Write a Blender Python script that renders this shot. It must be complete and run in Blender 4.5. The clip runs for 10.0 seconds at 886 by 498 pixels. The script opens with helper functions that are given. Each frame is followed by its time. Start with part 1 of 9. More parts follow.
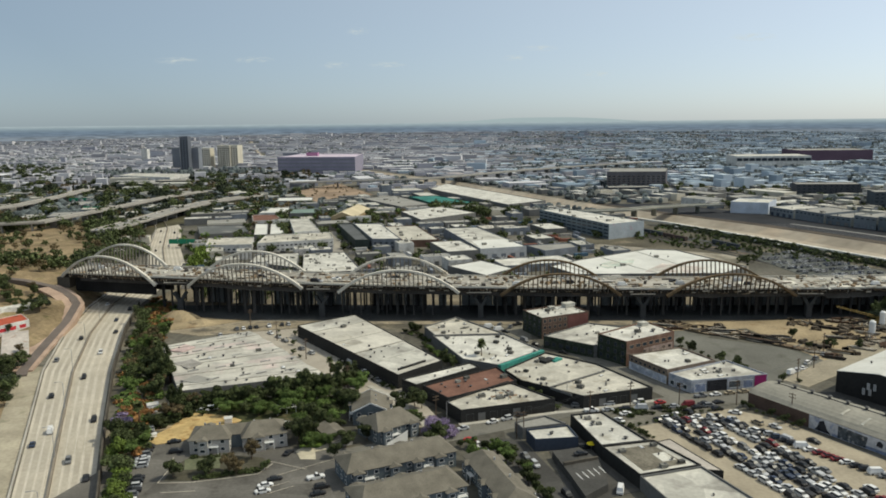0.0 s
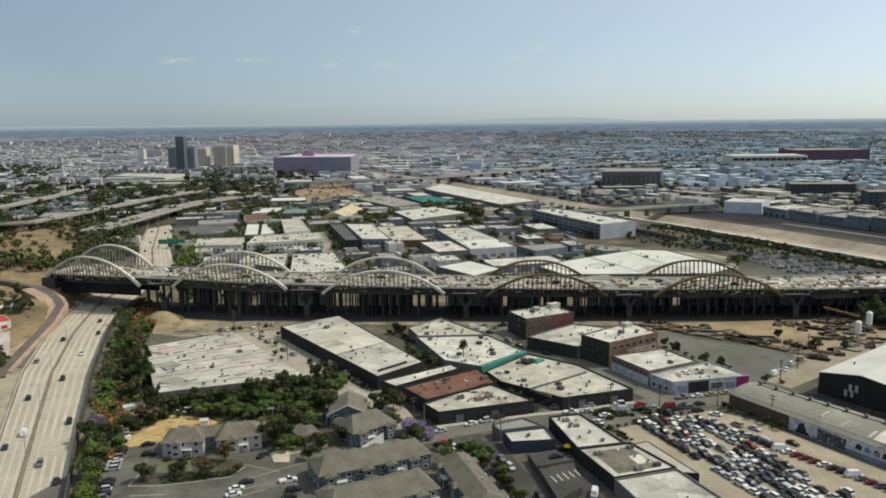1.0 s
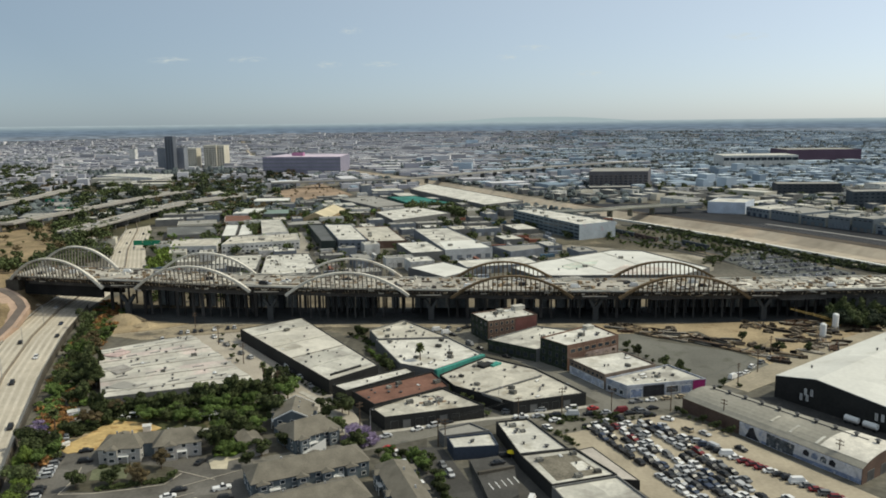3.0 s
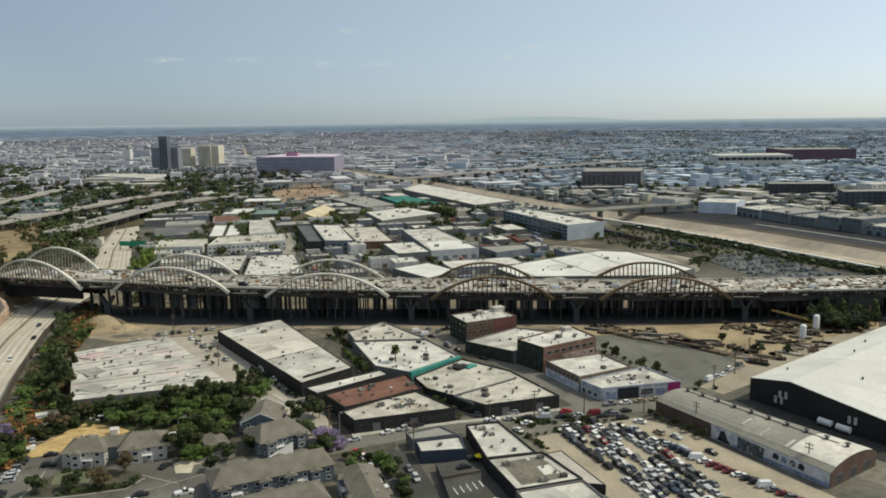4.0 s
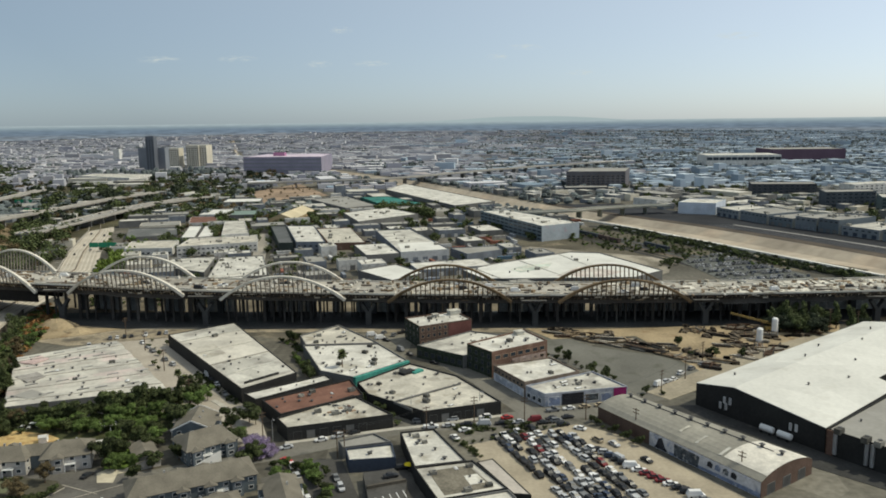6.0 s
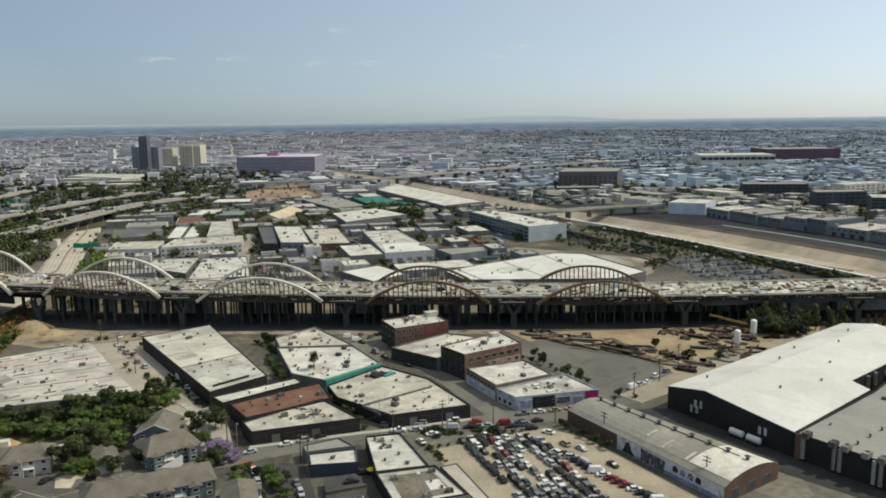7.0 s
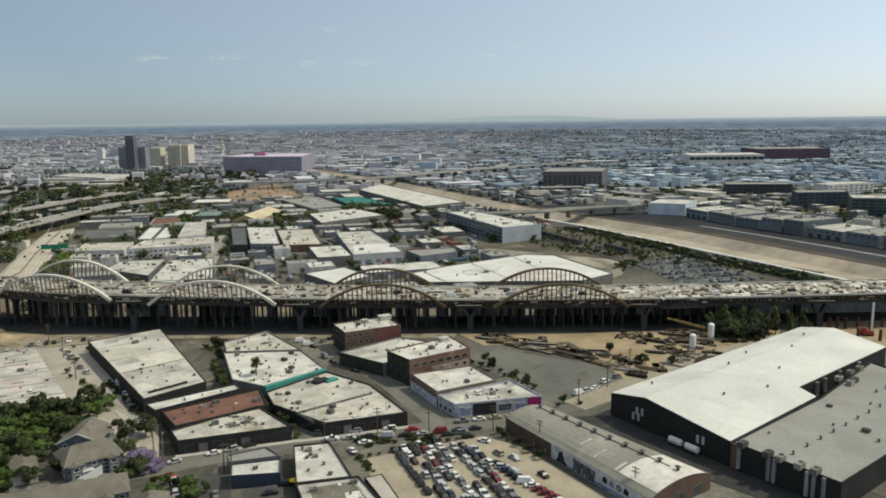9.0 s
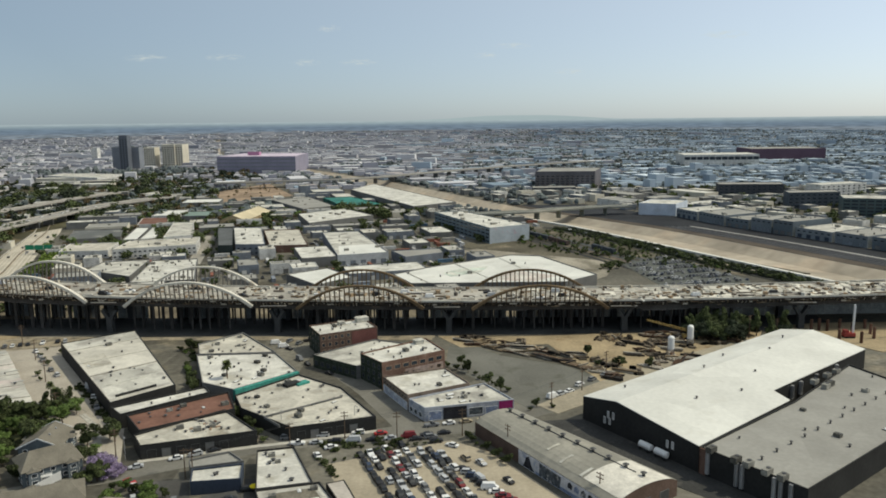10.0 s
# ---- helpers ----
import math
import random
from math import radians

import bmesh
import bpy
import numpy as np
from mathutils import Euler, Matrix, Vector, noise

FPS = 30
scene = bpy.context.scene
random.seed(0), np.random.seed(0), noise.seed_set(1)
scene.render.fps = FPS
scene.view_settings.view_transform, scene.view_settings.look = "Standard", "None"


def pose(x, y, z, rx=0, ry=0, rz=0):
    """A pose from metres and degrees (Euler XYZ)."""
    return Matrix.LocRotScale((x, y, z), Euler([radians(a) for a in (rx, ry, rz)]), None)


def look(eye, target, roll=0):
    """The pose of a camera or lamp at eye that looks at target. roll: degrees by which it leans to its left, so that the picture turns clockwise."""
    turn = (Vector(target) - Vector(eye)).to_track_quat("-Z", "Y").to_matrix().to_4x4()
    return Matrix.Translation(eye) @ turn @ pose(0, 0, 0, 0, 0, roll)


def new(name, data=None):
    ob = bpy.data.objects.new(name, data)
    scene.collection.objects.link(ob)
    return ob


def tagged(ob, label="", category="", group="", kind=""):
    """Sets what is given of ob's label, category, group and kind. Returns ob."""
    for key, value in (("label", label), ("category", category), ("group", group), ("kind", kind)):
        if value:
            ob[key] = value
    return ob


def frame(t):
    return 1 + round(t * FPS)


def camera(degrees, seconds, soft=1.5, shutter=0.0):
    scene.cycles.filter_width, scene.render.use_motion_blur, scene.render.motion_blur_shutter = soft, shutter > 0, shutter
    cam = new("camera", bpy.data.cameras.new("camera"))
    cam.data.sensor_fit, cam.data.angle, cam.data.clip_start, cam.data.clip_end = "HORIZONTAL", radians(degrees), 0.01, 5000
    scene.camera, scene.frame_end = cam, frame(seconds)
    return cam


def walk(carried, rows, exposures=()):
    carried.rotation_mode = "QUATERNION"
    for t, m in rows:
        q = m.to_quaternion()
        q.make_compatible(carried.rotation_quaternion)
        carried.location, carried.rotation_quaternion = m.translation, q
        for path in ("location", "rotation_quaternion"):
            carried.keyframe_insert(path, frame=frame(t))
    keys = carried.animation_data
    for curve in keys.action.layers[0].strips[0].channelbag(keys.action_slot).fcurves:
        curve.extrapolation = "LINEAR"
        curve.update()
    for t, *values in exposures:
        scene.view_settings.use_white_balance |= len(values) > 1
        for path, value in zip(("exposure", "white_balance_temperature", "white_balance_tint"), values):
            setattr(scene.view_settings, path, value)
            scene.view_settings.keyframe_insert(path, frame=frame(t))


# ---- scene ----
cam = camera(60.0, 10.0, soft=1.8)
PATH = [
    (0, (0.003, 0.000, 108.367), (-3.244, 98.616, 92.105), -0.561),
    (0.5, (3.855, 1.254, 108.254), (0.628, 99.869, 91.987), -0.575),
    (1, (7.948, 2.504, 108.182), (4.752, 101.120, 91.909), -0.587),
    (1.5, (12.264, 3.757, 108.148), (9.109, 102.372, 91.867), -0.599),
    (2, (16.786, 5.017, 108.147), (13.679, 103.633, 91.856), -0.609),
    (2.5, (21.494, 6.290, 108.176), (18.443, 104.905, 91.873), -0.617),
    (3, (26.370, 7.580, 108.229), (23.382, 106.195, 91.914), -0.625),
    (3.5, (31.396, 8.893, 108.303), (28.476, 107.507, 91.974), -0.631),
    (4, (36.554, 10.233, 108.394), (33.707, 108.847, 92.050), -0.636),
    (4.5, (41.826, 11.606, 108.498), (39.055, 110.220, 92.138), -0.640),
    (5, (47.193, 13.017, 108.610), (44.500, 111.630, 92.234), -0.643),
    (5.5, (52.637, 14.471, 108.727), (50.024, 113.083, 92.333), -0.645),
    (6, (58.140, 15.972, 108.844), (55.608, 114.584, 92.432), -0.645),
    (6.5, (63.684, 17.527, 108.958), (61.231, 116.137, 92.526), -0.645),
    (7, (69.250, 19.139, 109.063), (66.875, 117.748, 92.613), -0.644),
    (7.5, (74.820, 20.815, 109.156), (72.520, 119.422, 92.686), -0.641),
    (8, (80.375, 22.559, 109.234), (78.148, 121.165, 92.744), -0.638),
    (8.5, (85.898, 24.376, 109.291), (83.739, 122.980, 92.781), -0.633),
    (9, (91.371, 26.271, 109.323), (89.273, 124.874, 92.794), -0.628),
    (9.5, (96.774, 28.250, 109.327), (94.731, 126.850, 92.778), -0.622),
    (10, (102.091, 30.318, 109.298), (100.095, 128.915, 92.730), -0.615),
]
walk(cam, [(t, look(eye, target, roll)) for t, eye, target, roll in PATH], [(0.0, 0.0, 6800, 7.0), (10.0, 0.0, 6800, 7.0)])

# ---- world, sun, exposure ----
SUN_AZ, SUN_EL = 82.0, 51.0     # degrees clockwise from +y, degrees above the horizon
world = bpy.data.worlds.new("sky")
scene.world = world
world.use_nodes = True
wn = world.node_tree
sky = wn.nodes.new("ShaderNodeTexSky")
sky.sky_type, sky.sun_disc = "NISHITA", False
sky.sun_elevation, sky.sun_rotation = radians(SUN_EL), radians(SUN_AZ)
sky.air_density, sky.dust_density, sky.ozone_density, sky.altitude = 0.55, 1.0, 2.0, 0
wn.nodes["Background"].inputs[1].default_value = 0.145
haze = wn.nodes.new("ShaderNodeMix")
haze.data_type = "RGBA"
haze.inputs[0].default_value = 0.5
tint = wn.nodes.new("ShaderNodeMix")     # bluer away from the sun, greyer towards it
tint.data_type = "RGBA"
tint.inputs[6].default_value, tint.inputs[7].default_value = (3.75, 4.75, 5.5, 1), (4.45, 4.75, 4.75, 1)
wn.links.new(tint.outputs[2], haze.inputs[7])
wn.links.new(sky.outputs[0], haze.inputs[6])
where, near_sun, grow, gain = wn.nodes.new("ShaderNodeTexCoord"), wn.nodes.new("ShaderNodeVectorMath"), wn.nodes.new("ShaderNodeMapRange"), wn.nodes.new("ShaderNodeVectorMath")
near_sun.operation, gain.operation = "DOT_PRODUCT", "SCALE"
near_sun.inputs[1].default_value = (math.sin(radians(SUN_AZ)) * math.cos(radians(SUN_EL)), math.cos(radians(SUN_AZ)) * math.cos(radians(SUN_EL)), math.sin(radians(SUN_EL)))
grow.inputs[1].default_value, grow.inputs[2].default_value, grow.inputs[3].default_value, grow.inputs[4].default_value = -0.15, 0.5, 0.71, 1.21
wn.links.new(where.outputs["Generated"], near_sun.inputs[0])
wn.links.new(near_sun.outputs["Value"], grow.inputs[0])
side = wn.nodes.new("ShaderNodeMapRange")
side.inputs[1].default_value, side.inputs[2].default_value = -0.15, 0.5
wn.links.new(near_sun.outputs["Value"], side.inputs[0])
wn.links.new(side.outputs[0], tint.inputs[0])
wn.links.new(haze.outputs[2], gain.inputs[0])
wn.links.new(grow.outputs[0], gain.inputs["Scale"])
wn.links.new(gain.outputs[0], wn.nodes["Background"].inputs[0])
sun = new("sun", bpy.data.lights.new("sun", "SUN"))
sun.data.energy, sun.data.angle, sun.data.color = 2.75, radians(0.6), (1.0, 0.95, 0.79)
az, el = radians(SUN_AZ), radians(SUN_EL)
sun.matrix_basis = look((500 * math.sin(az) * math.cos(el), 500 * math.cos(az) * math.cos(el), 500 * math.sin(el)), (0, 0, 0))

rng = random.Random(7)


# ---- materials ----
def mat(name, col, rough=0.85, var=0.25, scale=0.12, fine=1.5, metal=0.0, bump=0.0, island=0.0, object_random=0.0, stain=None, stain_at=0.58, patch=0.0, patch_scale=0.15):
    m = bpy.data.materials.new(name)
    m.use_nodes = True
    nt = m.node_tree
    N, K = nt.nodes, nt.links
    b = N["Principled BSDF"]
    b.inputs["Roughness"].default_value, b.inputs["Metallic"].default_value = rough, metal
    b.inputs["Specular IOR Level"].default_value = 0.12 if rough > 0.68 else 0.4
    geo = N.new("ShaderNodeNewGeometry")

    def noisy(s, detail=3.0):
        n = N.new("ShaderNodeTexNoise")
        n.inputs["Scale"].default_value, n.inputs["Detail"].default_value = s, detail
        K.new(geo.outputs["Position"], n.inputs["Vector"])
        return n.outputs["Fac"]

    def spread(v, lo, hi):
        r = N.new("ShaderNodeMapRange")
        r.inputs[1].default_value, r.inputs[2].default_value, r.inputs[3].default_value, r.inputs[4].default_value = 0.3, 0.7, lo, hi
        K.new(v, r.inputs[0])
        return r.outputs[0]

    def times(a, c):
        t = N.new("ShaderNodeMath")
        t.operation = "MULTIPLY"
        K.new(a, t.inputs[0])
        K.new(c, t.inputs[1])
        return t.outputs[0]

    value = times(spread(noisy(scale), 1 - var, 1 + var), spread(noisy(fine, 2.0), 1 - var * 0.6, 1 + var * 0.6))
    if patch:
        cells = N.new("ShaderNodeTexVoronoi")
        cells.inputs["Scale"].default_value = patch_scale
        K.new(geo.outputs["Position"], cells.inputs["Vector"])
        tone = N.new("ShaderNodeSeparateColor")
        K.new(cells.outputs["Color"], tone.inputs[0])
        r = N.new("ShaderNodeMapRange")
        r.inputs[3].default_value, r.inputs[4].default_value = 1 - patch, 1 + patch
        K.new(tone.outputs[0], r.inputs[0])
        value = times(value, r.outputs[0])
    if island:
        r = N.new("ShaderNodeMapRange")
        r.inputs[3].default_value, r.inputs[4].default_value = 1 - island, 1 + island
        K.new(geo.outputs["Random Per Island"], r.inputs[0])
        value = times(value, r.outputs[0])
    if object_random:
        info = N.new("ShaderNodeObjectInfo")
        r = N.new("ShaderNodeMapRange")
        r.inputs[3].default_value, r.inputs[4].default_value = 1 - object_random, 1 + object_random
        K.new(info.outputs["Random"], r.inputs[0])
        value = times(value, r.outputs[0])
    paint = N.new("ShaderNodeMix")
    paint.data_type, paint.blend_type = "RGBA", "MULTIPLY"
    paint.inputs[0].default_value = 1.0
    paint.inputs[6].default_value = (*col, 1)
    if stain:
        mix = N.new("ShaderNodeMix")
        mix.data_type = "RGBA"
        mix.inputs[6].default_value, mix.inputs[7].default_value = (*col, 1), (*stain, 1)
        r = N.new("ShaderNodeMapRange")
        r.inputs[1].default_value, r.inputs[2].default_value = stain_at, stain_at + 0.12
        K.new(noisy(scale * 1.7, 5.0), r.inputs[0])
        K.new(r.outputs[0], mix.inputs[0])
        K.new(mix.outputs[2], paint.inputs[6])
    K.new(value, paint.inputs[7])
    K.new(paint.outputs[2], b.inputs["Base Color"])
    if bump:
        bp = N.new("ShaderNodeBump")
        bp.inputs["Strength"].default_value, bp.inputs["Distance"].default_value = bump, 0.1
        K.new(noisy(fine * 2, 4.0), bp.inputs["Height"])
        K.new(bp.outputs[0], b.inputs["Normal"])
    return m


def islands(name, colours, rough=0.85, var=0.2, scale=0.05):
    """Each island of the mesh takes one of a row of colours."""
    m = mat(name, (1, 1, 1), rough, var, scale)
    nt = m.node_tree
    ramp = nt.nodes.new("ShaderNodeValToRGB")
    ramp.color_ramp.interpolation = "CONSTANT"
    for n, c in enumerate(colours):
        e = ramp.color_ramp.elements[n] if n < 2 else ramp.color_ramp.elements.new(n / len(colours))
        e.position, e.color = n / len(colours), (*c, 1)
    geo = [n for n in nt.nodes if n.bl_idname == "ShaderNodeNewGeometry"][0]
    nt.links.new(geo.outputs["Random Per Island"], ramp.inputs[0])
    paint = [n for n in nt.nodes if n.bl_idname == "ShaderNodeMix"][0]
    nt.links.new(ramp.outputs[0], paint.inputs[6])
    return m


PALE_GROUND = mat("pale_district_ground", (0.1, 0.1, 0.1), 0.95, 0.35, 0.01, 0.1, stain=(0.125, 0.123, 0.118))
GROUND = mat("city_ground", (0.115, 0.108, 0.088), 0.95, 0.35, 0.02, 0.4, stain=(0.19, 0.165, 0.12), patch=0.3, patch_scale=0.03)
ASPHALT = mat("asphalt", (0.075, 0.073, 0.068), 0.9, 0.2, 0.06, 1.2, stain=(0.1, 0.095, 0.085), patch=0.15, patch_scale=0.1)
LOT = mat("old_asphalt", (0.165, 0.158, 0.136), 0.9, 0.15, 0.05, 0.9, stain=(0.115, 0.112, 0.1), patch=0.12, patch_scale=0.07)
FREEWAY = mat("freeway_concrete", (0.5, 0.455, 0.375), 0.85, 0.12, 0.03, 0.5, stain=(0.45, 0.405, 0.325), stain_at=0.5)
CONCRETE = mat("concrete", (0.4, 0.375, 0.33), 0.85, 0.15, 0.1, 1.0, bump=0.2)
NEW_CONCRETE = mat("new_concrete", (0.58, 0.55, 0.48), 0.8, 0.15, 0.08, 1.2, stain=(0.36, 0.31, 0.24))
DARK_CONCRETE = mat("weathered_concrete", (0.09, 0.08, 0.065), 0.85, 0.25, 0.1, 1.0)
FORMWORK = mat("brown_formwork", (0.12, 0.085, 0.05), 0.9, 0.35, 0.1, 1.0, object_random=0.3)
RIVERBED = mat("river_concrete", (0.38, 0.33, 0.26), 0.9, 0.22, 0.012, 0.1, stain=(0.45, 0.37, 0.28), stain_at=0.52)
DIRT = mat("bare_dirt", (0.33, 0.262, 0.165), 0.95, 0.25, 0.06, 0.7, stain=(0.24, 0.17, 0.1))
DRY_GRASS = mat("dry_grass", (0.24, 0.182, 0.108), 0.95, 0.35, 0.05, 0.6, stain=(0.15, 0.13, 0.06))
LAWN = mat("lawn", (0.09, 0.14, 0.03), 0.95, 0.3, 0.2, 1.5)
ROOF_WHITE = mat("white_roof", (0.54, 0.525, 0.47), 0.8, 0.16, 0.08, 0.9, stain=(0.4, 0.38, 0.32), stain_at=0.54, patch=0.14, patch_scale=0.2)
ROOF_BRIGHT = mat("bright_white_roof", (0.61, 0.605, 0.555), 0.72, 0.08, 0.05, 0.6, stain=(0.55, 0.54, 0.485), patch=0.05, patch_scale=0.06)
ROOF_PALE = mat("pale_grey_roof", (0.47, 0.455, 0.4), 0.8, 0.16, 0.06, 0.8, stain=(0.32, 0.305, 0.27), patch=0.17, patch_scale=0.12, stain_at=0.52)
ROOF_GREY = mat("grey_roof", (0.28, 0.272, 0.245), 0.8, 0.1, 0.05, 0.8, patch=0.05, patch_scale=0.08)
ROOF_TAN = mat("tan_roof", (0.46, 0.435, 0.37), 0.85, 0.18, 0.08, 0.8, stain=(0.33, 0.3, 0.24), stain_at=0.54, patch=0.16, patch_scale=0.2)
ROOF_RED = mat("brown_red_roof", (0.17, 0.09, 0.066), 0.85, 0.2, 0.15, 0.9, stain=(0.14, 0.08, 0.06))
SHINGLE = mat("grey_brown_shingle", (0.16, 0.146, 0.118), 0.9, 0.2, 0.2, 2.5)
BRICK = mat("red_brick", (0.155, 0.095, 0.072), 0.9, 0.25, 0.15, 1.5, stain=(0.22, 0.165, 0.13))
BRICK_DARK = mat("dark_brick", (0.115, 0.078, 0.062), 0.9, 0.2, 0.15, 1.5)
BLACK_WALL = mat("charcoal_wall", (0.03, 0.03, 0.029), 0.7, 0.2, 0.1, 1.0)
GREY_WALL = mat("grey_wall", (0.15, 0.15, 0.145), 0.85, 0.15, 0.1, 1.0)
WHITE_WALL = mat("white_wall", (0.56, 0.55, 0.52), 0.85, 0.18, 0.15, 1.0, stain=(0.4, 0.39, 0.36), stain_at=0.54)
BLUE_WALL = mat("slate_blue_wall", (0.05, 0.062, 0.085), 0.8, 0.15, 0.1, 1.0)
BLUEGREY_WALL = mat("blue_grey_wall", (0.17, 0.19, 0.215), 0.85, 0.2, 0.15, 1.0, stain=(0.17, 0.18, 0.2), stain_at=0.54)
TEAL = mat("teal_sheet", (0.05, 0.23, 0.19), 0.8, 0.3, 0.2, 1.0, stain=(0.12, 0.2, 0.17))
MAGENTA = mat("magenta_paint", (0.32, 0.03, 0.14), 0.7, 0.1, 0.1, 1.0)
PURPLE_GREY = mat("mauve_wall", (0.255, 0.24, 0.305), 0.85, 0.1, 0.05, 0.5)
CREAM = mat("cream_wall", (0.55, 0.51, 0.42), 0.85, 0.1, 0.05, 0.5)
METAL = mat("galvanised_metal", (0.4, 0.4, 0.4), 0.5, 0.15, 0.4, 3.0, metal=0.4, object_random=0.25)
DARK_METAL = mat("dark_metal", (0.06, 0.06, 0.06), 0.6, 0.2, 0.4, 3.0)
WHITE_PAINT = mat("white_paint", (0.75, 0.75, 0.73), 0.6, 0.05, 0.3, 2.0)
GLASS = mat("window_glass", (0.03, 0.04, 0.05), 0.12, 0.1, 0.3, 2.0)
BARK = mat("bark", (0.12, 0.085, 0.06), 0.95, 0.3, 0.5, 4.0)
LEAF = mat("leaves", (0.056, 0.07, 0.028), 0.75, 0.35, 0.15, 1.2, island=0.7, object_random=0.4)
LEAF_LIGHT = mat("bright_leaves", (0.095, 0.14, 0.04), 0.8, 0.3, 0.15, 1.2, island=0.4, object_random=0.2)
LEAF_FRESH = mat("fresh_leaves", (0.115, 0.16, 0.035), 0.8, 0.3, 0.15, 1.2, island=0.4, object_random=0.2)
LEAF_DRY = mat("brownish_leaves", (0.11, 0.085, 0.045), 0.85, 0.3, 0.15, 1.2, island=0.4, object_random=0.2)
LEAF_DARK = mat("deep_green_leaves", (0.036, 0.046, 0.028), 0.85, 0.35, 0.1, 0.8, island=0.5)
LEAF_RUST = mat("rusty_leaves", (0.24, 0.125, 0.05), 0.85, 0.3, 0.15, 1.2, island=0.4)
LEAF_PALM = mat("palm_fronds", (0.085, 0.1, 0.04), 0.8, 0.3, 0.3, 1.5, island=0.4)
LEAF_PURPLE = mat("jacaranda_blossom", (0.26, 0.205, 0.32), 0.85, 0.25, 0.2, 1.5, island=0.35)
DECK_GOODS = islands("deck_materials", [(0.45, 0.4, 0.32), (0.16, 0.12, 0.08), (0.55, 0.52, 0.45), (0.3, 0.22, 0.14), (0.6, 0.58, 0.52), (0.1, 0.09, 0.08), (0.2, 0.17, 0.14)])


# ---- mesh helpers ----
class Shape:
    def __init__(self):
        self.v, self.f, self.m = [], [], []

    def face(self, pts, m=0):
        n = len(self.v)
        self.v += [tuple(p) for p in pts]
        self.f.append(tuple(range(n, n + len(pts))))
        self.m.append(m)

    def prism(self, pts, z0, z1, m=0, top=None, bottom=False):
        """pts counter-clockwise; z1 may be a list, one height a corner."""
        n, k = len(self.v), len(pts)
        z = z1 if isinstance(z1, (list, tuple)) else [z1] * k
        self.v += [(p[0], p[1], z0) for p in pts] + [(p[0], p[1], h) for p, h in zip(pts, z)]
        for a in range(k):
            b = (a + 1) % k
            self.f.append((n + a, n + b, n + k + b, n + k + a))
            self.m.append(m)
        self.f.append(tuple(range(n + k, n + 2 * k)))
        self.m.append(m if top is None else top)
        if bottom:
            self.f.append(tuple(range(n + k - 1, n - 1, -1)))
            self.m.append(m)

    def box(self, x, y, z, sx, sy, sz, rz=0.0, m=0):
        """z is the underside."""
        c, s = math.cos(radians(rz)), math.sin(radians(rz))
        pts = [(x + a * sx / 2 * c - b * sy / 2 * s, y + a * sx / 2 * s + b * sy / 2 * c) for a, b in ((-1, -1), (1, -1), (1, 1), (-1, 1))]
        self.prism(pts, z, z + sz, m, bottom=True)

    def beam(self, a, b, w, h, m=0):
        """A bar from a to b, w across and h high (in its upright plane)."""
        a, b = Vector(a), Vector(b)
        d = (b - a).normalized()
        side = d.cross(Vector((0, 0, 1)))
        side = side.normalized() if side.length > 1e-3 else Vector((1, 0, 0))
        up = side.cross(d).normalized()
        n = len(self.v)
        for p in (a, b):
            for i, j in ((-1, -1), (1, -1), (1, 1), (-1, 1)):
                self.v.append(tuple(p + side * (i * w / 2) + up * (j * h / 2)))
        for i in range(4):
            j = (i + 1) % 4
            self.f.append((n + i, n + j, n + 4 + j, n + 4 + i))
        self.f += [(n + 3, n + 2, n + 1, n), (n + 4, n + 5, n + 6, n + 7)]
        self.m += [m] * 6

    def tube(self, pts, radii, sides=7, m=0):
        n, k = len(self.v), len(pts)
        for i, (p, r) in enumerate(zip(pts, radii)):
            d = (Vector(pts[min(i + 1, k - 1)]) - Vector(pts[max(i - 1, 0)])).normalized()
            a = d.orthogonal().normalized()
            b = d.cross(a)
            for s in range(sides):
                t = 2 * math.pi * s / sides
                self.v.append(tuple(Vector(p) + (a * math.cos(t) + b * math.sin(t)) * r))
        for i in range(k - 1):
            for s in range(sides):
                e = (s + 1) % sides
                self.f.append((n + i * sides + s, n + i * sides + e, n + (i + 1) * sides + e, n + (i + 1) * sides + s))
                self.m.append(m)
        self.f.append(tuple(n + (k - 1) * sides + s for s in range(sides)))
        self.m.append(m)
        self.f.append(tuple(n + s for s in reversed(range(sides))))
        self.m.append(m)

    def mesh(self, name, mats):
        me = bpy.data.meshes.new(name)
        me.from_pydata(self.v, [], self.f)
        for m in mats if isinstance(mats, (list, tuple)) else [mats]:
            me.materials.append(m)
        me.polygons.foreach_set("material_index", self.m)
        me.update()
        return me


def thing(name, label, category, at=(0, 0, 0), rz=0.0, group="", kind=""):
    o = new(name)
    o.matrix_basis = pose(at[0], at[1], at[2], 0, 0, rz)
    return tagged(o, label, category, group, kind)


def part(name, shape, mats, parent, label=""):
    ob = new(name, shape if isinstance(shape, bpy.types.Mesh) else shape.mesh(name, mats))
    ob.parent = parent
    return tagged(ob, label)


def solo(name, shape, mats, label, category="", kind="", group="", at=(0, 0, 0)):
    ob = new(name, shape.mesh(name, mats))
    ob.location = at
    return tagged(ob, label, category, group, kind)


def ccw(pts):
    a = sum(p[0] * q[1] - q[0] * p[1] for p, q in zip(pts, pts[1:] + pts[:1]))
    return list(pts) if a > 0 else list(reversed(pts))


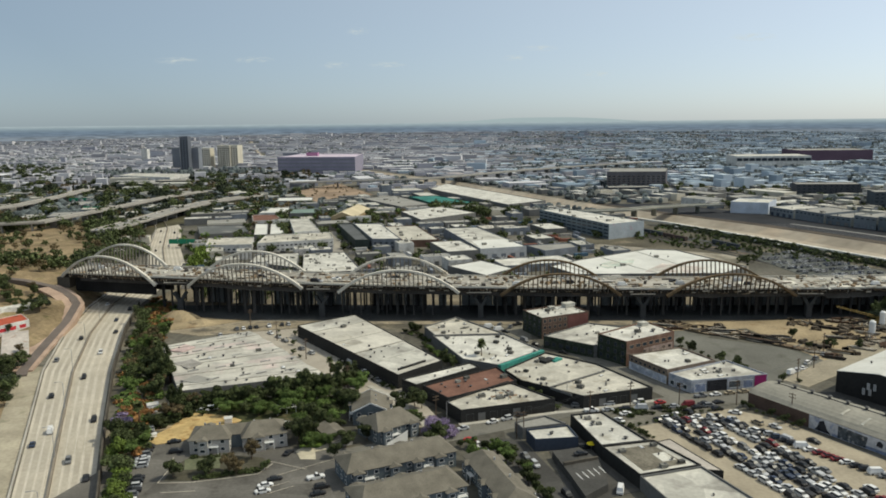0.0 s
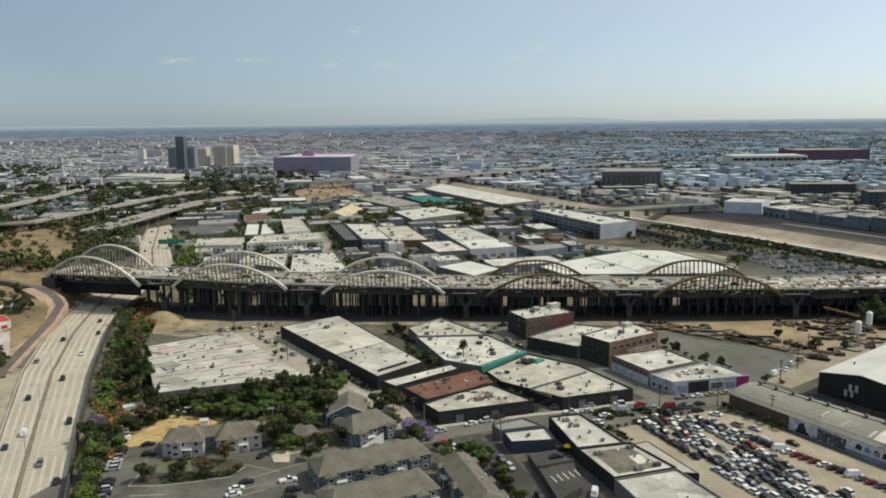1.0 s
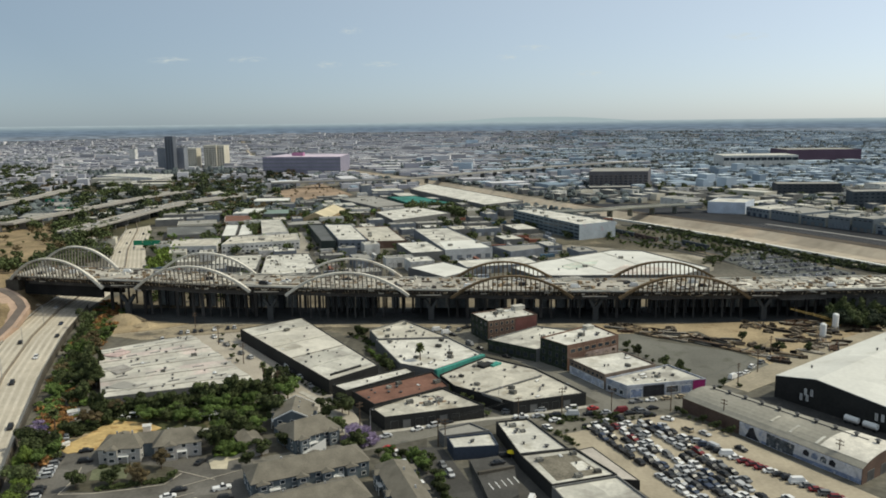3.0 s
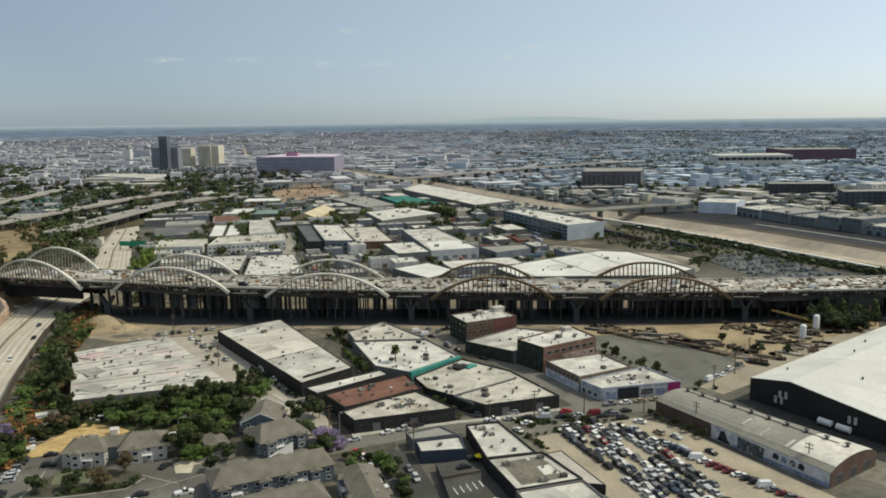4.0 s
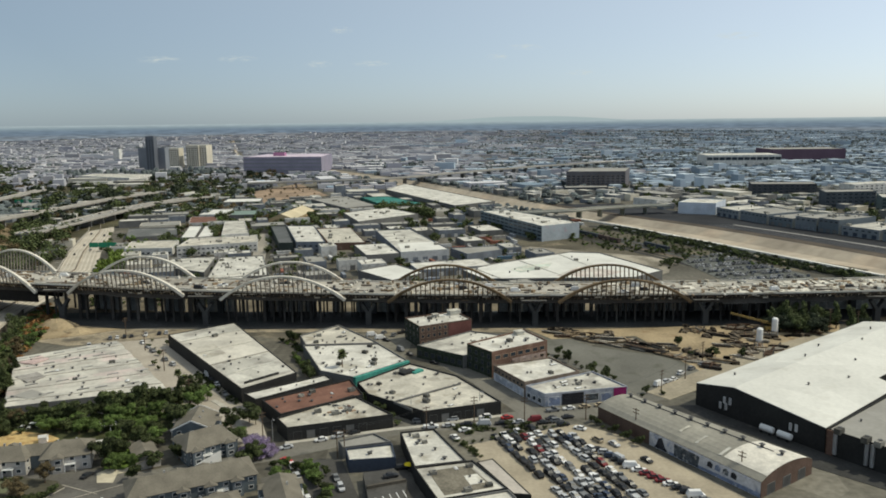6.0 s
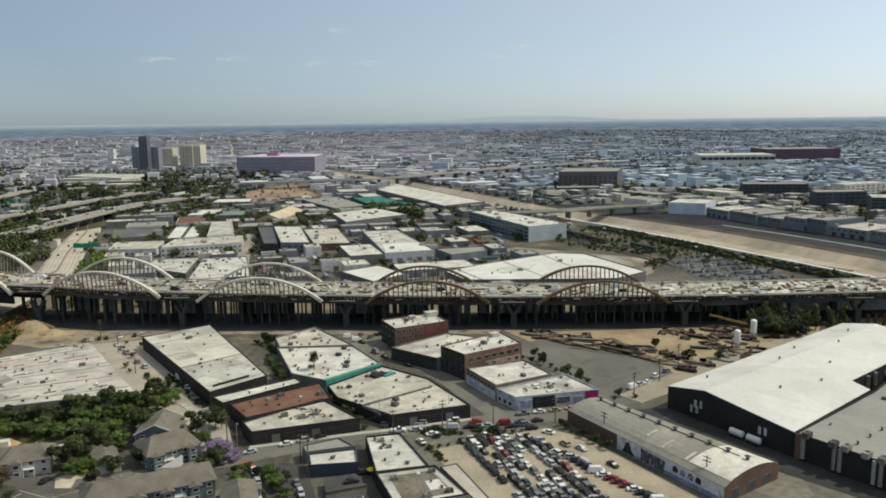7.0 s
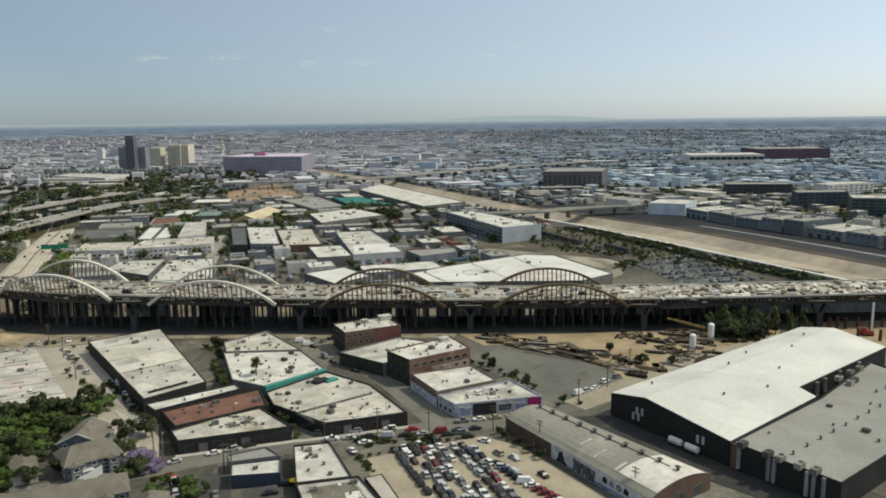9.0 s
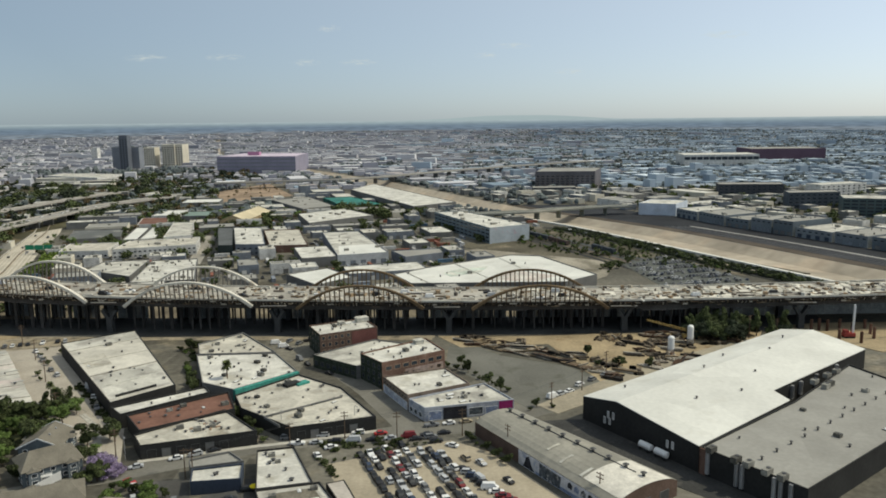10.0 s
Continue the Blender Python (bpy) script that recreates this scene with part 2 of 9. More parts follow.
def inset(pts, d):
    """A counter-clockwise outline drawn in by d."""
    out, k = [], len(pts)
    for i in range(k):
        p, q, r = Vector(pts[i - 1]), Vector(pts[i]), Vector(pts[(i + 1) % k])
        e, g = (q - p).normalized(), (r - q).normalized()
        n1, n2 = Vector((-e.y, e.x)), Vector((-g.y, g.x))
        s = n1 + n2
        out.append(tuple(q + s * (d / max(0.3, s.dot(n1)))))
    return out


def inside(pts, x, y):
    hit = False
    for (x1, y1), (x2, y2) in zip(pts, pts[1:] + pts[:1]):
        if (y1 > y) != (y2 > y) and x < (x2 - x1) * (y - y1) / (y2 - y1) + x1:
            hit = not hit
    return hit


TAKEN = []      # outlines on which nothing else may be set
BUILT = {}      # name: the building, its outline and roof height


# ---- ground ----
def piece(x, xs, ys):
    return float(np.interp(x, xs, ys))


RIVER_Y = [-2000, 400, 540, 600, 670, 740, 808, 930, 1018, 1208, 1428, 1900, 2600, 5200]
RIVER_NEAR = [1750, 418, 349, 319, 288, 257, 221, 144, 92, 12, -92, -330, -700, -1500]
RIVER_FAR = [1850, 491, 423, 393, 362, 329, 293, 212, 165, 80, -25, -295, -690, -1495]
QUAY_Y = [400, 560, 665, 695, 736, 808, 889, 960, 1120, 1250]
QUAY_X = [585, 500, 444, 431, 411, 373, 346, 300, 200, 120]      # foot of the buildings beyond the tracks


def near_bank(y):
    return piece(y, RIVER_Y, RIVER_NEAR)


def far_bank(y):
    return piece(y, RIVER_Y, RIVER_FAR)


def quay(y):
    return piece(y, QUAY_Y, QUAY_X)


FW_EDGE = ([90, 190, 217, 263, 325, 368, 408, 446, 500, 584], [-85, -127, -139, -161, -190, -208, -218, -229, -238, -250])


def ease(u):
    u = min(1.0, max(0.0, u))
    return u * u * (3 - 2 * u)


def rise_of(y):
    """The far plain climbs gently towards the horizon."""
    return 46.0 * min(1.0, max(0.0, (y - 2900) / 1900)) ** 1.4


def land(x, y):
    """Height of the ground: a slope rises beside the freeway, the far plain climbs."""
    if y > 2900:
        return rise_of(y)
    d = piece(y, *FW_EDGE) - x
    rise = 9.5 * ease((d - 1) / 13) + 10.0 * ease((d - 14) / 90)
    return rise * ease((y - 330) / 95 if d < 30 else (y - 330 + 1.2 * min(d - 30, 70)) / 95) * (1 - ease((y - 480) / 110))


ground = Shape()
ys = [-1200, -600, -200, 0, 150, 300] + [400 + 50 * i for i in range(20)] + [1400 + 100 * i for i in range(17)] + [3100 + 150 * i for i in range(13)]
us = [0, 0.3, 0.5, 0.65, 0.75, 0.82, 0.88, 0.92, 0.96, 1]
rows = []
for y in ys:
    n, f = near_bank(y), far_bank(y)
    depth = 6.0 * max(0.0, min(1.0, (3200 - y) / 900))
    left = [(-5200 + (n + 5200) * u, 0) for u in us]
    right = [(f + (5400 - f) * (1 - u), 0) for u in reversed(us)]
    row = left + [(n + 12, depth), (f - 16, depth)] + right
    rows.append([(x, y, rise_of(y) - d) for x, d in row])
w = len(rows[0])
ground.v = [p for r in rows for p in r]
for a in range(len(rows) - 1):
    for b in range(w - 1):
        ground.f.append((a * w + b, a * w + b + 1, (a + 1) * w + b + 1, (a + 1) * w + b))
        ground.m.append(1 if len(us) - 1 <= b <= len(us) + 1 else 2 if ys[a] >= 2900 else 0)
solo("ground", ground, [GROUND, RIVERBED, PALE_GROUND], "dusty urban ground with a concrete river channel", "ground", "structure")


hill = Shape()
HX, HY = [-560 + 4.5 * i for i in range(84)], [236 + 5 * i for i in range(76)]
bump = random.Random(5)
hill.v = [(x, y, land(x, y) - 0.25 + (bump.uniform(-0.4, 0.4) if land(x, y) > 1 else 0)) for y in HY for x in HX]
for j in range(len(HY) - 1):
    for i in range(len(HX) - 1):
        hill.f.append((j * 84 + i, j * 84 + i + 1, (j + 1) * 84 + i + 1, (j + 1) * 84 + i))
        hill.m.append(0)
solo("hillside", hill, DRY_GRASS, "dry grassy hillside beside the freeway", "hillside", "structure")

LAYER = {"z": 0.02}


def sheet(name, pts, material, label, z=0.05, kind="structure", category="ground", keep=False):
    s = Shape()
    LAYER["z"] += 0.006
    z = LAYER["z"]
    s.prism(ccw(pts), -0.5, z)
    if not keep:
        TAKEN.append(pts)
    return solo(name, s, material, label, category, kind)


# ---- buildings ----
def shell(name, label, pts, h, wall, roof, par=0.6, category="building", group=""):
    pts = ccw(pts)
    TAKEN.append(pts)
    cx, cy = sum(p[0] for p in pts) / len(pts), sum(p[1] for p in pts) / len(pts)
    loc = [(p[0] - cx, p[1] - cy) for p in pts]
    root = thing(name, label, category, (cx, cy, 0), group=group)
    s, ins = Shape(), inset(loc, 0.35)
    n, k = 0, len(loc)
    s.v = [(p[0], p[1], -0.4) for p in loc] + [(p[0], p[1], h + par) for p in loc] + [(p[0], p[1], h + par) for p in ins] + [(p[0], p[1], h - 0.1) for p in ins]
    for a in range(k):
        b = (a + 1) % k
        for r in range(3):
            s.f.append((r * k + a, r * k + b, (r + 1) * k + b, (r + 1) * k + a))
            s.m.append(0)
    part("wall", s, wall, root)
    r = Shape()
    r.prism(inset(loc, 0.3), h - 0.3, h, bottom=True)
    part("roof", r, roof, root)
    BUILT[name] = (root, pts, h)
    return root


ROOF_WORN = mat("worn_pale_roof", (0.43, 0.41, 0.36), 0.85, 0.18, 0.05, 0.6, stain=(0.48, 0.41, 0.375), patch=0.1, patch_scale=0.1, stain_at=0.5)
RIDGE = mat("worn_ridge_cap", (0.36, 0.34, 0.295), 0.85, 0.3, 0.2, 1.0)
SKY_PANEL = mat("grey_skylight_panel", (0.3, 0.295, 0.27), 0.5, 0.2, 0.3, 1.5, object_random=0.4)


def bays(name, label, pts, h, wall, roof, n, rise, category="warehouse"):
    """Walls a, b, c, d with n low roof bays whose ridges run from side a-d to side b-c."""
    TAKEN.append(list(pts))
    cx, cy = sum(p[0] for p in pts) / 4, sum(p[1] for p in pts) / 4
    a, b, c, d = [Vector((p[0] - cx, p[1] - cy)) for p in pts]
    root = thing(name, label, category, (cx, cy, 0))
    s = Shape()
    s.prism(ccw([tuple(a), tuple(b), tuple(c), tuple(d)]), -0.4, h)
    part("wall", s, wall, root)
    for i in range(n):
        r = Shape()
        u, v, w2 = i / n, (i + 0.72) / n, (i + 1) / n
        for p, q, z, y in ((u, v, h + 0.05, h + rise), (v, w2, h + rise, h + 0.05)):
            e = [a.lerp(d, p), b.lerp(c, p), b.lerp(c, q), a.lerp(d, q)]
            zs = [z, z, y, y]
            top = [(e[j].x, e[j].y, zs[j]) for j in range(4)]
            r.face(top)
            r.face([(p2[0], p2[1], p2[2] - 0.25) for p2 in reversed(top)])
            for j in range(4):
                f, g = top[j], top[(j + 1) % 4]
                r.face([g, f, (f[0], f[1], h - 0.2), (g[0], g[1], h - 0.2)])
        part("roof_bay", r, roof if i % 2 == 0 else ROOF_WORN, root)
        g = Shape()
        p2, q2 = a.lerp(d, v), b.lerp(c, v)
        g.beam((p2.x, p2.y, h + rise + 0.08), (q2.x, q2.y, h + rise + 0.08), 0.5, 0.25)
        part("ridge_cap", g, RIDGE, root)
        for k in range(9):
            if (k * 7 + i * 3) % 5 < 3:
                u2 = (k + 0.5 + 0.2 * math.sin(k * 3 + i)) / 9
                e0 = a.lerp(d, u + (v - u) * 0.5).lerp(b.lerp(c, u + (v - u) * 0.5), u2)
                g = Shape()
                g.box(0, 0, 0, 4.5, 0.9, 0.3)
                lid = part("roof_light", g, SKY_PANEL, root)
                ab = b - a
                lid.matrix_basis = pose(e0.x, e0.y, h + rise * 0.5 + 0.02, 0, 0, math.degrees(math.atan2(ab.y, ab.x)))
    BUILT[name] = (root, ccw(list(pts)), h + rise * 0.6)
    return root


def gable(name, label, at, rz, length, width, eave, ridge, wall, roof, over=0.5, hip=0.0, category="house", group="", barge=False):
    root = thing(name, label, category, (at[0], at[1], 0), rz, group)
    c, s = math.cos(radians(rz)), math.sin(radians(rz))
    TAKEN.append([(at[0] + i * length / 2 * c - j * width / 2 * s, at[1] + i * length / 2 * s + j * width / 2 * c) for i, j in ((-1, -1), (1, -1), (1, 1), (-1, 1))])
    L, W = length / 2, width / 2
    wl = Shape()
    wl.prism([(-L, -W), (L, -W), (L, W), (-L, W)], -0.3, eave)
    if not hip:
        for x in (-L, L):
            wl.face([(x, -W, eave), (x, W, eave), (x, 0, ridge - 0.1)] if x > 0 else [(x, W, eave), (x, -W, eave), (x, 0, ridge - 0.1)])
    part("wall", wl, wall, root)
    r = Shape()
    L, W = L + over, W + over
    k = L - hip
    drop = (ridge - eave) * over / (W - over)
    e = eave - drop
    low = [(-L, -W, e), (L, -W, e), (L, W, e), (-L, W, e)]
    top = [(-k, 0, ridge), (k, 0, ridge)]
    for d, flip in ((0.0, False), (-0.2, True)):
        lo, to = [(p[0], p[1], p[2] + d) for p in low], [(p[0], p[1], p[2] + d) for p in top]
        fs = [[lo[0], lo[1], to[1], to[0]], [lo[2], lo[3], to[0], to[1]]]
        if hip:
            fs += [[lo[1], lo[2], to[1]], [lo[3], lo[0], to[0]]]
        for f in fs:
            r.face(list(reversed(f)) if flip else f)
    for j in range(4):
        p, q = low[j], low[(j + 1) % 4]
        if hip or j in (0, 2):
            r.face([(p[0], p[1], p[2] - 0.2), (q[0], q[1], q[2] - 0.2), q, p])
        else:
            t = top[1] if p[0] > 0 else top[0]
            for u, v in ((p, t), (t, q)):
                r.face([(u[0], u[1], u[2] - 0.2), (v[0], v[1], v[2] - 0.2), v, u])
    part("roof", r, roof, root)
    for x in (-L - 0.06, L + 0.06) if barge else ():
        b = Shape()
        for y in (-W, W):
            b.beam((x, y, e - 0.05), (x, 0, ridge - 0.05), 0.14, 0.42)
        part("bargeboard", b, WHITE_PAINT, root, "white bargeboards")
    return root


def sweep(rows):
    """One skin through rows of corner points, closed round and at the ends."""
    s, k = Shape(), len(rows[0])
    s.v = [tuple(p) for r in rows for p in r]
    for i in range(len(rows) - 1):
        for j in range(k):
            e = (j + 1) % k
            s.f.append((i * k + j, (i + 1) * k + j, (i + 1) * k + e, i * k + e))
            s.m.append(j)
    s.f += [tuple(range(k)), tuple(reversed(range((len(rows) - 1) * k, len(rows) * k)))]
    s.m += [0, 0]
    return s


def strip(line, w, h):
    """A wall w thick and h high whose foot follows a line of x, y, z."""
    rows = []
    for i, p in enumerate(line):
        a, b = Vector(line[max(i - 1, 0)]), Vector(line[min(i + 1, len(line) - 1)])
        d = (b - a).xy.normalized()
        n = Vector((-d.y, d.x)) * (w / 2)
        rows.append([(p[0] - n.x, p[1] - n.y, p[2]), (p[0] + n.x, p[1] + n.y, p[2]), (p[0] + n.x, p[1] + n.y, p[2] + h), (p[0] - n.x, p[1] - n.y, p[2] + h)])
    s = sweep(rows)
    s.m = [0] * len(s.m)
    return s


# bridge line: plan and heights along x
def edge_y(x):
    return 415.5 + 0.0001 * (x - 110) ** 2 + (0.0014 * (x + 100) ** 2 if x < -100 else 0)


def deck_z(x):
    return 16.6 + 0.00005 * (x - 150) ** 2 if x > -150 else 21.1 - 0.0003 * (x + 150) ** 2


# ---- the viaduct ----
WIDTH = 33.0
bridge = thing("arch_bridge", "long concrete arch viaduct under construction over dirt lots", "bridge", (0, 0, 0))
xs = [-252 + 14 * i for i in range(60)]
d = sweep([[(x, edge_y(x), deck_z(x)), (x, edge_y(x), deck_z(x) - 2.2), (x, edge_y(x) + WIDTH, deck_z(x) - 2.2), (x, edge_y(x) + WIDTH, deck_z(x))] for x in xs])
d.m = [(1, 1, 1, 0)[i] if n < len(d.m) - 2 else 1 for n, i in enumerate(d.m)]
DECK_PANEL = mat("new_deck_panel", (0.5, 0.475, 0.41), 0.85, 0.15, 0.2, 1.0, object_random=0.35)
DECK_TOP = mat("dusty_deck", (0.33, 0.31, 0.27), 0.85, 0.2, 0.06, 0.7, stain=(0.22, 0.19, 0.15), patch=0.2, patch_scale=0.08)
# sides and underside painted near black for the shade they lie in
part("deck", d, [DECK_TOP, mat("shaded_deck_side", (0.035, 0.031, 0.027), 0.9, 0.3, 0.1, 1.0)], bridge)
for o, m in ((0.3, NEW_CONCRETE), (WIDTH - 0.3, NEW_CONCRETE)):
    part("parapet", strip([(x, edge_y(x) + o, deck_z(x) - 0.02) for x in xs], 0.35, 0.9), m, bridge)


def arch(x0, x1, off, lean, peak, material):
    """A tapering rib from x0 to x1, its crown leaning outwards."""
    s, k = Shape(), 24
    mid, half = (x0 + x1) / 2, (x1 - x0) / 2
    base = deck_z(mid) - 3.5
    rings = []
    for i in range(k + 1):
        u = -1 + 2 * i / k
        x = mid + half * u
        hgt = (peak - base) * (1 - abs(u) ** 2.1)
        z = base + hgt
        y = edge_y(x) + off + lean * hgt / max(peak - base, 1)
        wd, ht = 2.0 + 0.4 * abs(u), 0.95 + 0.75 * abs(u) ** 2
        rings.append((x, y, z, wd, ht))
    n = len(s.v)
    for i, (x, y, z, wd, ht) in enumerate(rings):
        a, b = rings[max(i - 1, 0)], rings[min(i + 1, k)]
        t = Vector((b[0] - a[0], 0, b[2] - a[2])).normalized()
        up = Vector((-t.z, 0, t.x))
        for p, q in ((-1, -0.9), (-0.94, -1), (0.94, -1), (1, -0.9), (1, 0.82), (0.9, 1), (-0.9, 1), (-1, 0.82)):
            v = Vector((x, y + p * wd / 2, z)) + up * (q * ht / 2)
            s.v.append(tuple(v))
    for i in range(k):
        for j in range(8):
            e = (j + 1) % 8
            s.f.append((n + i * 8 + j, n + (i + 1) * 8 + j, n + (i + 1) * 8 + e, n + i * 8 + e))
            s.m.append(0)
    rib = part("arch_rib", s, material, bridge)
    steps = int((x1 - x0) / 2.5)
    for i in range(3, steps - 2):
        x = x0 + (x1 - x0) * i / steps
        u = (x - mid) / half
        hgt = (peak - base) * (1 - abs(u) ** 2.1)
        z = base + hgt
        zd = deck_z(x)
        if z - zd < 1.5:
            continue
        h = Shape()
        h.beam((x, edge_y(x) + off, zd), (x, edge_y(x) + off + lean * hgt / (peak - base), z - 0.4), 0.55, 0.6)
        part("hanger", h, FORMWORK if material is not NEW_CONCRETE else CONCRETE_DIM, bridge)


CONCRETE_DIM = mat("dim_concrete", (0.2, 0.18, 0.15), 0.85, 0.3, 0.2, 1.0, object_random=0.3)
SPANS = [(-252, -182, 31.6, NEW_CONCRETE), (-161, -93, 31.0, NEW_CONCRETE), (-73, -5, 28.0, NEW_CONCRETE), (18, 84, 26.0, FORMWORK), (109, 179, 25.6, FORMWORK)]
for x0, x1, peak, m in SPANS:
    arch(x0, x1, -0.6, -1.6, peak, m)
    arch(x0 - 3, x1 - 3, WIDTH + 0.6, 1.6, peak + 1.0, m)
# pier and falsework colours set dark to carry the shade below the deck
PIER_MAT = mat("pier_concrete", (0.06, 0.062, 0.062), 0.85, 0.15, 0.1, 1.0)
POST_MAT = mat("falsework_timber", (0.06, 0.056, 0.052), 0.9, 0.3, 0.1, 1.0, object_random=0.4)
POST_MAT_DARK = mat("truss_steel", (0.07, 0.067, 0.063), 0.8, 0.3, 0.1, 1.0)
SHADE_PANEL = mat("shade_panel_black", (0.018, 0.018, 0.018), 0.9, 0.3, 0.1, 1.0)
PIERS = [-168, -83, 7, 97, 188, 280, 372, 464]
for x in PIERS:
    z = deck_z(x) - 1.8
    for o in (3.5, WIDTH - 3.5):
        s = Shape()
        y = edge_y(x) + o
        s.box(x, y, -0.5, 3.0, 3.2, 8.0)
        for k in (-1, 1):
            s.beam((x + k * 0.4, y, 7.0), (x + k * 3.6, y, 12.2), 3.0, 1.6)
        part("pier", s, PIER_MAT, bridge, "dark-toned y-shaped pier")
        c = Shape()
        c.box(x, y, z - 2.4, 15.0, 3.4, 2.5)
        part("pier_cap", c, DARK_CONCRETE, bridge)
    c = Shape()
    c.box(x - 1.0, edge_y(x) - 0.45, deck_z(x) - 2.6, 13.5, 0.9, 0.35)
    part("pier_fascia", c, CONCRETE, bridge, "pale new concrete fascia above a pier")
ab = Shape()
ab.box(-251, edge_y(-251) + WIDTH / 2, -0.5, 8, WIDTH + 3, deck_z(-251) - 1.5)
part("abutment", ab, DARK_CONCRETE, bridge)
# added panels stand in for the black shade over the freeway
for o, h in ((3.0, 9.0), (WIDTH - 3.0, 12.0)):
    part("freeway_truss", strip([(x, edge_y(x) + o, deck_z(x) - 2.0 - h) for x in (-243, -230, -214, -198, -184)], 1.2, h), SHADE_PANEL, bridge, "added near-black falsework panel standing in for shade over the freeway")
prng = random.Random(3)
# brackets, planks and hanging forms along the near edge of the deck
BRACKET = islands("edge_formwork", [(0.05, 0.04, 0.03), (0.12, 0.085, 0.055), (0.03, 0.027, 0.024), (0.2, 0.16, 0.11), (0.06, 0.05, 0.04), (0.4, 0.37, 0.31)])
s = Shape()
x = -246.0
while x < 430:
    y, z = edge_y(x), deck_z(x)
    s.beam((x, y - 0.1, z - 2.1), (x, y - 1.5, z - 0.7), 0.2, 0.25)
    s.box(x, y - 0.8, z - 0.72, 0.2, 1.6, 0.18)
    if prng.random() < 0.75:
        l = prng.uniform(1.6, 4.2)
        s.box(x + l / 2, y - prng.uniform(0.3, 1.2), z - prng.uniform(0.5, 2.6), l, 0.12, prng.uniform(0.25, 0.8))
    if prng.random() < 0.3:
        s.box(x + 0.6, y - 1.45, z - 0.6, 0.1, 0.1, 1.3)
    x += prng.uniform(1.5, 2.3)
part("edge_formwork", s, BRACKET, bridge, "timber brackets and planks along the deck edge")
BAYS = [(-160, -92, 2.6, 1.0), (-74, -4, 2.2, 0.9), (16, 86, 2.2, 0.9), (106, 180, 2.4, 0.95), (196, 272, 3.0, 1.0)]
# added screens: block sunlit ground behind so the space below the deck stays dark
SCREENS = ((-160, -92, 0.8), (-92, -74, 1.0), (-74, -4, 0.62), (-4, 16, 1.0), (16, 86, 0.6), (86, 106, 1.0), (106, 180, 0.78), (180, 440, 1.0))
SCREEN = mat("shade_screen_mesh", (0.28, 0.29, 0.28), 0.95, 0.3, 0.1, 0.8)
for a, b, share in SCREENS:
    x = a
    while x < b - 0.5:
        e = min(b, x + prng.uniform(3.5, 7.5))
        if prng.random() < share:
            part("site_screen", strip([(x + 0.05, edge_y(x) + WIDTH - 1.0, -0.3), (e - 0.05, edge_y(e) + WIDTH - 1.0, -0.3)], 0.12, deck_z(x) - 2.3), SCREEN, bridge, "added screen below the deck that hides the sunlit ground behind")
        x = e
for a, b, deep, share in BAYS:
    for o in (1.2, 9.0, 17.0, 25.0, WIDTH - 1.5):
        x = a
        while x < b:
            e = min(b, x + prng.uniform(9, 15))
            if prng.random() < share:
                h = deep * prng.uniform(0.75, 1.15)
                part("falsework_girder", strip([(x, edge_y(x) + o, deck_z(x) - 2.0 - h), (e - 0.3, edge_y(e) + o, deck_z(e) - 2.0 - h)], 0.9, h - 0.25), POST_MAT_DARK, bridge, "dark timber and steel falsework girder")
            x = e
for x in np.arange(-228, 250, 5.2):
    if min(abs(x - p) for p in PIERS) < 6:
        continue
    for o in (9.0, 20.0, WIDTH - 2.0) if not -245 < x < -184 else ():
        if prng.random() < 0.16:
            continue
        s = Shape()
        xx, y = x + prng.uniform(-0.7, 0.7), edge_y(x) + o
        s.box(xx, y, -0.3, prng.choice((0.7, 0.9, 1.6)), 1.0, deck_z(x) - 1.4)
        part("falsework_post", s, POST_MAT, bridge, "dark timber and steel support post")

# ---- roads and open ground ----
def ribbon(name, left, right, material, label, z=0.06, category="road"):
    s = Shape()
    LAYER["z"] += 0.006
    z = LAYER["z"]
    for (a, b), (c, e) in zip(zip(left, left[1:]), zip(right, right[1:])):
        pts = ccw([a, b, e, c])
        s.prism(pts, -0.5, z)
        TAKEN.append(pts)
    return solo(name, s, material, label, category, "structure")


def run(pts, step):
    """Points every step metres along a polyline, with the heading in degrees."""
    out, rest = [], 0.0
    for (x0, y0), (x1, y1) in zip(pts, pts[1:]):
        n = math.hypot(x1 - x0, y1 - y0)
        s = rest
        while s < n:
            out.append((x0 + (x1 - x0) * s / n, y0 + (y1 - y0) * s / n, math.degrees(math.atan2(y1 - y0, x1 - x0))))
            s += step
        rest = s - n
    return out


def blend(a, b, u):
    return [(p[0] + (q[0] - p[0]) * u, p[1] + (q[1] - p[1]) * u) for p, q in zip(a, b)]


FW_L = [(-85, 90), (-127, 190), (-161, 263), (-190, 325), (-213, 388), (-229, 446), (-238, 500), (-250, 584), (-284, 667), (-330, 798), (-390, 930)]
FW_R = [(-55, 90), (-103, 190), (-134, 262), (-160, 325), (-183, 388), (-200, 446), (-207, 500), (-221, 584), (-256, 667), (-304, 798), (-365, 930)]
ribbon("freeway", FW_L, FW_R, FREEWAY, "pale concrete freeway with several lanes", 0.06)
FRONT = [(-60, 236), (-14, 256), (35, 285), (71, 291), (110, 304), (150, 330), (205, 380)]
ribbon("front_street", [(-56, 229), (-8, 249), (40, 274), (74, 279), (113, 290), (160, 322), (214, 372)], FRONT, LOT, "grey asphalt street lined with parked cars", 0.05)
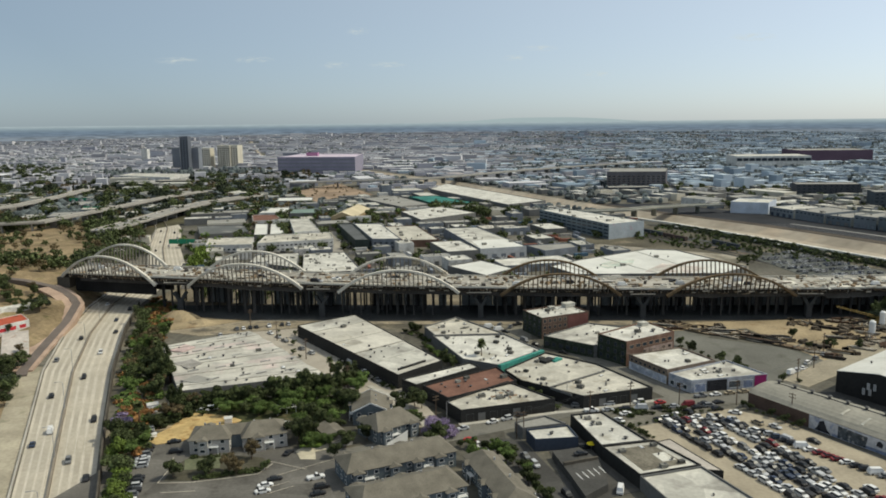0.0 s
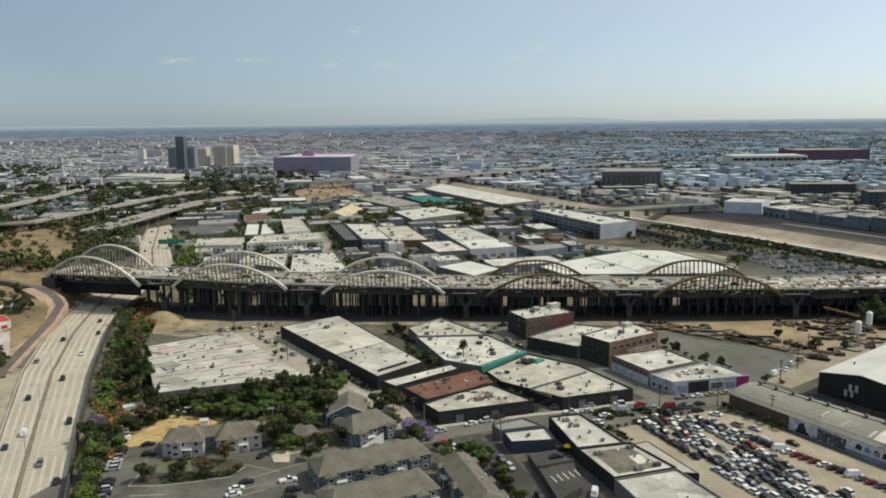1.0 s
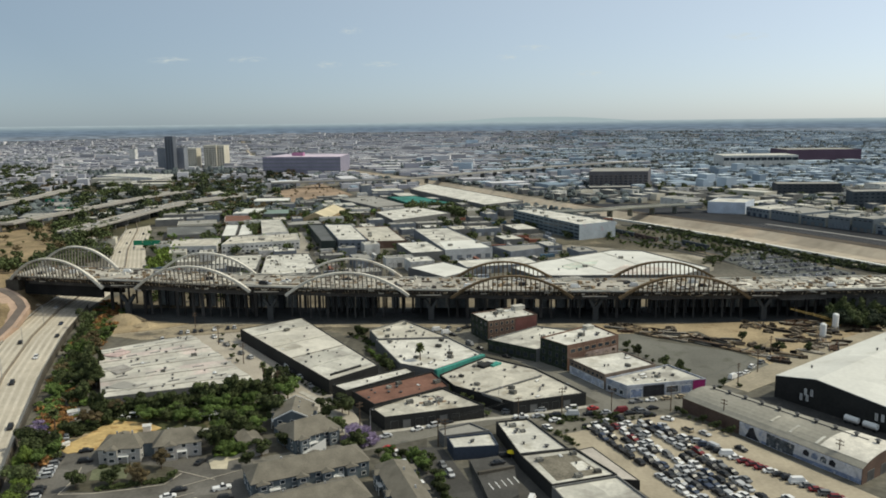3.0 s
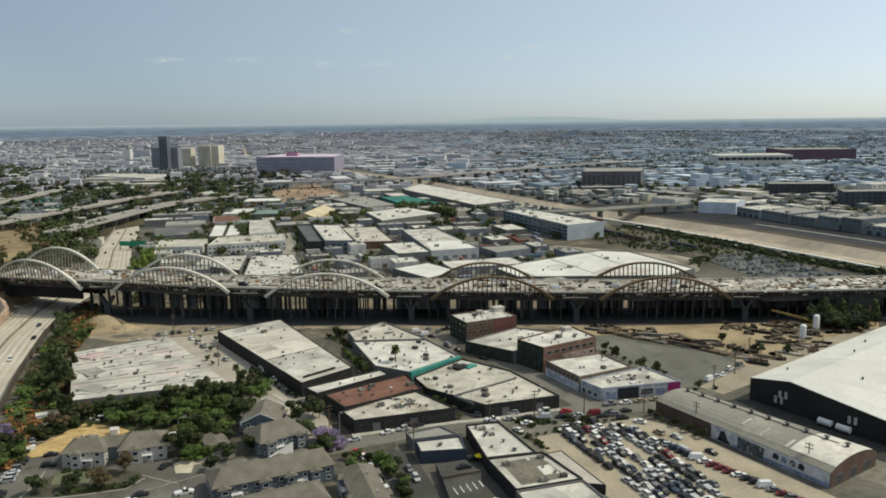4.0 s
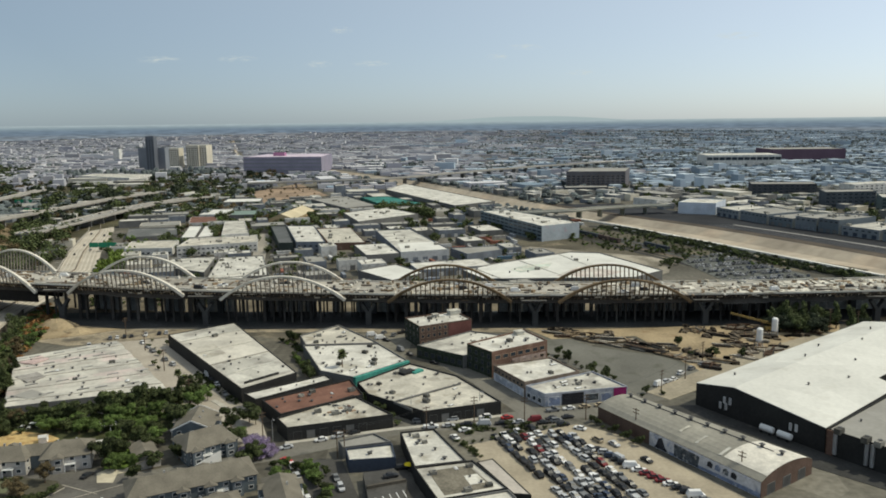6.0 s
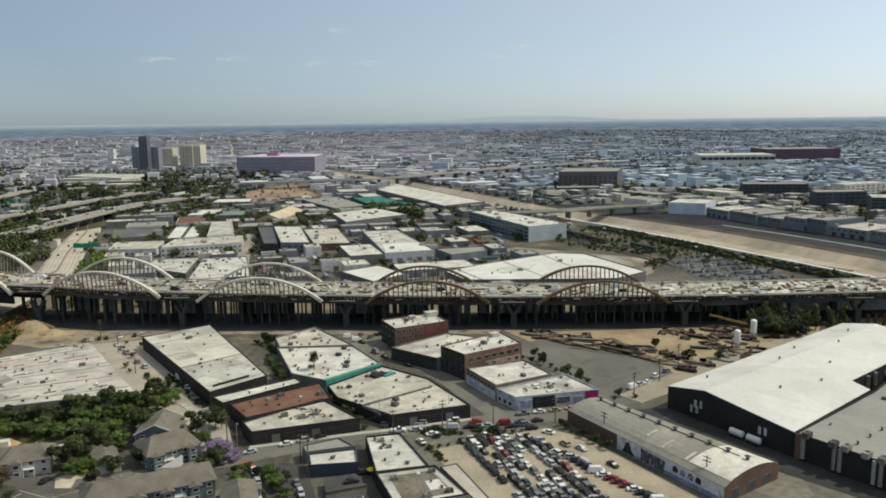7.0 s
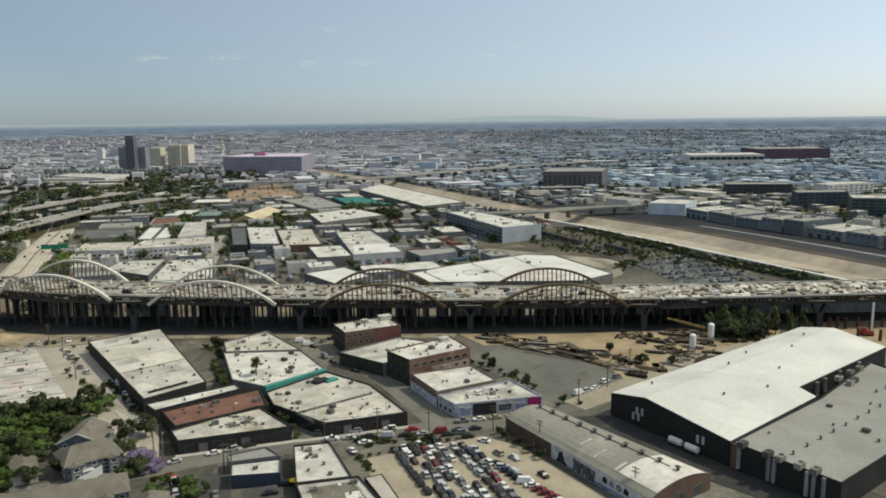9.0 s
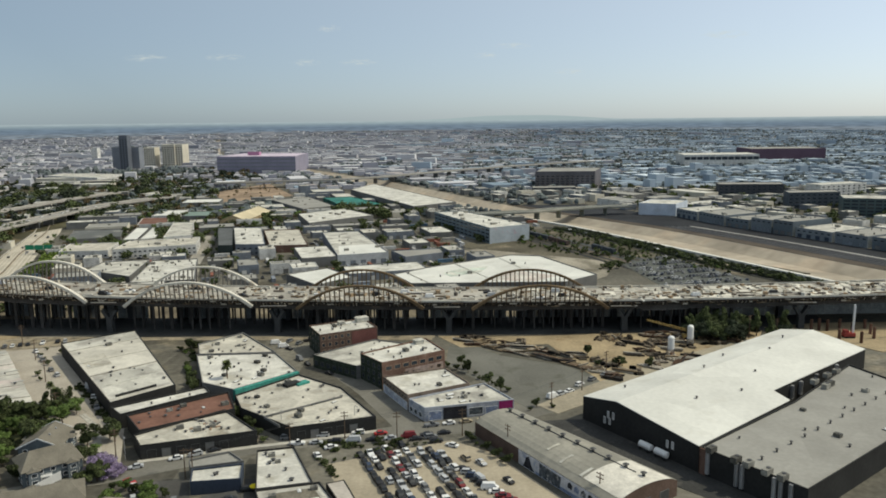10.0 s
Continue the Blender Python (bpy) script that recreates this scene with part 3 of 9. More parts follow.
ribbon("warehouse_street", [(-136, 412), (-108, 372), (-59, 306), (-20, 262)], [(-94, 416), (-58, 362), (-22, 298), (-8, 262)], mat("worn_street", (0.36, 0.325, 0.27), 0.9, 0.15, 0.06, 0.9), "pale worn street between warehouses", 0.045)
ribbon("side_street", [(37, 366), (61, 327), (79, 291)], [(46, 372), (71, 330), (89, 296)], LOT, "narrow asphalt side street", 0.055)
ribbon("lower_street", [(2, 250), (16, 215), (24, 180)], [(18, 252), (31, 215), (38, 180)], ASPHALT, "dark asphalt side street", 0.065)
line = [(-196, 317, 0.5), (-199, 323, 0.6), (-207, 350, 0.8), (-214, 376, 1.4), (-220, 401, 2.6), (-224, 416, 4.8), (-227, 427, 6.5), (-232, 433, 8.5), (-239, 439, 10.4), (-253, 449, 12.3), (-273, 456, 14.4), (-300, 460, 16.6), (-330, 456, 18.5)]


def lane(line, lo, hi, lift):
    """A strip of road along a line of places, from lo to hi metres beside it."""
    rows = []
    for i, (x, y, z) in enumerate(line):
        p, q = Vector(line[max(i - 1, 0)][:2]), Vector(line[min(i + 1, len(line) - 1)][:2])
        n = Vector((-(q - p).y, (q - p).x)).normalized()
        a, b = (x + lo * n.x, y + lo * n.y), (x + hi * n.x, y + hi * n.y)
        rows.append([(*a, z + lift - 3.5), (*b, z + lift - 3.5), (*b, z + lift), (*a, z + lift)])
    f = sweep(rows)
    f.m = [0] * len(f.m)
    return f


solo("road_shoulder", lane(line[1:10], -4.2, 9.0, 0.25), mat("pinkish_earth", (0.4, 0.29, 0.22), 0.95, 0.2, 0.1, 0.9), "pinkish earth shoulder along a road", "shoulder", "structure")
sheet("dry_verge", [(-212, 334), (-188, 294), (-169, 254), (-128, 170), (-240, 170), (-275, 330)], DRY_GRASS, "dry grass verge above the freeway", keep=True)
ribbon("freeway_apron", [(-132, 178), (-151, 215), (-169, 254), (-188, 294), (-203, 331)], [(-123, 178), (-140, 215), (-158, 254), (-177, 294), (-194, 331)], mat("beige_apron", (0.36, 0.32, 0.24), 0.9, 0.2, 0.08, 0.8, stain=(0.26, 0.24, 0.17)), "beige concrete apron beside the freeway")
f = lane(line, -2.2, 2.2, 0.4)
solo("frontage_road", f, mat("reddish_road", (0.15, 0.125, 0.11), 0.9, 0.15, 0.08, 0.9), "reddish frontage road beside the freeway", "road", "structure")
sheet("asphalt_lot", [(97, 392), (108, 396), (121, 378), (149, 362), (163, 345), (160, 335), (128, 311), (110, 343), (96, 364)], mat("lot_asphalt", (0.14, 0.138, 0.12), 0.9, 0.15, 0.05, 0.9, stain=(0.11, 0.11, 0.09), patch=0.06, patch_scale=0.07), "empty grey asphalt lot")
sheet("car_yard", [(58, 262), (99, 281), (113, 271), (146, 216), (150, 190), (92, 190)], mat("sandy_yard", (0.345, 0.3, 0.225), 0.95, 0.15, 0.08, 0.8), "sandy car storage yard", 0.07)
sheet("construction_dirt", [(146, 396), (103, 391), (90, 413), (150, 412), (260, 420), (250, 400), (190, 349), (162, 339)], DIRT, "bare sandy construction ground", 0.045)
# dirt colour lowered to paint in the shade below the viaduct
sheet("bridge_dirt", [(-184, 424), (-190, 470), (-100, 456), (300, 452), (300, 420), (90, 411), (-60, 412), (-120, 414)], mat("bridge_shade_dirt", (0.06, 0.062, 0.06), 0.95, 0.3, 0.06, 0.7), "dirt ground below the viaduct", 0.04, keep=True)
sheet("under_ground", [(-200, 450), (-196, 512), (-120, 516), (60, 498), (200, 498), (300, 486), (380, 500), (380, 450)], mat("damp_dirt", (0.16, 0.135, 0.095), 0.95, 0.35, 0.04, 0.5, stain=(0.24, 0.2, 0.14)), "rough dirt behind the viaduct", keep=True)
sheet("sand_strip", [(-176, 396), (-188, 414), (-60, 412), (90, 412), (88, 404), (-55, 406), (-98, 395), (-140, 382)], mat("dusty_strip", (0.27, 0.23, 0.165), 0.95, 0.3, 0.08, 0.8, stain=(0.14, 0.125, 0.1), stain_at=0.5), "strip of dusty sand before the viaduct", keep=True)
sheet("scrub_ground", [(-640, 600), (-270, 560), (-330, 800), (-262, 1000), (-330, 1400), (-900, 1400), (-900, 800)], mat("scrub", (0.075, 0.07, 0.042), 0.95, 0.4, 0.02, 0.3, stain=(0.2, 0.15, 0.09)), "dark scrubby ground with dry patches", keep=True)
YS = [1150 + 125 * i for i in range(15)]
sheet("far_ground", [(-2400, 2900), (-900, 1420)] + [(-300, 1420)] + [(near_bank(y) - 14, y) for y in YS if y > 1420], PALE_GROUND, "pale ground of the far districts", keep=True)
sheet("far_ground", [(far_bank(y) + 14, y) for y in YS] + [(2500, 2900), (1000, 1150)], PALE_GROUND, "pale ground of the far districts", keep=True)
ribbon("north_street", [(-76, 498), (-112, 620), (-145, 770)], [(-64, 498), (-101, 620), (-134, 770)], mat("sunlit_street", (0.3, 0.28, 0.24), 0.9, 0.15, 0.06, 0.8), "pale street beyond the viaduct")
sheet("housing_lot", [(-128, 190), (-110, 250), (-30, 240), (0, 190)], mat("court_asphalt", (0.125, 0.118, 0.105), 0.9, 0.2, 0.08, 1.0, stain=(0.085, 0.08, 0.07), patch=0.15, patch_scale=0.1), "dark asphalt parking court of a housing estate", 0.045, keep=True)
sheet("dark_lot", [(26, 250), (41, 253), (52, 215), (30, 205)], ASPHALT, "dark asphalt yard with painted bays", 0.075)
deck_yard = thing("parking_deck", "low dark parking deck with white bay lines", "parking deck", (0, 0, 0))
p = Shape()
p.prism(ccw([(27.1, 236.4), (36.3, 239.7), (41, 230.5), (41.2, 213.9), (33.3, 206), (30.5, 221)]), -0.3, 2.6)
part("slab", p, ASPHALT, deck_yard)
p = Shape()
p.prism(ccw([(29.4, 226.6), (40.4, 231.0), (41, 230.4), (29.8, 225.8)]), 2.6, 3.5)
part("dividing_wall", p, DARK_CONCRETE, deck_yard)
for i in range(5):
    p = Shape()
    x, y = 33.4 + 1.9 * i, 219.0 + 1.1 * i
    p.beam((x - 0.7, y + 1.6, 2.62), (x + 0.7, y - 2.4, 2.62), 0.22, 0.04)
    part("bay_line", p, WHITE_PAINT, deck_yard)
sheet("dry_hill", [(-480, 690), (-470, 830), (-400, 830), (-330, 660), (-300, 560), (-420, 580)], DRY_GRASS, "dry brown hillside with scrub", 0.05, keep=True)
# dark sheet extends the warehouse shadow across the alley as colour
sheet("dark_alley", [(139, 299), (148, 299.5), (176.4, 256.1), (197, 228.2), (190, 223), (168, 246), (126, 297)], mat("alley_shade_asphalt", (0.05, 0.05, 0.048), 0.9, 0.25, 0.1, 1.0, stain=(0.1, 0.095, 0.085), stain_at=0.62), "alley ground with its shade painted in, beside a black warehouse", keep=True)
sheet("dry_lot", [(-125, 255), (-95, 262), (-70, 268), (-75, 280), (-110, 272)], DIRT, "dry sandy strip behind houses", 0.05, keep=True)
sheet("sandy_lot", [(100, 668), (150, 700), (172, 722), (181, 690), (188, 650), (226, 634), (225, 606), (213, 582), (206, 560), (196, 548), (140, 610)], mat("pale_yard_sand", (0.27, 0.245, 0.195), 0.95, 0.3, 0.03, 0.5, stain=(0.16, 0.145, 0.11), stain_at=0.5), "pale sandy lot behind a white hall", 0.05)
ribbon("dirt_lane", [(132, 314), (158, 338), (200, 372), (244, 404)], [(139, 305), (165, 326), (208, 361), (252, 396)], mat("pale_lane", (0.3, 0.265, 0.2), 0.95, 0.2, 0.08, 0.8), "pale dusty lane beside a white warehouse")
sheet("brown_field", [(-281, 1230), (-236, 1400), (-145, 1172), (-209, 1050)], mat("brown_field", (0.27, 0.2, 0.14), 0.95, 0.3, 0.03, 0.3), "reddish brown cleared field", 0.05)
sheet("rail_yard", [(100, 690), (230, 610), (310, 560), (350, 565), (205, 800), (150, 790)], mat("ballast", (0.1, 0.09, 0.065), 0.95, 0.4, 0.02, 0.4, stain=(0.2, 0.17, 0.12)), "weedy rail yard beside the river", 0.05, keep=True)
BANK_YS = (430, 540, 600, 670, 740, 808, 880, 950, 1018)
ribbon("far_bank_strip", [(far_bank(y) + 1, y) for y in BANK_YS], [(far_bank(y) + 16, y) for y in BANK_YS], mat("brown_bank_earth", (0.085, 0.07, 0.055), 0.95, 0.3, 0.02, 0.3, stain=(0.05, 0.045, 0.04)), "brown earth strip above the river channel")
ribbon("rail_bed", [(far_bank(y) + 16, y) for y in BANK_YS], [(max(quay(y) - 1, far_bank(y) + 22), y) for y in BANK_YS], mat("track_ballast", (0.032, 0.034, 0.038), 0.95, 0.3, 0.02, 0.4), "dark rail tracks along the river")


WALK = mat("pale_sidewalk", (0.42, 0.4, 0.35), 0.9, 0.15, 0.3, 1.5)
for pts in ([(-3.4, 264.4), (33, 276.4), (44, 279.2), (72.6, 289.2)], [(-15.5, 263), (-30, 293), (-42, 306)]):
    solo("sidewalk", strip([(x, y, -0.3) for x, y in pts], 2.2, 0.48), WALK, "pale concrete sidewalk with a raised kerb", "sidewalk", "structure")

# ---- warehouses and offices near the street ----
bays("long_warehouse", "low warehouse with a patched pale grey roof", [(-144.7, 347.3), (-110.8, 374.1), (-60.8, 306.5), (-114.4, 285.7)][:4], 5.0, GREY_WALL, mat("blotched_pale_roof", (0.5, 0.48, 0.42), 0.85, 0.14, 0.05, 0.5, stain=(0.385, 0.37, 0.33), stain_at=0.47, patch=0.08, patch_scale=0.1), 5, 0.7)
shell("banded_warehouse", "long warehouse with a pale two-tone roof and dark walls", [(-87.8, 380.3), (-61.4, 403.1), (-11.4, 321.9), (-29.0, 302.2)], 5.9, BLACK_WALL, mat("weathered_cream_roof", (0.5, 0.475, 0.41), 0.85, 0.14, 0.05, 0.6, stain=(0.4, 0.38, 0.33), stain_at=0.52, patch=0.1, patch_scale=0.12), 0.3)
banded = BUILT["banded_warehouse"][0]
o = banded.matrix_basis.translation
far_, near_ = [Vector((-87.0, 380.0)), Vector((-61.4, 402.2))], [Vector((-28.6, 303.0)), Vector((-12.2, 321.6))]


def across(u0, u1, e0=0.0, e1=1.0):
    """A field of the roof, from u0 to u1 along it and e0 to e1 across it."""
    return [tuple(far_[0].lerp(near_[0], u).lerp(far_[1].lerp(near_[1], u), e) - o.xy) for u, e in ((u0, e0), (u1, e0), (u1, e1), (u0, e1))]


for u0, u1, e0, e1, m_, label in ((0.62, 0.97, 0.02, 0.98, ROOF_PALE, "greyer newer roof field"), (0.0, 0.16, 0.03, 0.97, ROOF_PALE, "greyer roof end"), (0.3, 0.5, 0.05, 0.4, ROOF_TAN, "tan repair field")):
    r = Shape()
    r.prism(ccw(across(u0, u1, e0, e1)), 5.9, 5.93 + 0.01 * u0)
    part("roof_patch", r, m_, banded, label)
for u, e0, e1, h_, m_ in ((0.62, 0.0, 1.0, 0.35, RIDGE), (0.16, 0.0, 1.0, 0.2, RIDGE), (0.79, 0.1, 0.9, 0.22, ROOF_WHITE), (0.955, 0.1, 0.75, 0.9, BLACK_WALL), (0.4, 0.0, 1.0, 0.15, ROOF_WORN)):
    p, q = across(u, u, e0, e1)[0], across(u, u, e0, e1)[2]
    r = Shape()
    r.beam((*p, 5.95 + h_ / 2), (*q, 5.95 + h_ / 2), 0.5, h_)
    part("roof_seam", r, m_, banded)
long_ = BUILT["long_warehouse"][0]
o = long_.matrix_basis.translation
for pts, z, m_, label in (([(-139, 338), (-131, 336), (-128, 344), (-134, 348)], 5.72, mat("pink_stained_roof", (0.5, 0.385, 0.36), 0.9, 0.2, 0.2, 1.0), "pinkish stained roof field"), ([(-128, 318), (-120, 312), (-116, 319), (-123, 325)], 5.74, mat("grey_patched_roof", (0.3, 0.285, 0.26), 0.9, 0.2, 0.2, 1.0), "grey repaired roof field"), ([(-117, 296), (-106, 292), (-104, 298), (-113, 303)], 5.74, ROOF_GREY, "grey sloped roof corner")):
    r = Shape()
    r.prism(ccw([(x - o.x, y - o.y) for x, y in pts]), z - 0.5, z)
    part("roof_patch", r, m_, long_, label)
shell("narrow_store", "narrow store with a white roof", [(-27.2, 299.0), (0.7, 321.1), (4.7, 315.2), (-20.8, 292.0)], 5.0, BLACK_WALL, ROOF_WHITE)
shell("brown_roof_store", "low store with a brown-red flat roof", [(-18.1, 291.4), (11.9, 315.2), (19.5, 297.5), (-7.8, 277.3)], 5.0, BLACK_WALL, ROOF_RED)
shell("corner_store", "corner warehouse with a cream roof and black walls", [(-8.6, 274.7), (15.7, 297.7), (32.7, 277.9), (-2.8, 265.7)], 4.6, BLACK_WALL, ROOF_TAN)
shell("tan_workshop", "workshop with a tan flat roof", [(-22.5, 382.0), (-6.3, 401.4), (18.0, 368.4), (-16.6, 365.9)], 4.6, GREY_WALL, ROOF_TAN)
shell("wide_workshop", "wide workshop with a white roof and vents", [(-17.5, 365.0), (18.0, 367.6), (33.5, 341.3), (12.8, 318.8), (-2.5, 327.2)], 4.6, GREY_WALL, ROOF_WHITE)
shell("stepped_store", "low store with a tan roof and black front wall", [(15.2, 312.4), (34.9, 337.1), (55.3, 320.7), (72.2, 290.6), (43.8, 280.7), (21.2, 298.9)], 4.6, BLACK_WALL, ROOF_TAN)
shell("brick_block", "three-storey brick block with a white roof", [(28.7, 392.9), (37.0, 376.1), (62.6, 390.0), (53.7, 406.8)], 10.4, BRICK_DARK, ROOF_WHITE)
shell("low_annex", "low annex with a grey roof between brick blocks", [(36.5, 361.5), (62.0, 386.0), (78.3, 378.2), (87, 369), (60.5, 346.5), (58, 345)], 5.4, GREY_WALL, ROOF_PALE)
shell("corner_brick_block", "brick corner block with a white roof", [(59.9, 345.5), (70.4, 332.3), (95.9, 349.6), (87.0, 368.2)], 10.9, BRICK, ROOF_WHITE)
shell("low_brick_store", "low brick store with a white roof", [(71.0, 329.7), (82.4, 308.3), (106.1, 321.8), (96.2, 340.9)], 5.9, mat("brown_plaster", (0.17, 0.135, 0.11), 0.9, 0.25, 0.2, 1.2, stain=(0.1, 0.08, 0.07)), ROOF_WHITE)
shell("white_corner_store", "white painted store with murals and a pale roof", [(82.8, 307.5), (89.3, 297.9), (122.6, 306.2), (112.1, 324.8)], 4.8, mat("bluish_white_wall", (0.36, 0.375, 0.41), 0.85, 0.2, 0.2, 1.0, stain=(0.24, 0.275, 0.34), stain_at=0.52), ROOF_PALE)
shell("blue_shop", "small slate-blue shop with a white roof", [(19.7, 250.3), (34.5, 254.4), (36.6, 243.8), (22.0, 241.7)], 3.8, BLUE_WALL, ROOF_WHITE)
shell("grey_shop", "small grey flat-roofed shop", [(16.2, 257.3), (27.4, 263.6), (34.0, 256.5), (18.6, 251.7)], 3.6, GREY_WALL, ROOF_GREY)
shell("white_shop", "shop with a cream flat roof", [(36.5, 262.9), (48.0, 265.9), (58.9, 240.6), (42.9, 236.4)], 4.2, BLACK_WALL, ROOF_WHITE)
shell("worn_workshop", "workshop with a worn grey roof", [(42.9, 236.0), (60.8, 241.0), (70.8, 222.5), (50.7, 215.5)], 4.2, BLACK_WALL, ROOF_PALE)
shell("side_annex", "low narrow annex with a pale pinkish roof", [(62.2, 243.2), (67.3, 245.6), (77.4, 221.6), (72.2, 222.4)], 3.0, BLACK_WALL, mat("pinkish_pale_roof", (0.46, 0.42, 0.37), 0.85, 0.15, 0.1, 0.9, stain=(0.36, 0.33, 0.29)), 0.12)
shell("pale_workshop", "workshop with a pale metal roof", [(50.7, 215.0), (70.8, 222.0), (84, 190), (60, 185)], 4.0, GREY_WALL, ROOF_PALE)

BRICK_TAN_RUBBLE = mat("rubble", (0.33, 0.24, 0.17), 0.9, 0.3, 0.4, 1.5)
patched = BUILT["worn_workshop"][0]
o = patched.matrix_basis.translation
r = Shape()
r.prism(ccw([(x - o.x, y - o.y) for x, y in ((47.2, 234.2), (59.4, 238.2), (66.8, 224.2), (52.6, 219.0))]), 4.2, 4.26)
part("roof_patch", r, mat("brown_gravel_roof", (0.165, 0.15, 0.118), 0.9, 0.25, 0.3, 1.2), patched, "brown gravel field with a cream border")
r = Shape()
r.prism(ccw([(x - o.x, y - o.y) for x, y in ((58, 231), (62, 232.5), (64.5, 227), (60, 225.4))]), 4.26, 4.3)
part("roof_patch", r, ROOF_WHITE, patched, "cream repair patch")
split = BUILT["stepped_store"][0]
o = split.matrix_basis.translation
for p, q in (((32.2, 290.7), (57, 310.7)), ((30.6, 292), (39.5, 282.2))):
    r = Shape()
    r.beam((p[0] - o.x, p[1] - o.y, 4.9), (q[0] - o.x, q[1] - o.y, 4.9), 0.35, 0.9)
    part("roof_parapet", r, GREY_WALL, split)
for at_, q_, w_, h_, m_, label in (((34.5, 325.0), 48, 6.5, 1.1, BLACK_WALL, "dark raised roof hatch"), ((38.5, 326.5), 48, 5.5, 0.8, TEAL, "teal tarpaulin over a hatch"), ((36.0, 330.5), 48, 4.0, 0.25, WHITE_WALL, "pale repaired roof corner")):
    r = Shape()
    r.box(at_[0] - o.x, at_[1] - o.y, 4.6, w_, w_ * 0.55, h_, q_)
    part("roof_hatch", r, m_, split, label)
o = BUILT["corner_store"][0].matrix_basis.translation
lrng = random.Random(29)
for i in range(14):
    r = Shape()
    r.box(14 + lrng.uniform(-4.5, 5) - o.x, 284 + lrng.uniform(-3.5, 4) - o.y, 4.6, lrng.uniform(0.8, 2.6), lrng.uniform(0.4, 1.2), lrng.uniform(0.15, 0.5), lrng.uniform(0, 180))
    part("roof_debris", r, lrng.choice([BRICK, ROOF_TAN, DARK_METAL, BRICK_TAN_RUBBLE]), BUILT["corner_store"][0])
umbrella = thing("parasol", "yellow parasol on a thin pole behind a shop", "parasol", (40.9, 243.3, 0))
r = Shape()
for i in range(8):
    a, b = radians(45 * i), radians(45 * i + 45)
    r.face([(1.7 * math.cos(a), 1.7 * math.sin(a), 2.3), (1.7 * math.cos(b), 1.7 * math.sin(b), 2.3), (0, 0, 3.0)])
    r.face([(0, 0, 2.96), (1.7 * math.cos(b), 1.7 * math.sin(b), 2.26), (1.7 * math.cos(a), 1.7 * math.sin(a), 2.26)])
part("canopy", r, mat("yellow_cloth", (0.7, 0.55, 0.03), 0.8, 0.1, 0.5, 3.0), umbrella)
r = Shape()
r.tube([(0, 0, -0.1), (0, 0, 2.95)], [0.04, 0.04])
part("pole", r, METAL, umbrella)

# ---- beyond the viaduct ----
shell("white_office", "two-storey white office with rows of windows", [(-179.3, 639.6), (-118.1, 663.1), (-129.2, 705.6), (-184.1, 685.8)], 8, WHITE_WALL, ROOF_TAN)
shell("rooftop_lot", "flat pale roof full of vents", [(-132.3, 604.8), (-100.1, 612.1), (-75.4, 532.4), (-115.7, 522.8)], 5, GREY_WALL, ROOF_WHITE)
shell("pale_depot", "low depot with a pale roof", [(-168.7, 600.3), (-136.7, 610.3), (-124.4, 544.0), (-166.3, 567.6)], 5, GREY_WALL, ROOF_PALE)
shell("grey_block", "grey two-storey block with a pale roof", [(-114, 759), (-87, 757.5), (-58, 655), (-83, 656)], 9, BLUEGREY_WALL, ROOF_WHITE)
shell("tan_block", "low block with a tan roof", [(-85, 759), (-52, 765), (-25.5, 670), (-57, 666)], 6, BRICK, ROOF_TAN)
shell("white_front_block", "warehouse with a white roof", [(-23.2, 728.5), (9.3, 735.2), (47.7, 618.1), (9.9, 605.1)], 8, BLUEGREY_WALL, ROOF_PALE)
shell("small_grey_block", "small grey metal-clad warehouse", [(48.2, 636.3), (87.3, 647.3), (90.1, 626.3), (61.8, 607.4)], 6, BLUEGREY_WALL, ROOF_GREY)
shell("long_office", "long four-storey office with strip windows", [(77.7, 828.6), (106.3, 838.0), (167.3, 728.6), (130.1, 705.7)], 14, mat("slate_glass_wall", (0.13, 0.17, 0.19), 0.6, 0.2, 0.1, 1.0), ROOF_WHITE)
shell("white_shed", "low shed with a bright roof", [(-14.5, 538.2), (10.1, 560.5), (32.0, 528.2), (12.5, 502.8)], 7, GREY_WALL, ROOF_BRIGHT)
shell("white_hall", "very large hall with a bright white roof", [(58, 536), (81, 560), (142, 608), (164, 603), (194, 531), (170, 508), (72, 506)], 7, GREY_WALL, ROOF_BRIGHT)
for key, pts, lift, m_, label in (
        ("white_front_block", [(3.5, 652), (34.6, 662), (46.5, 619), (10.8, 607)], 0.03, ROOF_BRIGHT, "newer white roof field"),
        ("white_hall", [(90.9, 540.4), (104.8, 556.7), (123.6, 564.8), (117.7, 543.6), (97.2, 528.3)], 0.03, mat("green_stained_roof", (0.47, 0.52, 0.45), 0.9, 0.25, 0.08, 0.6, stain=(0.56, 0.55, 0.48), stain_at=0.48), "greenish stained roof field"),
        ("white_hall", [(120, 516), (150, 512), (168, 530), (140, 548)], 0.03, mat("pink_worn_roof", (0.53, 0.46, 0.41), 0.9, 0.25, 0.08, 0.6, stain=(0.57, 0.55, 0.49), stain_at=0.48), "pinkish worn roof field")):
    root, _, h_ = BUILT[key]
    o = root.matrix_basis.translation
    r = Shape()
    r.prism(ccw([(x - o.x, y - o.y) for x, y in pts]), h_, h_ + lift)
    part("roof_patch", r, m_, root, label)
root, _, h_ = BUILT["white_hall"]
o = root.matrix_basis.translation
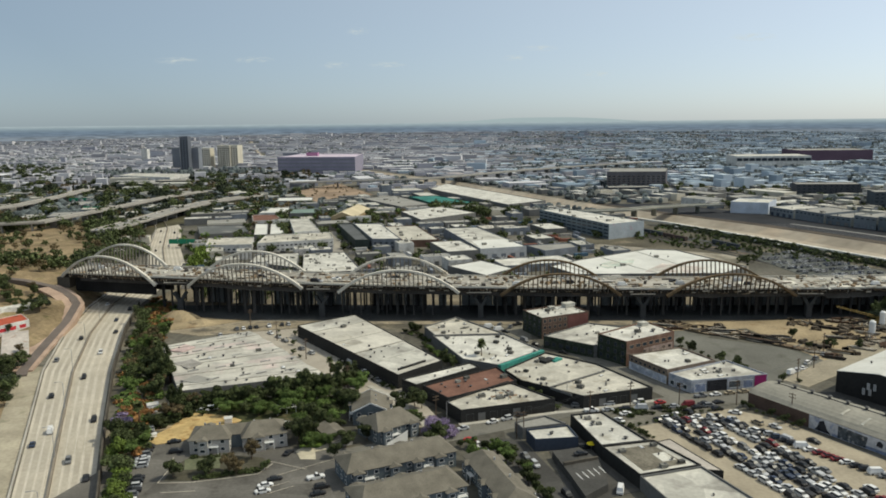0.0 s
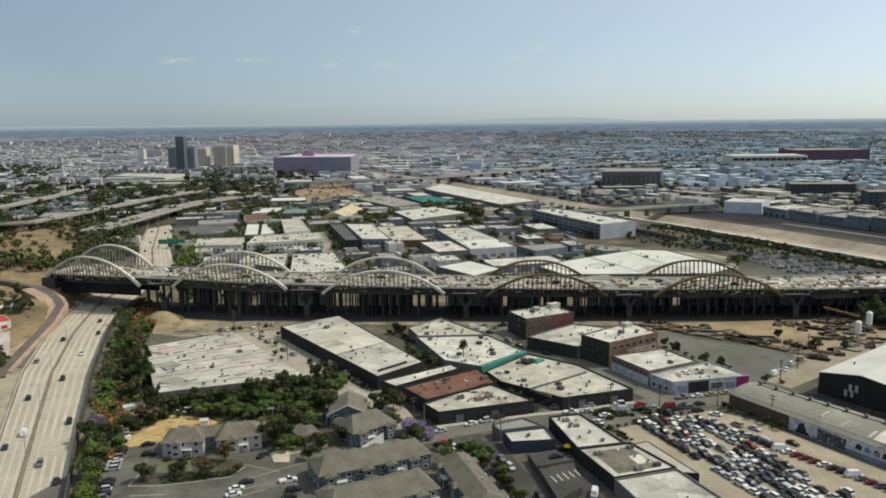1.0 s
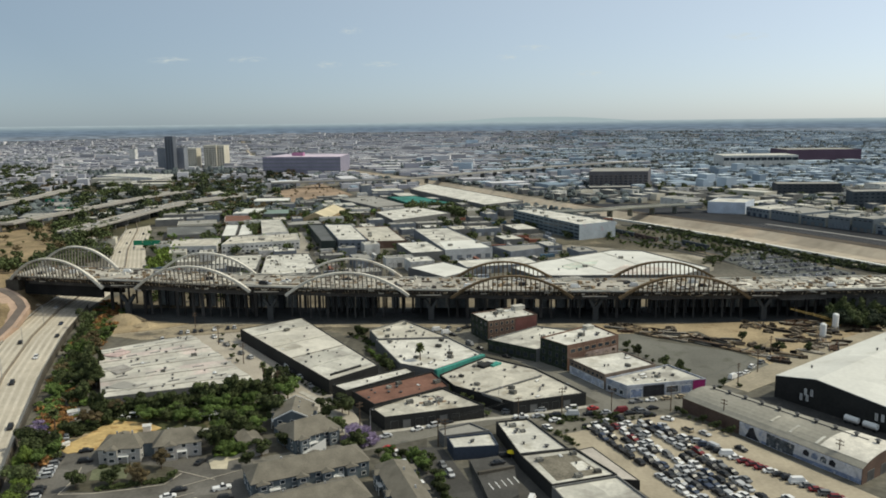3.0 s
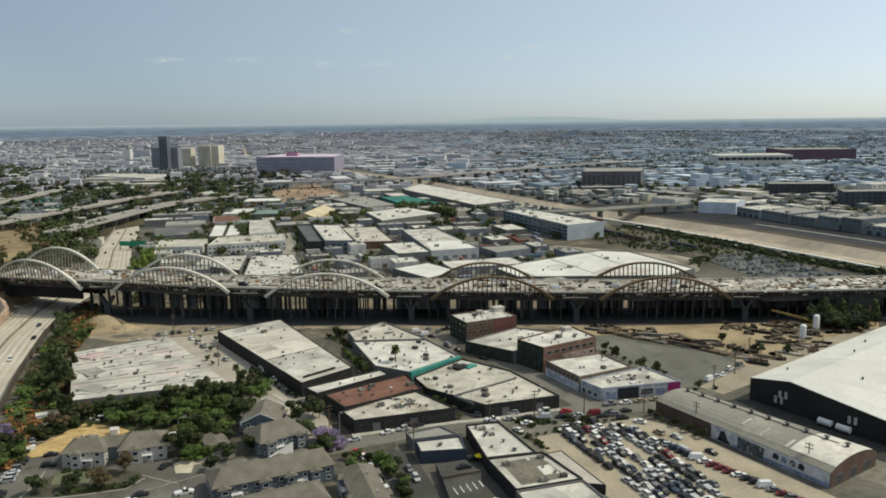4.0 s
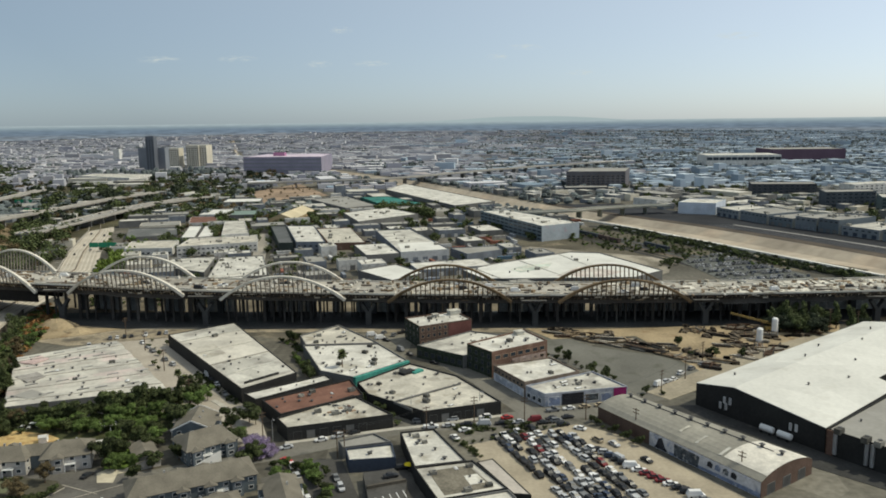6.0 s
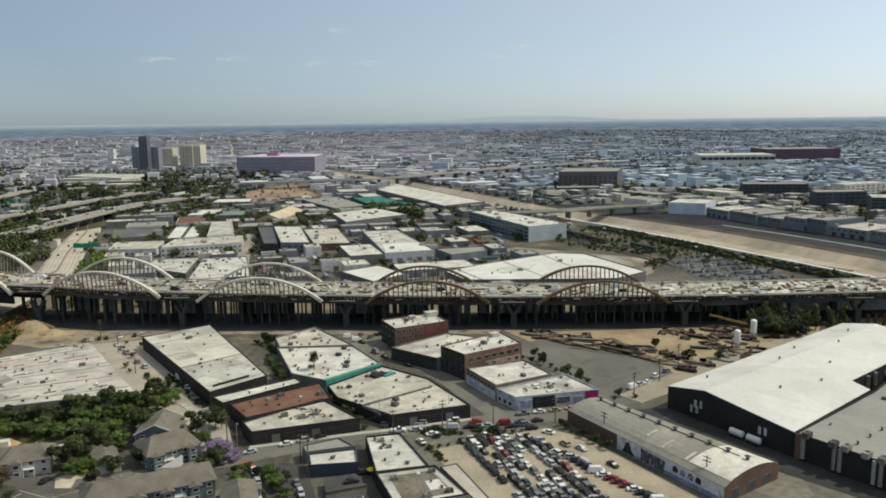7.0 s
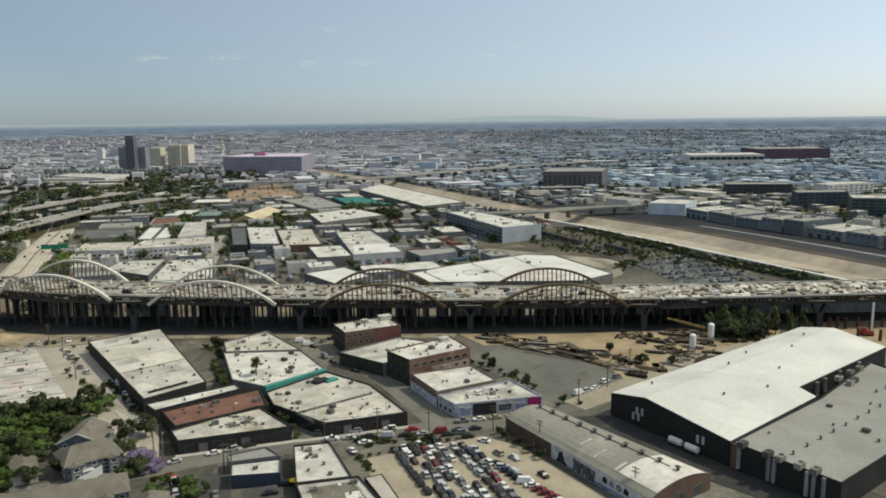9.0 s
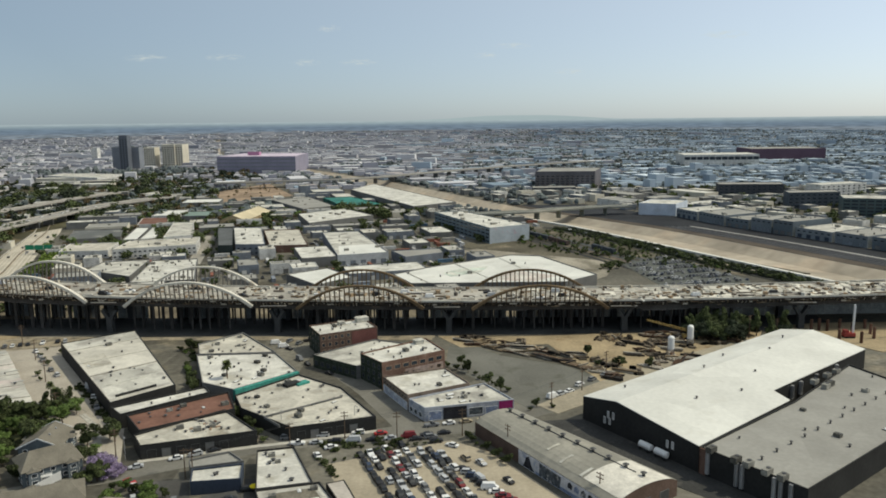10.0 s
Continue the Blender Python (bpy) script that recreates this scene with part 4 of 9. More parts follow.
for p, q, w_, m_ in (((66.7, 543), (82.6, 509.5), 0.9, RIDGE), ((100, 572), (128, 508.5), 0.35, ROOF_PALE), ((132, 598), (160, 510), 0.35, ROOF_PALE)):
    r = Shape()
    r.beam((p[0] - o.x, p[1] - o.y, h_ + 0.25), (q[0] - o.x, q[1] - o.y, h_ + 0.12), w_, 0.24)
    part("roof_seam", r, m_, root)
shell("long_grey_shed", "long shed with a grey roof", [(-144.5, 1039.0), (-101.7, 1076.7), (-48.1, 960.2), (-81.1, 929.5)], 7, GREY_WALL, ROOF_GREY)
shell("white_flat_shed", "shed with a white flat roof", [(-77.0, 881.3), (-33.0, 933.1), (9.1, 865.7), (-49.4, 802.1)], 7, GREY_WALL, ROOF_WHITE)
shell("teal_shed", "shed with teal sides and roof", [(-83, 1075), (-45, 1085), (10, 985), (-40, 965)], 6, mat("dark_teal_wall", (0.03, 0.1, 0.085), 0.8, 0.3, 0.1, 0.6), mat("teal_net_roof", (0.035, 0.16, 0.135), 0.8, 0.35, 0.06, 0.5, stain=(0.05, 0.08, 0.06)))
shell("department_store", "huge mauve storehouse with a pale roof", [(-419, 1690), (-405, 1860), (-250, 1845), (-245, 1675)], 36, PURPLE_GREY, mat("pale_mauve_roof", (0.52, 0.45, 0.52), 0.8, 0.1, 0.02, 0.2))
shell("dark_tower", "slim dark office tower", [(-665, 1770), (-646, 1770), (-646, 1790), (-665, 1790)], 82, mat("tower_wall", (0.1, 0.11, 0.13), 0.6, 0.1, 0.03, 0.3), ROOF_GREY, category="tower")
shell("cream_hospital", "cream hospital block of many storeys", [(-634, 1940), (-616, 1940), (-616, 1934), (-600, 1934), (-600, 1940), (-582, 1940), (-582, 1985), (-634, 1985)], 56, CREAM, ROOF_WHITE)
shell("river_sheds", "long riverside shed with a pale roof", [(-58, 1173), (-35, 1275), (100, 985), (49, 940)], 8, GREY_WALL, ROOF_WHITE)
shell("red_penthouse", "small pinkish structure above a storehouse roof", [(-366, 1745), (-340, 1743), (-340, 1762), (-366, 1764)], 43, mat("red_cladding", (0.42, 0.2, 0.32), 0.7, 0.1, 0.03, 0.3), ROOF_RED, category="rooftop structure")
shell("hospital_wing", "cream hospital wing of many storeys", [(-683, 1950), (-656, 1950), (-656, 1985), (-683, 1985)], 49, CREAM, ROOF_WHITE)
SLATE = mat("slate_tower_wall", (0.2, 0.215, 0.24), 0.7, 0.1, 0.03, 0.3)
shell("tower_annex", "dark slate office block beside a tower", [(-696, 1800), (-677, 1800), (-677, 1825), (-696, 1825)], 55, SLATE, ROOF_GREY, category="office block")
shell("slate_block", "dark slate hospital block", [(-652, 1800), (-633, 1800), (-633, 1825), (-652, 1825)], 55, SLATE, ROOF_GREY, category="hospital block")
shell("pale_tower", "slim pale distant tower", [(-983, 2300), (-965, 2300), (-965, 2320), (-983, 2320)], 37, WHITE_WALL, ROOF_WHITE, category="tower")
for n, (x, y, l, w_, roof_, word) in enumerate(((-540, 1262, 60, 26, ROOF_WHITE, "white"), (-575, 1330, 70, 30, ROOF_PALE, "pale grey"), (-505, 1318, 46, 30, ROOF_WHITE, "white"), (-612, 1395, 64, 34, ROOF_GREY, "grey"), (-540, 1400, 60, 30, ROOF_TAN, "tan"), (-650, 1462, 70, 26, ROOF_WHITE, "white"), (-572, 1462, 66, 28, ROOF_PALE, "pale grey"))):
    shell(f"hill_depot{n}", f"long low depot with a {word} roof", [(x - l / 2, y - w_ / 2), (x + l / 2, y - w_ / 2 + 6), (x + l / 2 - 4, y + w_ / 2 + 6), (x - l / 2 - 4, y + w_ / 2)], 7 + n % 3, (WHITE_WALL, GREY_WALL, CREAM)[n % 3], roof_).name = "hill_depot"
shell("market_hall", "very long low market hall with white roof", [(-690, 1500), (-690, 1570), (-560, 1535), (-560, 1430)], 11, WHITE_WALL, ROOF_PALE)
shell("brick_factory", "dark multi-storey factory under repair", [(225.0, 1250), (318, 1245), (345, 1340), (250, 1350)], 27, mat("factory_wall", (0.12, 0.115, 0.125), 0.8, 0.15, 0.03, 0.3), ROOF_GREY)
shell("long_white_terminal", "long white terminal with a dark strip of windows", [(611, 1773), (778, 1773), (787, 1873), (620, 1873)], 26, WHITE_WALL, ROOF_WHITE)
shell("purple_works", "long purple-brown factory works", [(847, 2000), (1032, 2000), (1040, 2120), (850, 2120)], 29, mat("plum_wall", (0.12, 0.08, 0.11), 0.8, 0.1, 0.03, 0.3), ROOF_GREY)

shell("red_roof_workshop", "low white workshop with a red-brown roof", [(-232, 816), (-202, 823), (-222, 876), (-249, 873)], 5, WHITE_WALL, ROOF_RED)
shell("office_wing", "low white office wing with a tan roof", [(-225, 643), (-186, 647), (-196, 690), (-236, 684)], 6, WHITE_WALL, ROOF_TAN)
shell("slant_shed", "narrow shed with a white roof", [(-202, 711), (-189.5, 713.5), (-209.5, 793), (-223, 794)], 5, GREY_WALL, ROOF_BRIGHT)
shell("slant_shed_twin", "narrow shed with a white roof beside its twin", [(-187.5, 713.5), (-175, 720), (-197, 793), (-206.5, 793)], 5, GREY_WALL, ROOF_BRIGHT)
shell("windowed_house", "white two-storey building with rows of windows", [(-162, 705), (-140, 717), (-170, 809), (-190, 807)], 8, WHITE_WALL, ROOF_PALE)
shell("dark_grey_shed", "long low shed with a dark grey roof", [(-254, 713), (-213, 732), (-233, 784), (-279, 777)], 5, GREY_WALL, mat("dark_felt_roof", (0.13, 0.135, 0.13), 0.85, 0.2, 0.05, 0.6, stain=(0.25, 0.24, 0.22)))
shell("long_white_depot", "depot with a long white roof", [(-243, 882), (-213, 885), (-221, 940), (-245, 936)], 6, WHITE_WALL, ROOF_BRIGHT)
shell("dark_green_block", "dark green block with a flat roof", [(-132, 767), (-116.5, 766), (-85.5, 657), (-98, 657)], 8, mat("dark_green_wall", (0.04, 0.05, 0.045), 0.8, 0.2, 0.1, 1.0), mat("dark_flat_roof", (0.1, 0.105, 0.105), 0.85, 0.2, 0.05, 0.6))
shell("white_roof_depot", "depot with a wide white roof", [(-256, 1010), (-208, 1018), (-216, 1062), (-262, 1056)], 7, GREY_WALL, ROOF_BRIGHT)
shell("green_roof_store", "store with a dull green metal roof", [(-206, 876), (-176, 880), (-184, 926), (-214, 922)], 6, GREY_WALL, mat("green_metal_roof", (0.16, 0.22, 0.18), 0.6, 0.15, 0.1, 0.8))
gable("peaked_hall", "tan hall with a peaked cream roof", (-136, 884), 86, 86, 28, 6, 11.5, mat("sandy_wall", (0.45, 0.34, 0.2), 0.85, 0.15, 0.05, 0.5), mat("cream_ribbed_roof", (0.5, 0.43, 0.29), 0.7, 0.15, 0.05, 0.6), category="hall")

# ---- river side ----
shell("white_depot", "white riverside depot with a long blue-white flank", [(309, 909), (347, 893), (372, 934), (334, 950)], 13, mat("blue_white_wall", (0.5, 0.55, 0.62), 0.8, 0.12, 0.1, 0.8), ROOF_WHITE)
RIVERSIDE = [(888, 852, 9, 2), (849, 810, 10, 1), (807, 782, 9, 0), (779, 758, 12, 1), (756, 737, 13, 0), (734, 700, 8.5, 2), (697, 668, 9.5, 1), (664, 612, 10, 0), (608, 560, 9, 1)]
for n, (y0, y1, h, tone) in enumerate(RIVERSIDE):
    pts = [(quay(y0), y0), (quay(y1), y1), (quay(y1) + 48, y1 + 26), (quay(y0) + 48, y0 + 26)]
    shell(f"riverside_warehouse{n}", "long blue-grey riverside warehouse", pts, h, mat(f"riverside_wall{n}", (0.12 + 0.035 * tone, 0.145 + 0.035 * tone, 0.165 + 0.035 * tone), 0.8, 0.15, 0.05, 0.6), (ROOF_GREY, ROOF_GREY, ROOF_PALE)[tone])
    BUILT[f"riverside_warehouse{n}"][0].name = "riverside_warehouse"
LOFT = mat("dark_loft_wall", (0.06, 0.065, 0.075), 0.8, 0.2, 0.05, 0.5)
shell("dark_loft", "long dark loft building with rows of windows", [(460, 1090), (546, 1083), (556, 1118), (468, 1125)], 18, LOFT, ROOF_GREY, category="loft building")
shell("slate_loft", "dark slate loft building beyond the tracks", [(497, 952), (561, 958), (570, 990), (504, 984)], 19, mat("slate_loft_wall", (0.07, 0.085, 0.1), 0.8, 0.2, 0.05, 0.5), ROOF_GREY, category="loft building")
shell("teal_glass_office", "dark teal office block with glass walls", [(524, 876), (584, 858), (600, 900), (540, 918)], 20, mat("teal_dark_wall", (0.05, 0.085, 0.09), 0.5, 0.2, 0.05, 0.5), ROOF_PALE, category="office block")
shell("white_apartments", "white apartment block of several storeys", [(577, 1043), (652, 1073), (643, 1097), (568, 1067)], 20, WHITE_WALL, ROOF_WHITE, category="apartment block")
shell("factory_annex", "low dark annex before a factory", [(212, 1160), (276, 1166), (280, 1196), (214, 1192)], 9, LOFT, ROOF_GREY)
ribbon("near_rail_bed", [(near_bank(y) - 34, y) for y in (470, 540, 600, 670, 740, 808)], [(near_bank(y) - 14, y) for y in (470, 540, 600, 670, 740, 808)], mat("dark_ballast", (0.035, 0.036, 0.032), 0.95, 0.35, 0.03, 0.4), "dark rail bed beside the river wall")
sheet("vehicle_park", [(226, 604), (266, 640), (300, 545), (292, 520), (236, 524)], mat("grey_park", (0.1, 0.105, 0.095), 0.85, 0.3, 0.1, 0.5), "grey vehicle park beyond the viaduct", keep=True)
barrier_line = [(near_bank(y) - 2.5, y, 0) for y in (440, 540, 670, 808, 1018, 1208)]
solo("river_wall", strip(barrier_line, 3.2, 1.6), mat("pale_river_parapet", (0.68, 0.66, 0.6), 0.85, 0.15, 0.05, 0.6), "pale low parapet along the river channel", "wall")
ribbon("bank_road", [(near_bank(y) - 14, y) for y in (470, 540, 600, 670, 740, 808)], [(near_bank(y) - 3.7, y) for y in (470, 540, 600, 670, 740, 808)], mat("bank_gravel", (0.1, 0.105, 0.095), 0.95, 0.2, 0.03, 0.4), "grey service road behind the river parapet")

TYRE_DARK = mat("bogie_steel", (0.03, 0.03, 0.03), 0.8, 0.2, 0.3, 2.0)
RAIL = mat("worn_rail", (0.07, 0.068, 0.066), 0.6, 0.2, 0.05, 0.5)
for o, m in ((20, RAIL), (26, RAIL), (32, RAIL), (38, RAIL), (45, mat("pale_service_road", (0.3, 0.29, 0.27), 0.9, 0.2, 0.03, 0.4))):
    solo("rail_track" if m is RAIL else "service_road", strip([(far_bank(y) + o, y, 0.1) for y in (470, 540, 600, 670, 740, 808)], 1.5 if m is RAIL else 4.0, 0.25), m, "worn rail track beside the river" if m is RAIL else "pale service road along the rail tracks", "rail track" if m is RAIL else "road", "structure")
FREIGHT = [mat("boxcar_rust", (0.1, 0.075, 0.065), 0.8, 0.2, 0.2, 1.0), mat("boxcar_grey", (0.2, 0.21, 0.22), 0.8, 0.2, 0.2, 1.0), mat("boxcar_dark", (0.06, 0.07, 0.08), 0.8, 0.2, 0.2, 1.0)]
for o, w2 in ((62, 4), (68, 3), (74, 3.5), (80, 3), (88, 4), (96, 5)):
    solo("rail_track", strip([(near_bank(y) - o, y, -0.3) for y in (560, 600, 640, 680, 720, 760, 800)], w2, 0.48), rng.choice([TYRE_DARK, FREIGHT[2], FREIGHT[0]]), "dark oily rail track in a weedy yard", "rail track", "structure")
for o, y0, y1 in ((68, 640, 700), (80, 700, 780)):
    for x, y, a in run([(near_bank(v) - o, v) for v in np.arange(y0, y1, 15)], 17):
        if rng.random() < 0.6:
            root = thing("freight_car", "plain boxcar standing in a weedy rail yard", "rail car", (x, y, 0.2), a, "freight cars")
            b = Shape()
            b.box(0, 0, 1.0, 14.6, 3.0, 2.8)
            b.box(0, 0, 3.8, 14.6, 2.2, 0.25)
            part("body", b, FREIGHT[rng.randrange(3)], root)
            for k in (-5, 5):
                b = Shape()
                b.box(k, 0, 0, 2.8, 2.2, 1.0)
                part("bogie", b, TYRE_DARK, root)

# ---- great white warehouse ----
A, B, C, D = Vector((147.6, 300.3)), Vector((256.4, 389.8)), Vector((279.5, 356.8)), Vector((176.3, 256.3))
NOTCH, STEP = Vector((218.2, 303.7)), Vector((220.9, 295.4))
TAKEN.append([tuple(A), tuple(B), tuple(C), tuple(D)])
white_warehouse = thing("white_warehouse", "large black-walled warehouse with a clean white roof", "warehouse", (0, 0, 0))
s = Shape()
R0, R1 = A.lerp(D, 0.32), B.lerp(C, 0.4)
s.prism(ccw([tuple(p) for p in (A, R0, D, STEP, NOTCH, C, R1, B)]), -0.4, 8.6)
s.face([(*A, 8.6), (*D, 8.6), (*R0, 11.8)])
s.face([(*C, 8.6), (*B, 8.6), (*R1, 11.8)])
part("wall", s, BLACK_WALL, white_warehouse)
for name, pts in (("roof_slope", [(*A, 8.8), (*R0, 12.0), (*R1, 12.0), (*B, 8.8)]), ("roof_slope", [(*R0, 12.0), (*D, 8.8), (*STEP, 8.8), (*NOTCH, 9.5), (*C, 8.8), (*R1, 12.0)])):
    s = Shape()
    s.face(pts)
    s.face([(p[0], p[1], p[2] - 0.25) for p in reversed(pts)])
    for p, q in zip(pts, pts[1:] + pts[:1]):
        s.face([p, (p[0], p[1], p[2] - 0.25), (q[0], q[1], q[2] - 0.25), q])
    part(name, s, ROOF_BRIGHT, white_warehouse)
shell("grey_roof_warehouse", "large warehouse with a plain grey roof and black walls", [(176.6, 255.9), (197.3, 228.0), (278, 294), (262, 336), (222.5, 295.0)], 8.2, BLACK_WALL, ROOF_GREY, category="warehouse")

# ---- vaulted brick warehouse ----
P, Q, R, S = Vector((107.5, 285.5)), Vector((123.9, 295.2)), Vector((165.5, 241.2)), Vector((144.0, 225.5))
TAKEN.append([tuple(P), tuple(Q), tuple(R), tuple(S)])
vault = thing("vaulted_warehouse", "brick warehouse with a curved grey roof and painted side", "warehouse", (0, 0, 0))
s = Shape()
s.prism(ccw([tuple(P), tuple(Q), tuple(R), tuple(S)]), -0.4, 4.9)
k = 10
bow = [(i / k, 4.9 + 2.6 * (1 - (2 * i / k - 1) ** 2) ** 0.8) for i in range(k + 1)]
for a, b in ((P, Q), (S, R)):
    pts = [(*a.lerp(b, u), z) for u, z in bow]
    s.face(pts)
part("wall", s, BRICK_DARK, vault)
s = Shape()
for (u, z), (v, y) in zip(bow, bow[1:]):
    s.face([(*P.lerp(Q, u), z + 0.1), (*S.lerp(R, u), z + 0.1), (*S.lerp(R, v), y + 0.1), (*P.lerp(Q, v), y + 0.1)])
part("roof", s, mat("vault_roof_felt", (0.245, 0.235, 0.2), 0.85, 0.15, 0.06, 0.8, stain=(0.3, 0.285, 0.24), stain_at=0.56), vault)

# ---- housing estate ----
STUCCO = mat("pale_stucco", (0.42, 0.4, 0.37), 0.9, 0.12, 0.2, 1.5)
BLUE_STUCCO = mat("blue_grey_stucco", (0.12, 0.145, 0.16), 0.9, 0.15, 0.2, 1.5)
gable("row_house", "two-storey white house with a grey shingle roof", (-87.3, 245.1), 8, 13, 12, 5.2, 7.6, STUCCO, SHINGLE, hip=4, group="estate houses")
gable("row_house", "two-storey white house with a grey shingle roof", (-70.7, 248.7), 20, 14.5, 12, 5.2, 8.2, STUCCO, SHINGLE, hip=4, group="estate houses")
gable("link_house", "recessed link between two houses with shingles", (-79.6, 248.2), 14, 8, 8, 5.0, 7.2, BLUE_STUCCO, SHINGLE, over=0.3)
gable("row_house", "two-storey house with a white-edged gabled roof", (-36.4, 271.4), -83, 14, 13, 5.4, 8.4, BLUE_STUCCO, SHINGLE, group="estate houses", barge=True)
gable("row_house", "two-storey house with a hipped shingle roof", (-28.4, 256.6), 40, 17, 13.5, 5.4, 8.9, BLUE_STUCCO, SHINGLE, hip=4, group="estate houses")
gable("carport", "low open carport with a grey shingle roof", (-47, 252), -58, 16, 7, 2.6, 3.6, STUCCO, SHINGLE, category="carport")
gable("row_house", "long two-storey row house with blue-grey walls", (-23, 228), 27, 36, 13, 5.6, 8.4, BLUE_STUCCO, SHINGLE, hip=4, group="estate houses")
gable("row_house", "long two-storey row house with blue-grey walls", (-18, 206), 27, 32, 14, 5.6, 8.4, BLUE_STUCCO, SHINGLE, hip=4, group="estate houses")
gable("row_house", "long two-storey row house with blue-grey walls", (8.6, 213), -70, 32, 9.5, 5.6, 8.0, BLUE_STUCCO, SHINGLE, hip=3, group="estate houses")
stair = thing("outside_stair", "white walled outside stair against a house", "stair", (-24.6, 248.6, 0), 40)
p = Shape()
for k in range(14):
    p.box(-4.6 + 0.62 * k, -0.2, -0.2, 0.62, 1.3, 0.38 + 0.19 * k)
part("steps", p, CONCRETE, stair)
p = Shape()
for k in range(14):
    p.box(-4.6 + 0.62 * k, -0.95, -0.2, 0.62, 0.16, 1.5 + 0.19 * k)
part("side_wall", p, WHITE_PAINT, stair, "white stepped side wall")


# ---- windows, doors and painted panels ----
PANES = {}


def opening(name, root, p, q, u, z, w, h, frame_mat, fill, proud=0.08, label=""):
    """A framed panel w x h on the wall p-q (outside to the right of p-q), u metres along it, its sill at z."""
    key = (name, w, h, frame_mat.name, fill.name)
    if key not in PANES:
        s = Shape()
        b = min(0.14, w * 0.12)
        for x, zz, sx, sz in ((0, 0, w, b), (0, h - b, w, b), (-w / 2 + b / 2, b, b, h - 2 * b), (w / 2 - b / 2, b, b, h - 2 * b)):
            s.box(x, -proud / 2, zz, sx, proud, sz)
        s.box(0, -proud * 0.25, b, w - 2 * b, proud * 0.5, h - 2 * b, m=1)
        PANES[key] = s.mesh(name, [frame_mat, fill])
    p, q = Vector(p), Vector(q)
    d = (q - p).normalized()
    at = p + d * u
    ob = part(name, PANES[key], None, root, label)
    ob.matrix_basis = root.matrix_basis.inverted() @ pose(at.x, at.y, z, 0, 0, math.degrees(math.atan2(d.y, d.x)))
    return ob


def window_rows(key, edge, rows, n, z0, dz, w, h, frame_mat=WHITE_PAINT, fill=GLASS, name="window"):
    root, pts, _ = BUILT[key]
    p, q = pts[edge], pts[(edge + 1) % len(pts)]
    length = math.hypot(q[0] - p[0], q[1] - p[1])
    for r in range(rows):
        for i in range(n):
            opening(name, root, p, q, length * (i + 0.5) / n, z0 + r * dz, w, h, frame_mat, fill)


def facing(key, nx, ny):
    """The edge of a building that faces nx, ny most."""
    pts = BUILT[key][1]
    best = max(range(len(pts)), key=lambda i: (lambda a, b: ((b[1] - a[1]) * nx - (b[0] - a[0]) * ny) / math.hypot(b[0] - a[0], b[1] - a[1]))(pts[i], pts[(i + 1) % len(pts)]))
    return best


BRICK_TRIM = mat("brick_trim", (0.36, 0.26, 0.18), 0.9, 0.15, 0.3, 2.0)


def repaint(key, nx, ny, material):
    """Give the wall that faces nx, ny another surface."""
    wall = [c for c in BUILT[key][0].children if c.name.startswith("wall")][0]
    wall.data.materials.append(material)
    wall.data.polygons[3 * facing(key, nx, ny)].material_index = len(wall.data.materials) - 1


# left-facing walls repainted dark for their shaded side, with a vine-green tone
VINE_SHADE_WALL = mat("vine_shade_wall", (0.035, 0.045, 0.032), 0.9, 0.35, 0.4, 1.6, stain=(0.09, 0.08, 0.065), stain_at=0.6)
repaint("corner_brick_block", -0.8, -0.6, VINE_SHADE_WALL)
repaint("brick_block", -0.8, -0.6, VINE_SHADE_WALL)
repaint("low_annex", -0.75, -0.65, VINE_SHADE_WALL)
repaint("low_annex", -0.6, -0.8, VINE_SHADE_WALL)
key = "corner_brick_block"
root, pts, _ = BUILT[key]
e = facing(key, 0.55, -0.83)
p, q = pts[e], pts[(e + 1) % 4]
for i in range(7):
    opening("window", root, p, q, 3.2 + 4.1 * i, 7.6, 3.0, 1.9, BRICK_TRIM, GLASS)
    if i in (2, 3, 5, 6):
        opening("window", root, p, q, 3.2 + 4.1 * i, 4.4, 2.2, 1.5, BRICK_TRIM, GLASS)
opening("plaster_field", root, p, q, 20.5, 0.1, 19.0, 6.6, mat("pink_plaster", (0.36, 0.26, 0.21), 0.9, 0.25, 0.3, 1.2, stain=(0.24, 0.19, 0.17)), mat("worn_plaster", (0.38, 0.3, 0.26), 0.9, 0.25, 0.3, 1.2, stain=(0.24, 0.19, 0.17)), label="worn pinkish plaster on the lower wall")
window_rows(key, facing(key, -0.8, -0.6), 3, 4, 1.3, 3.3, 1.7, 1.9, DARK_METAL)
key = "brick_block"
root, pts, _ = BUILT[key]
e = facing(key, 0.55, -0.83)
p, q = pts[e], pts[(e + 1) % 4]
opening("painted_field", root, p, q, 22.3, 0.1, 13.0, 10.4, BRICK_DARK, mat("maroon_paint", (0.14, 0.062, 0.055), 0.85, 0.15, 0.2, 1.0), label="maroon painted brick field")
for r in range(3):
    for i in range(5):
        opening("window", root, p, q, 1.8 + 3.1 * i, 1.4 + 3.3 * r, 1.7, 1.9, BRICK_TRIM, GLASS)
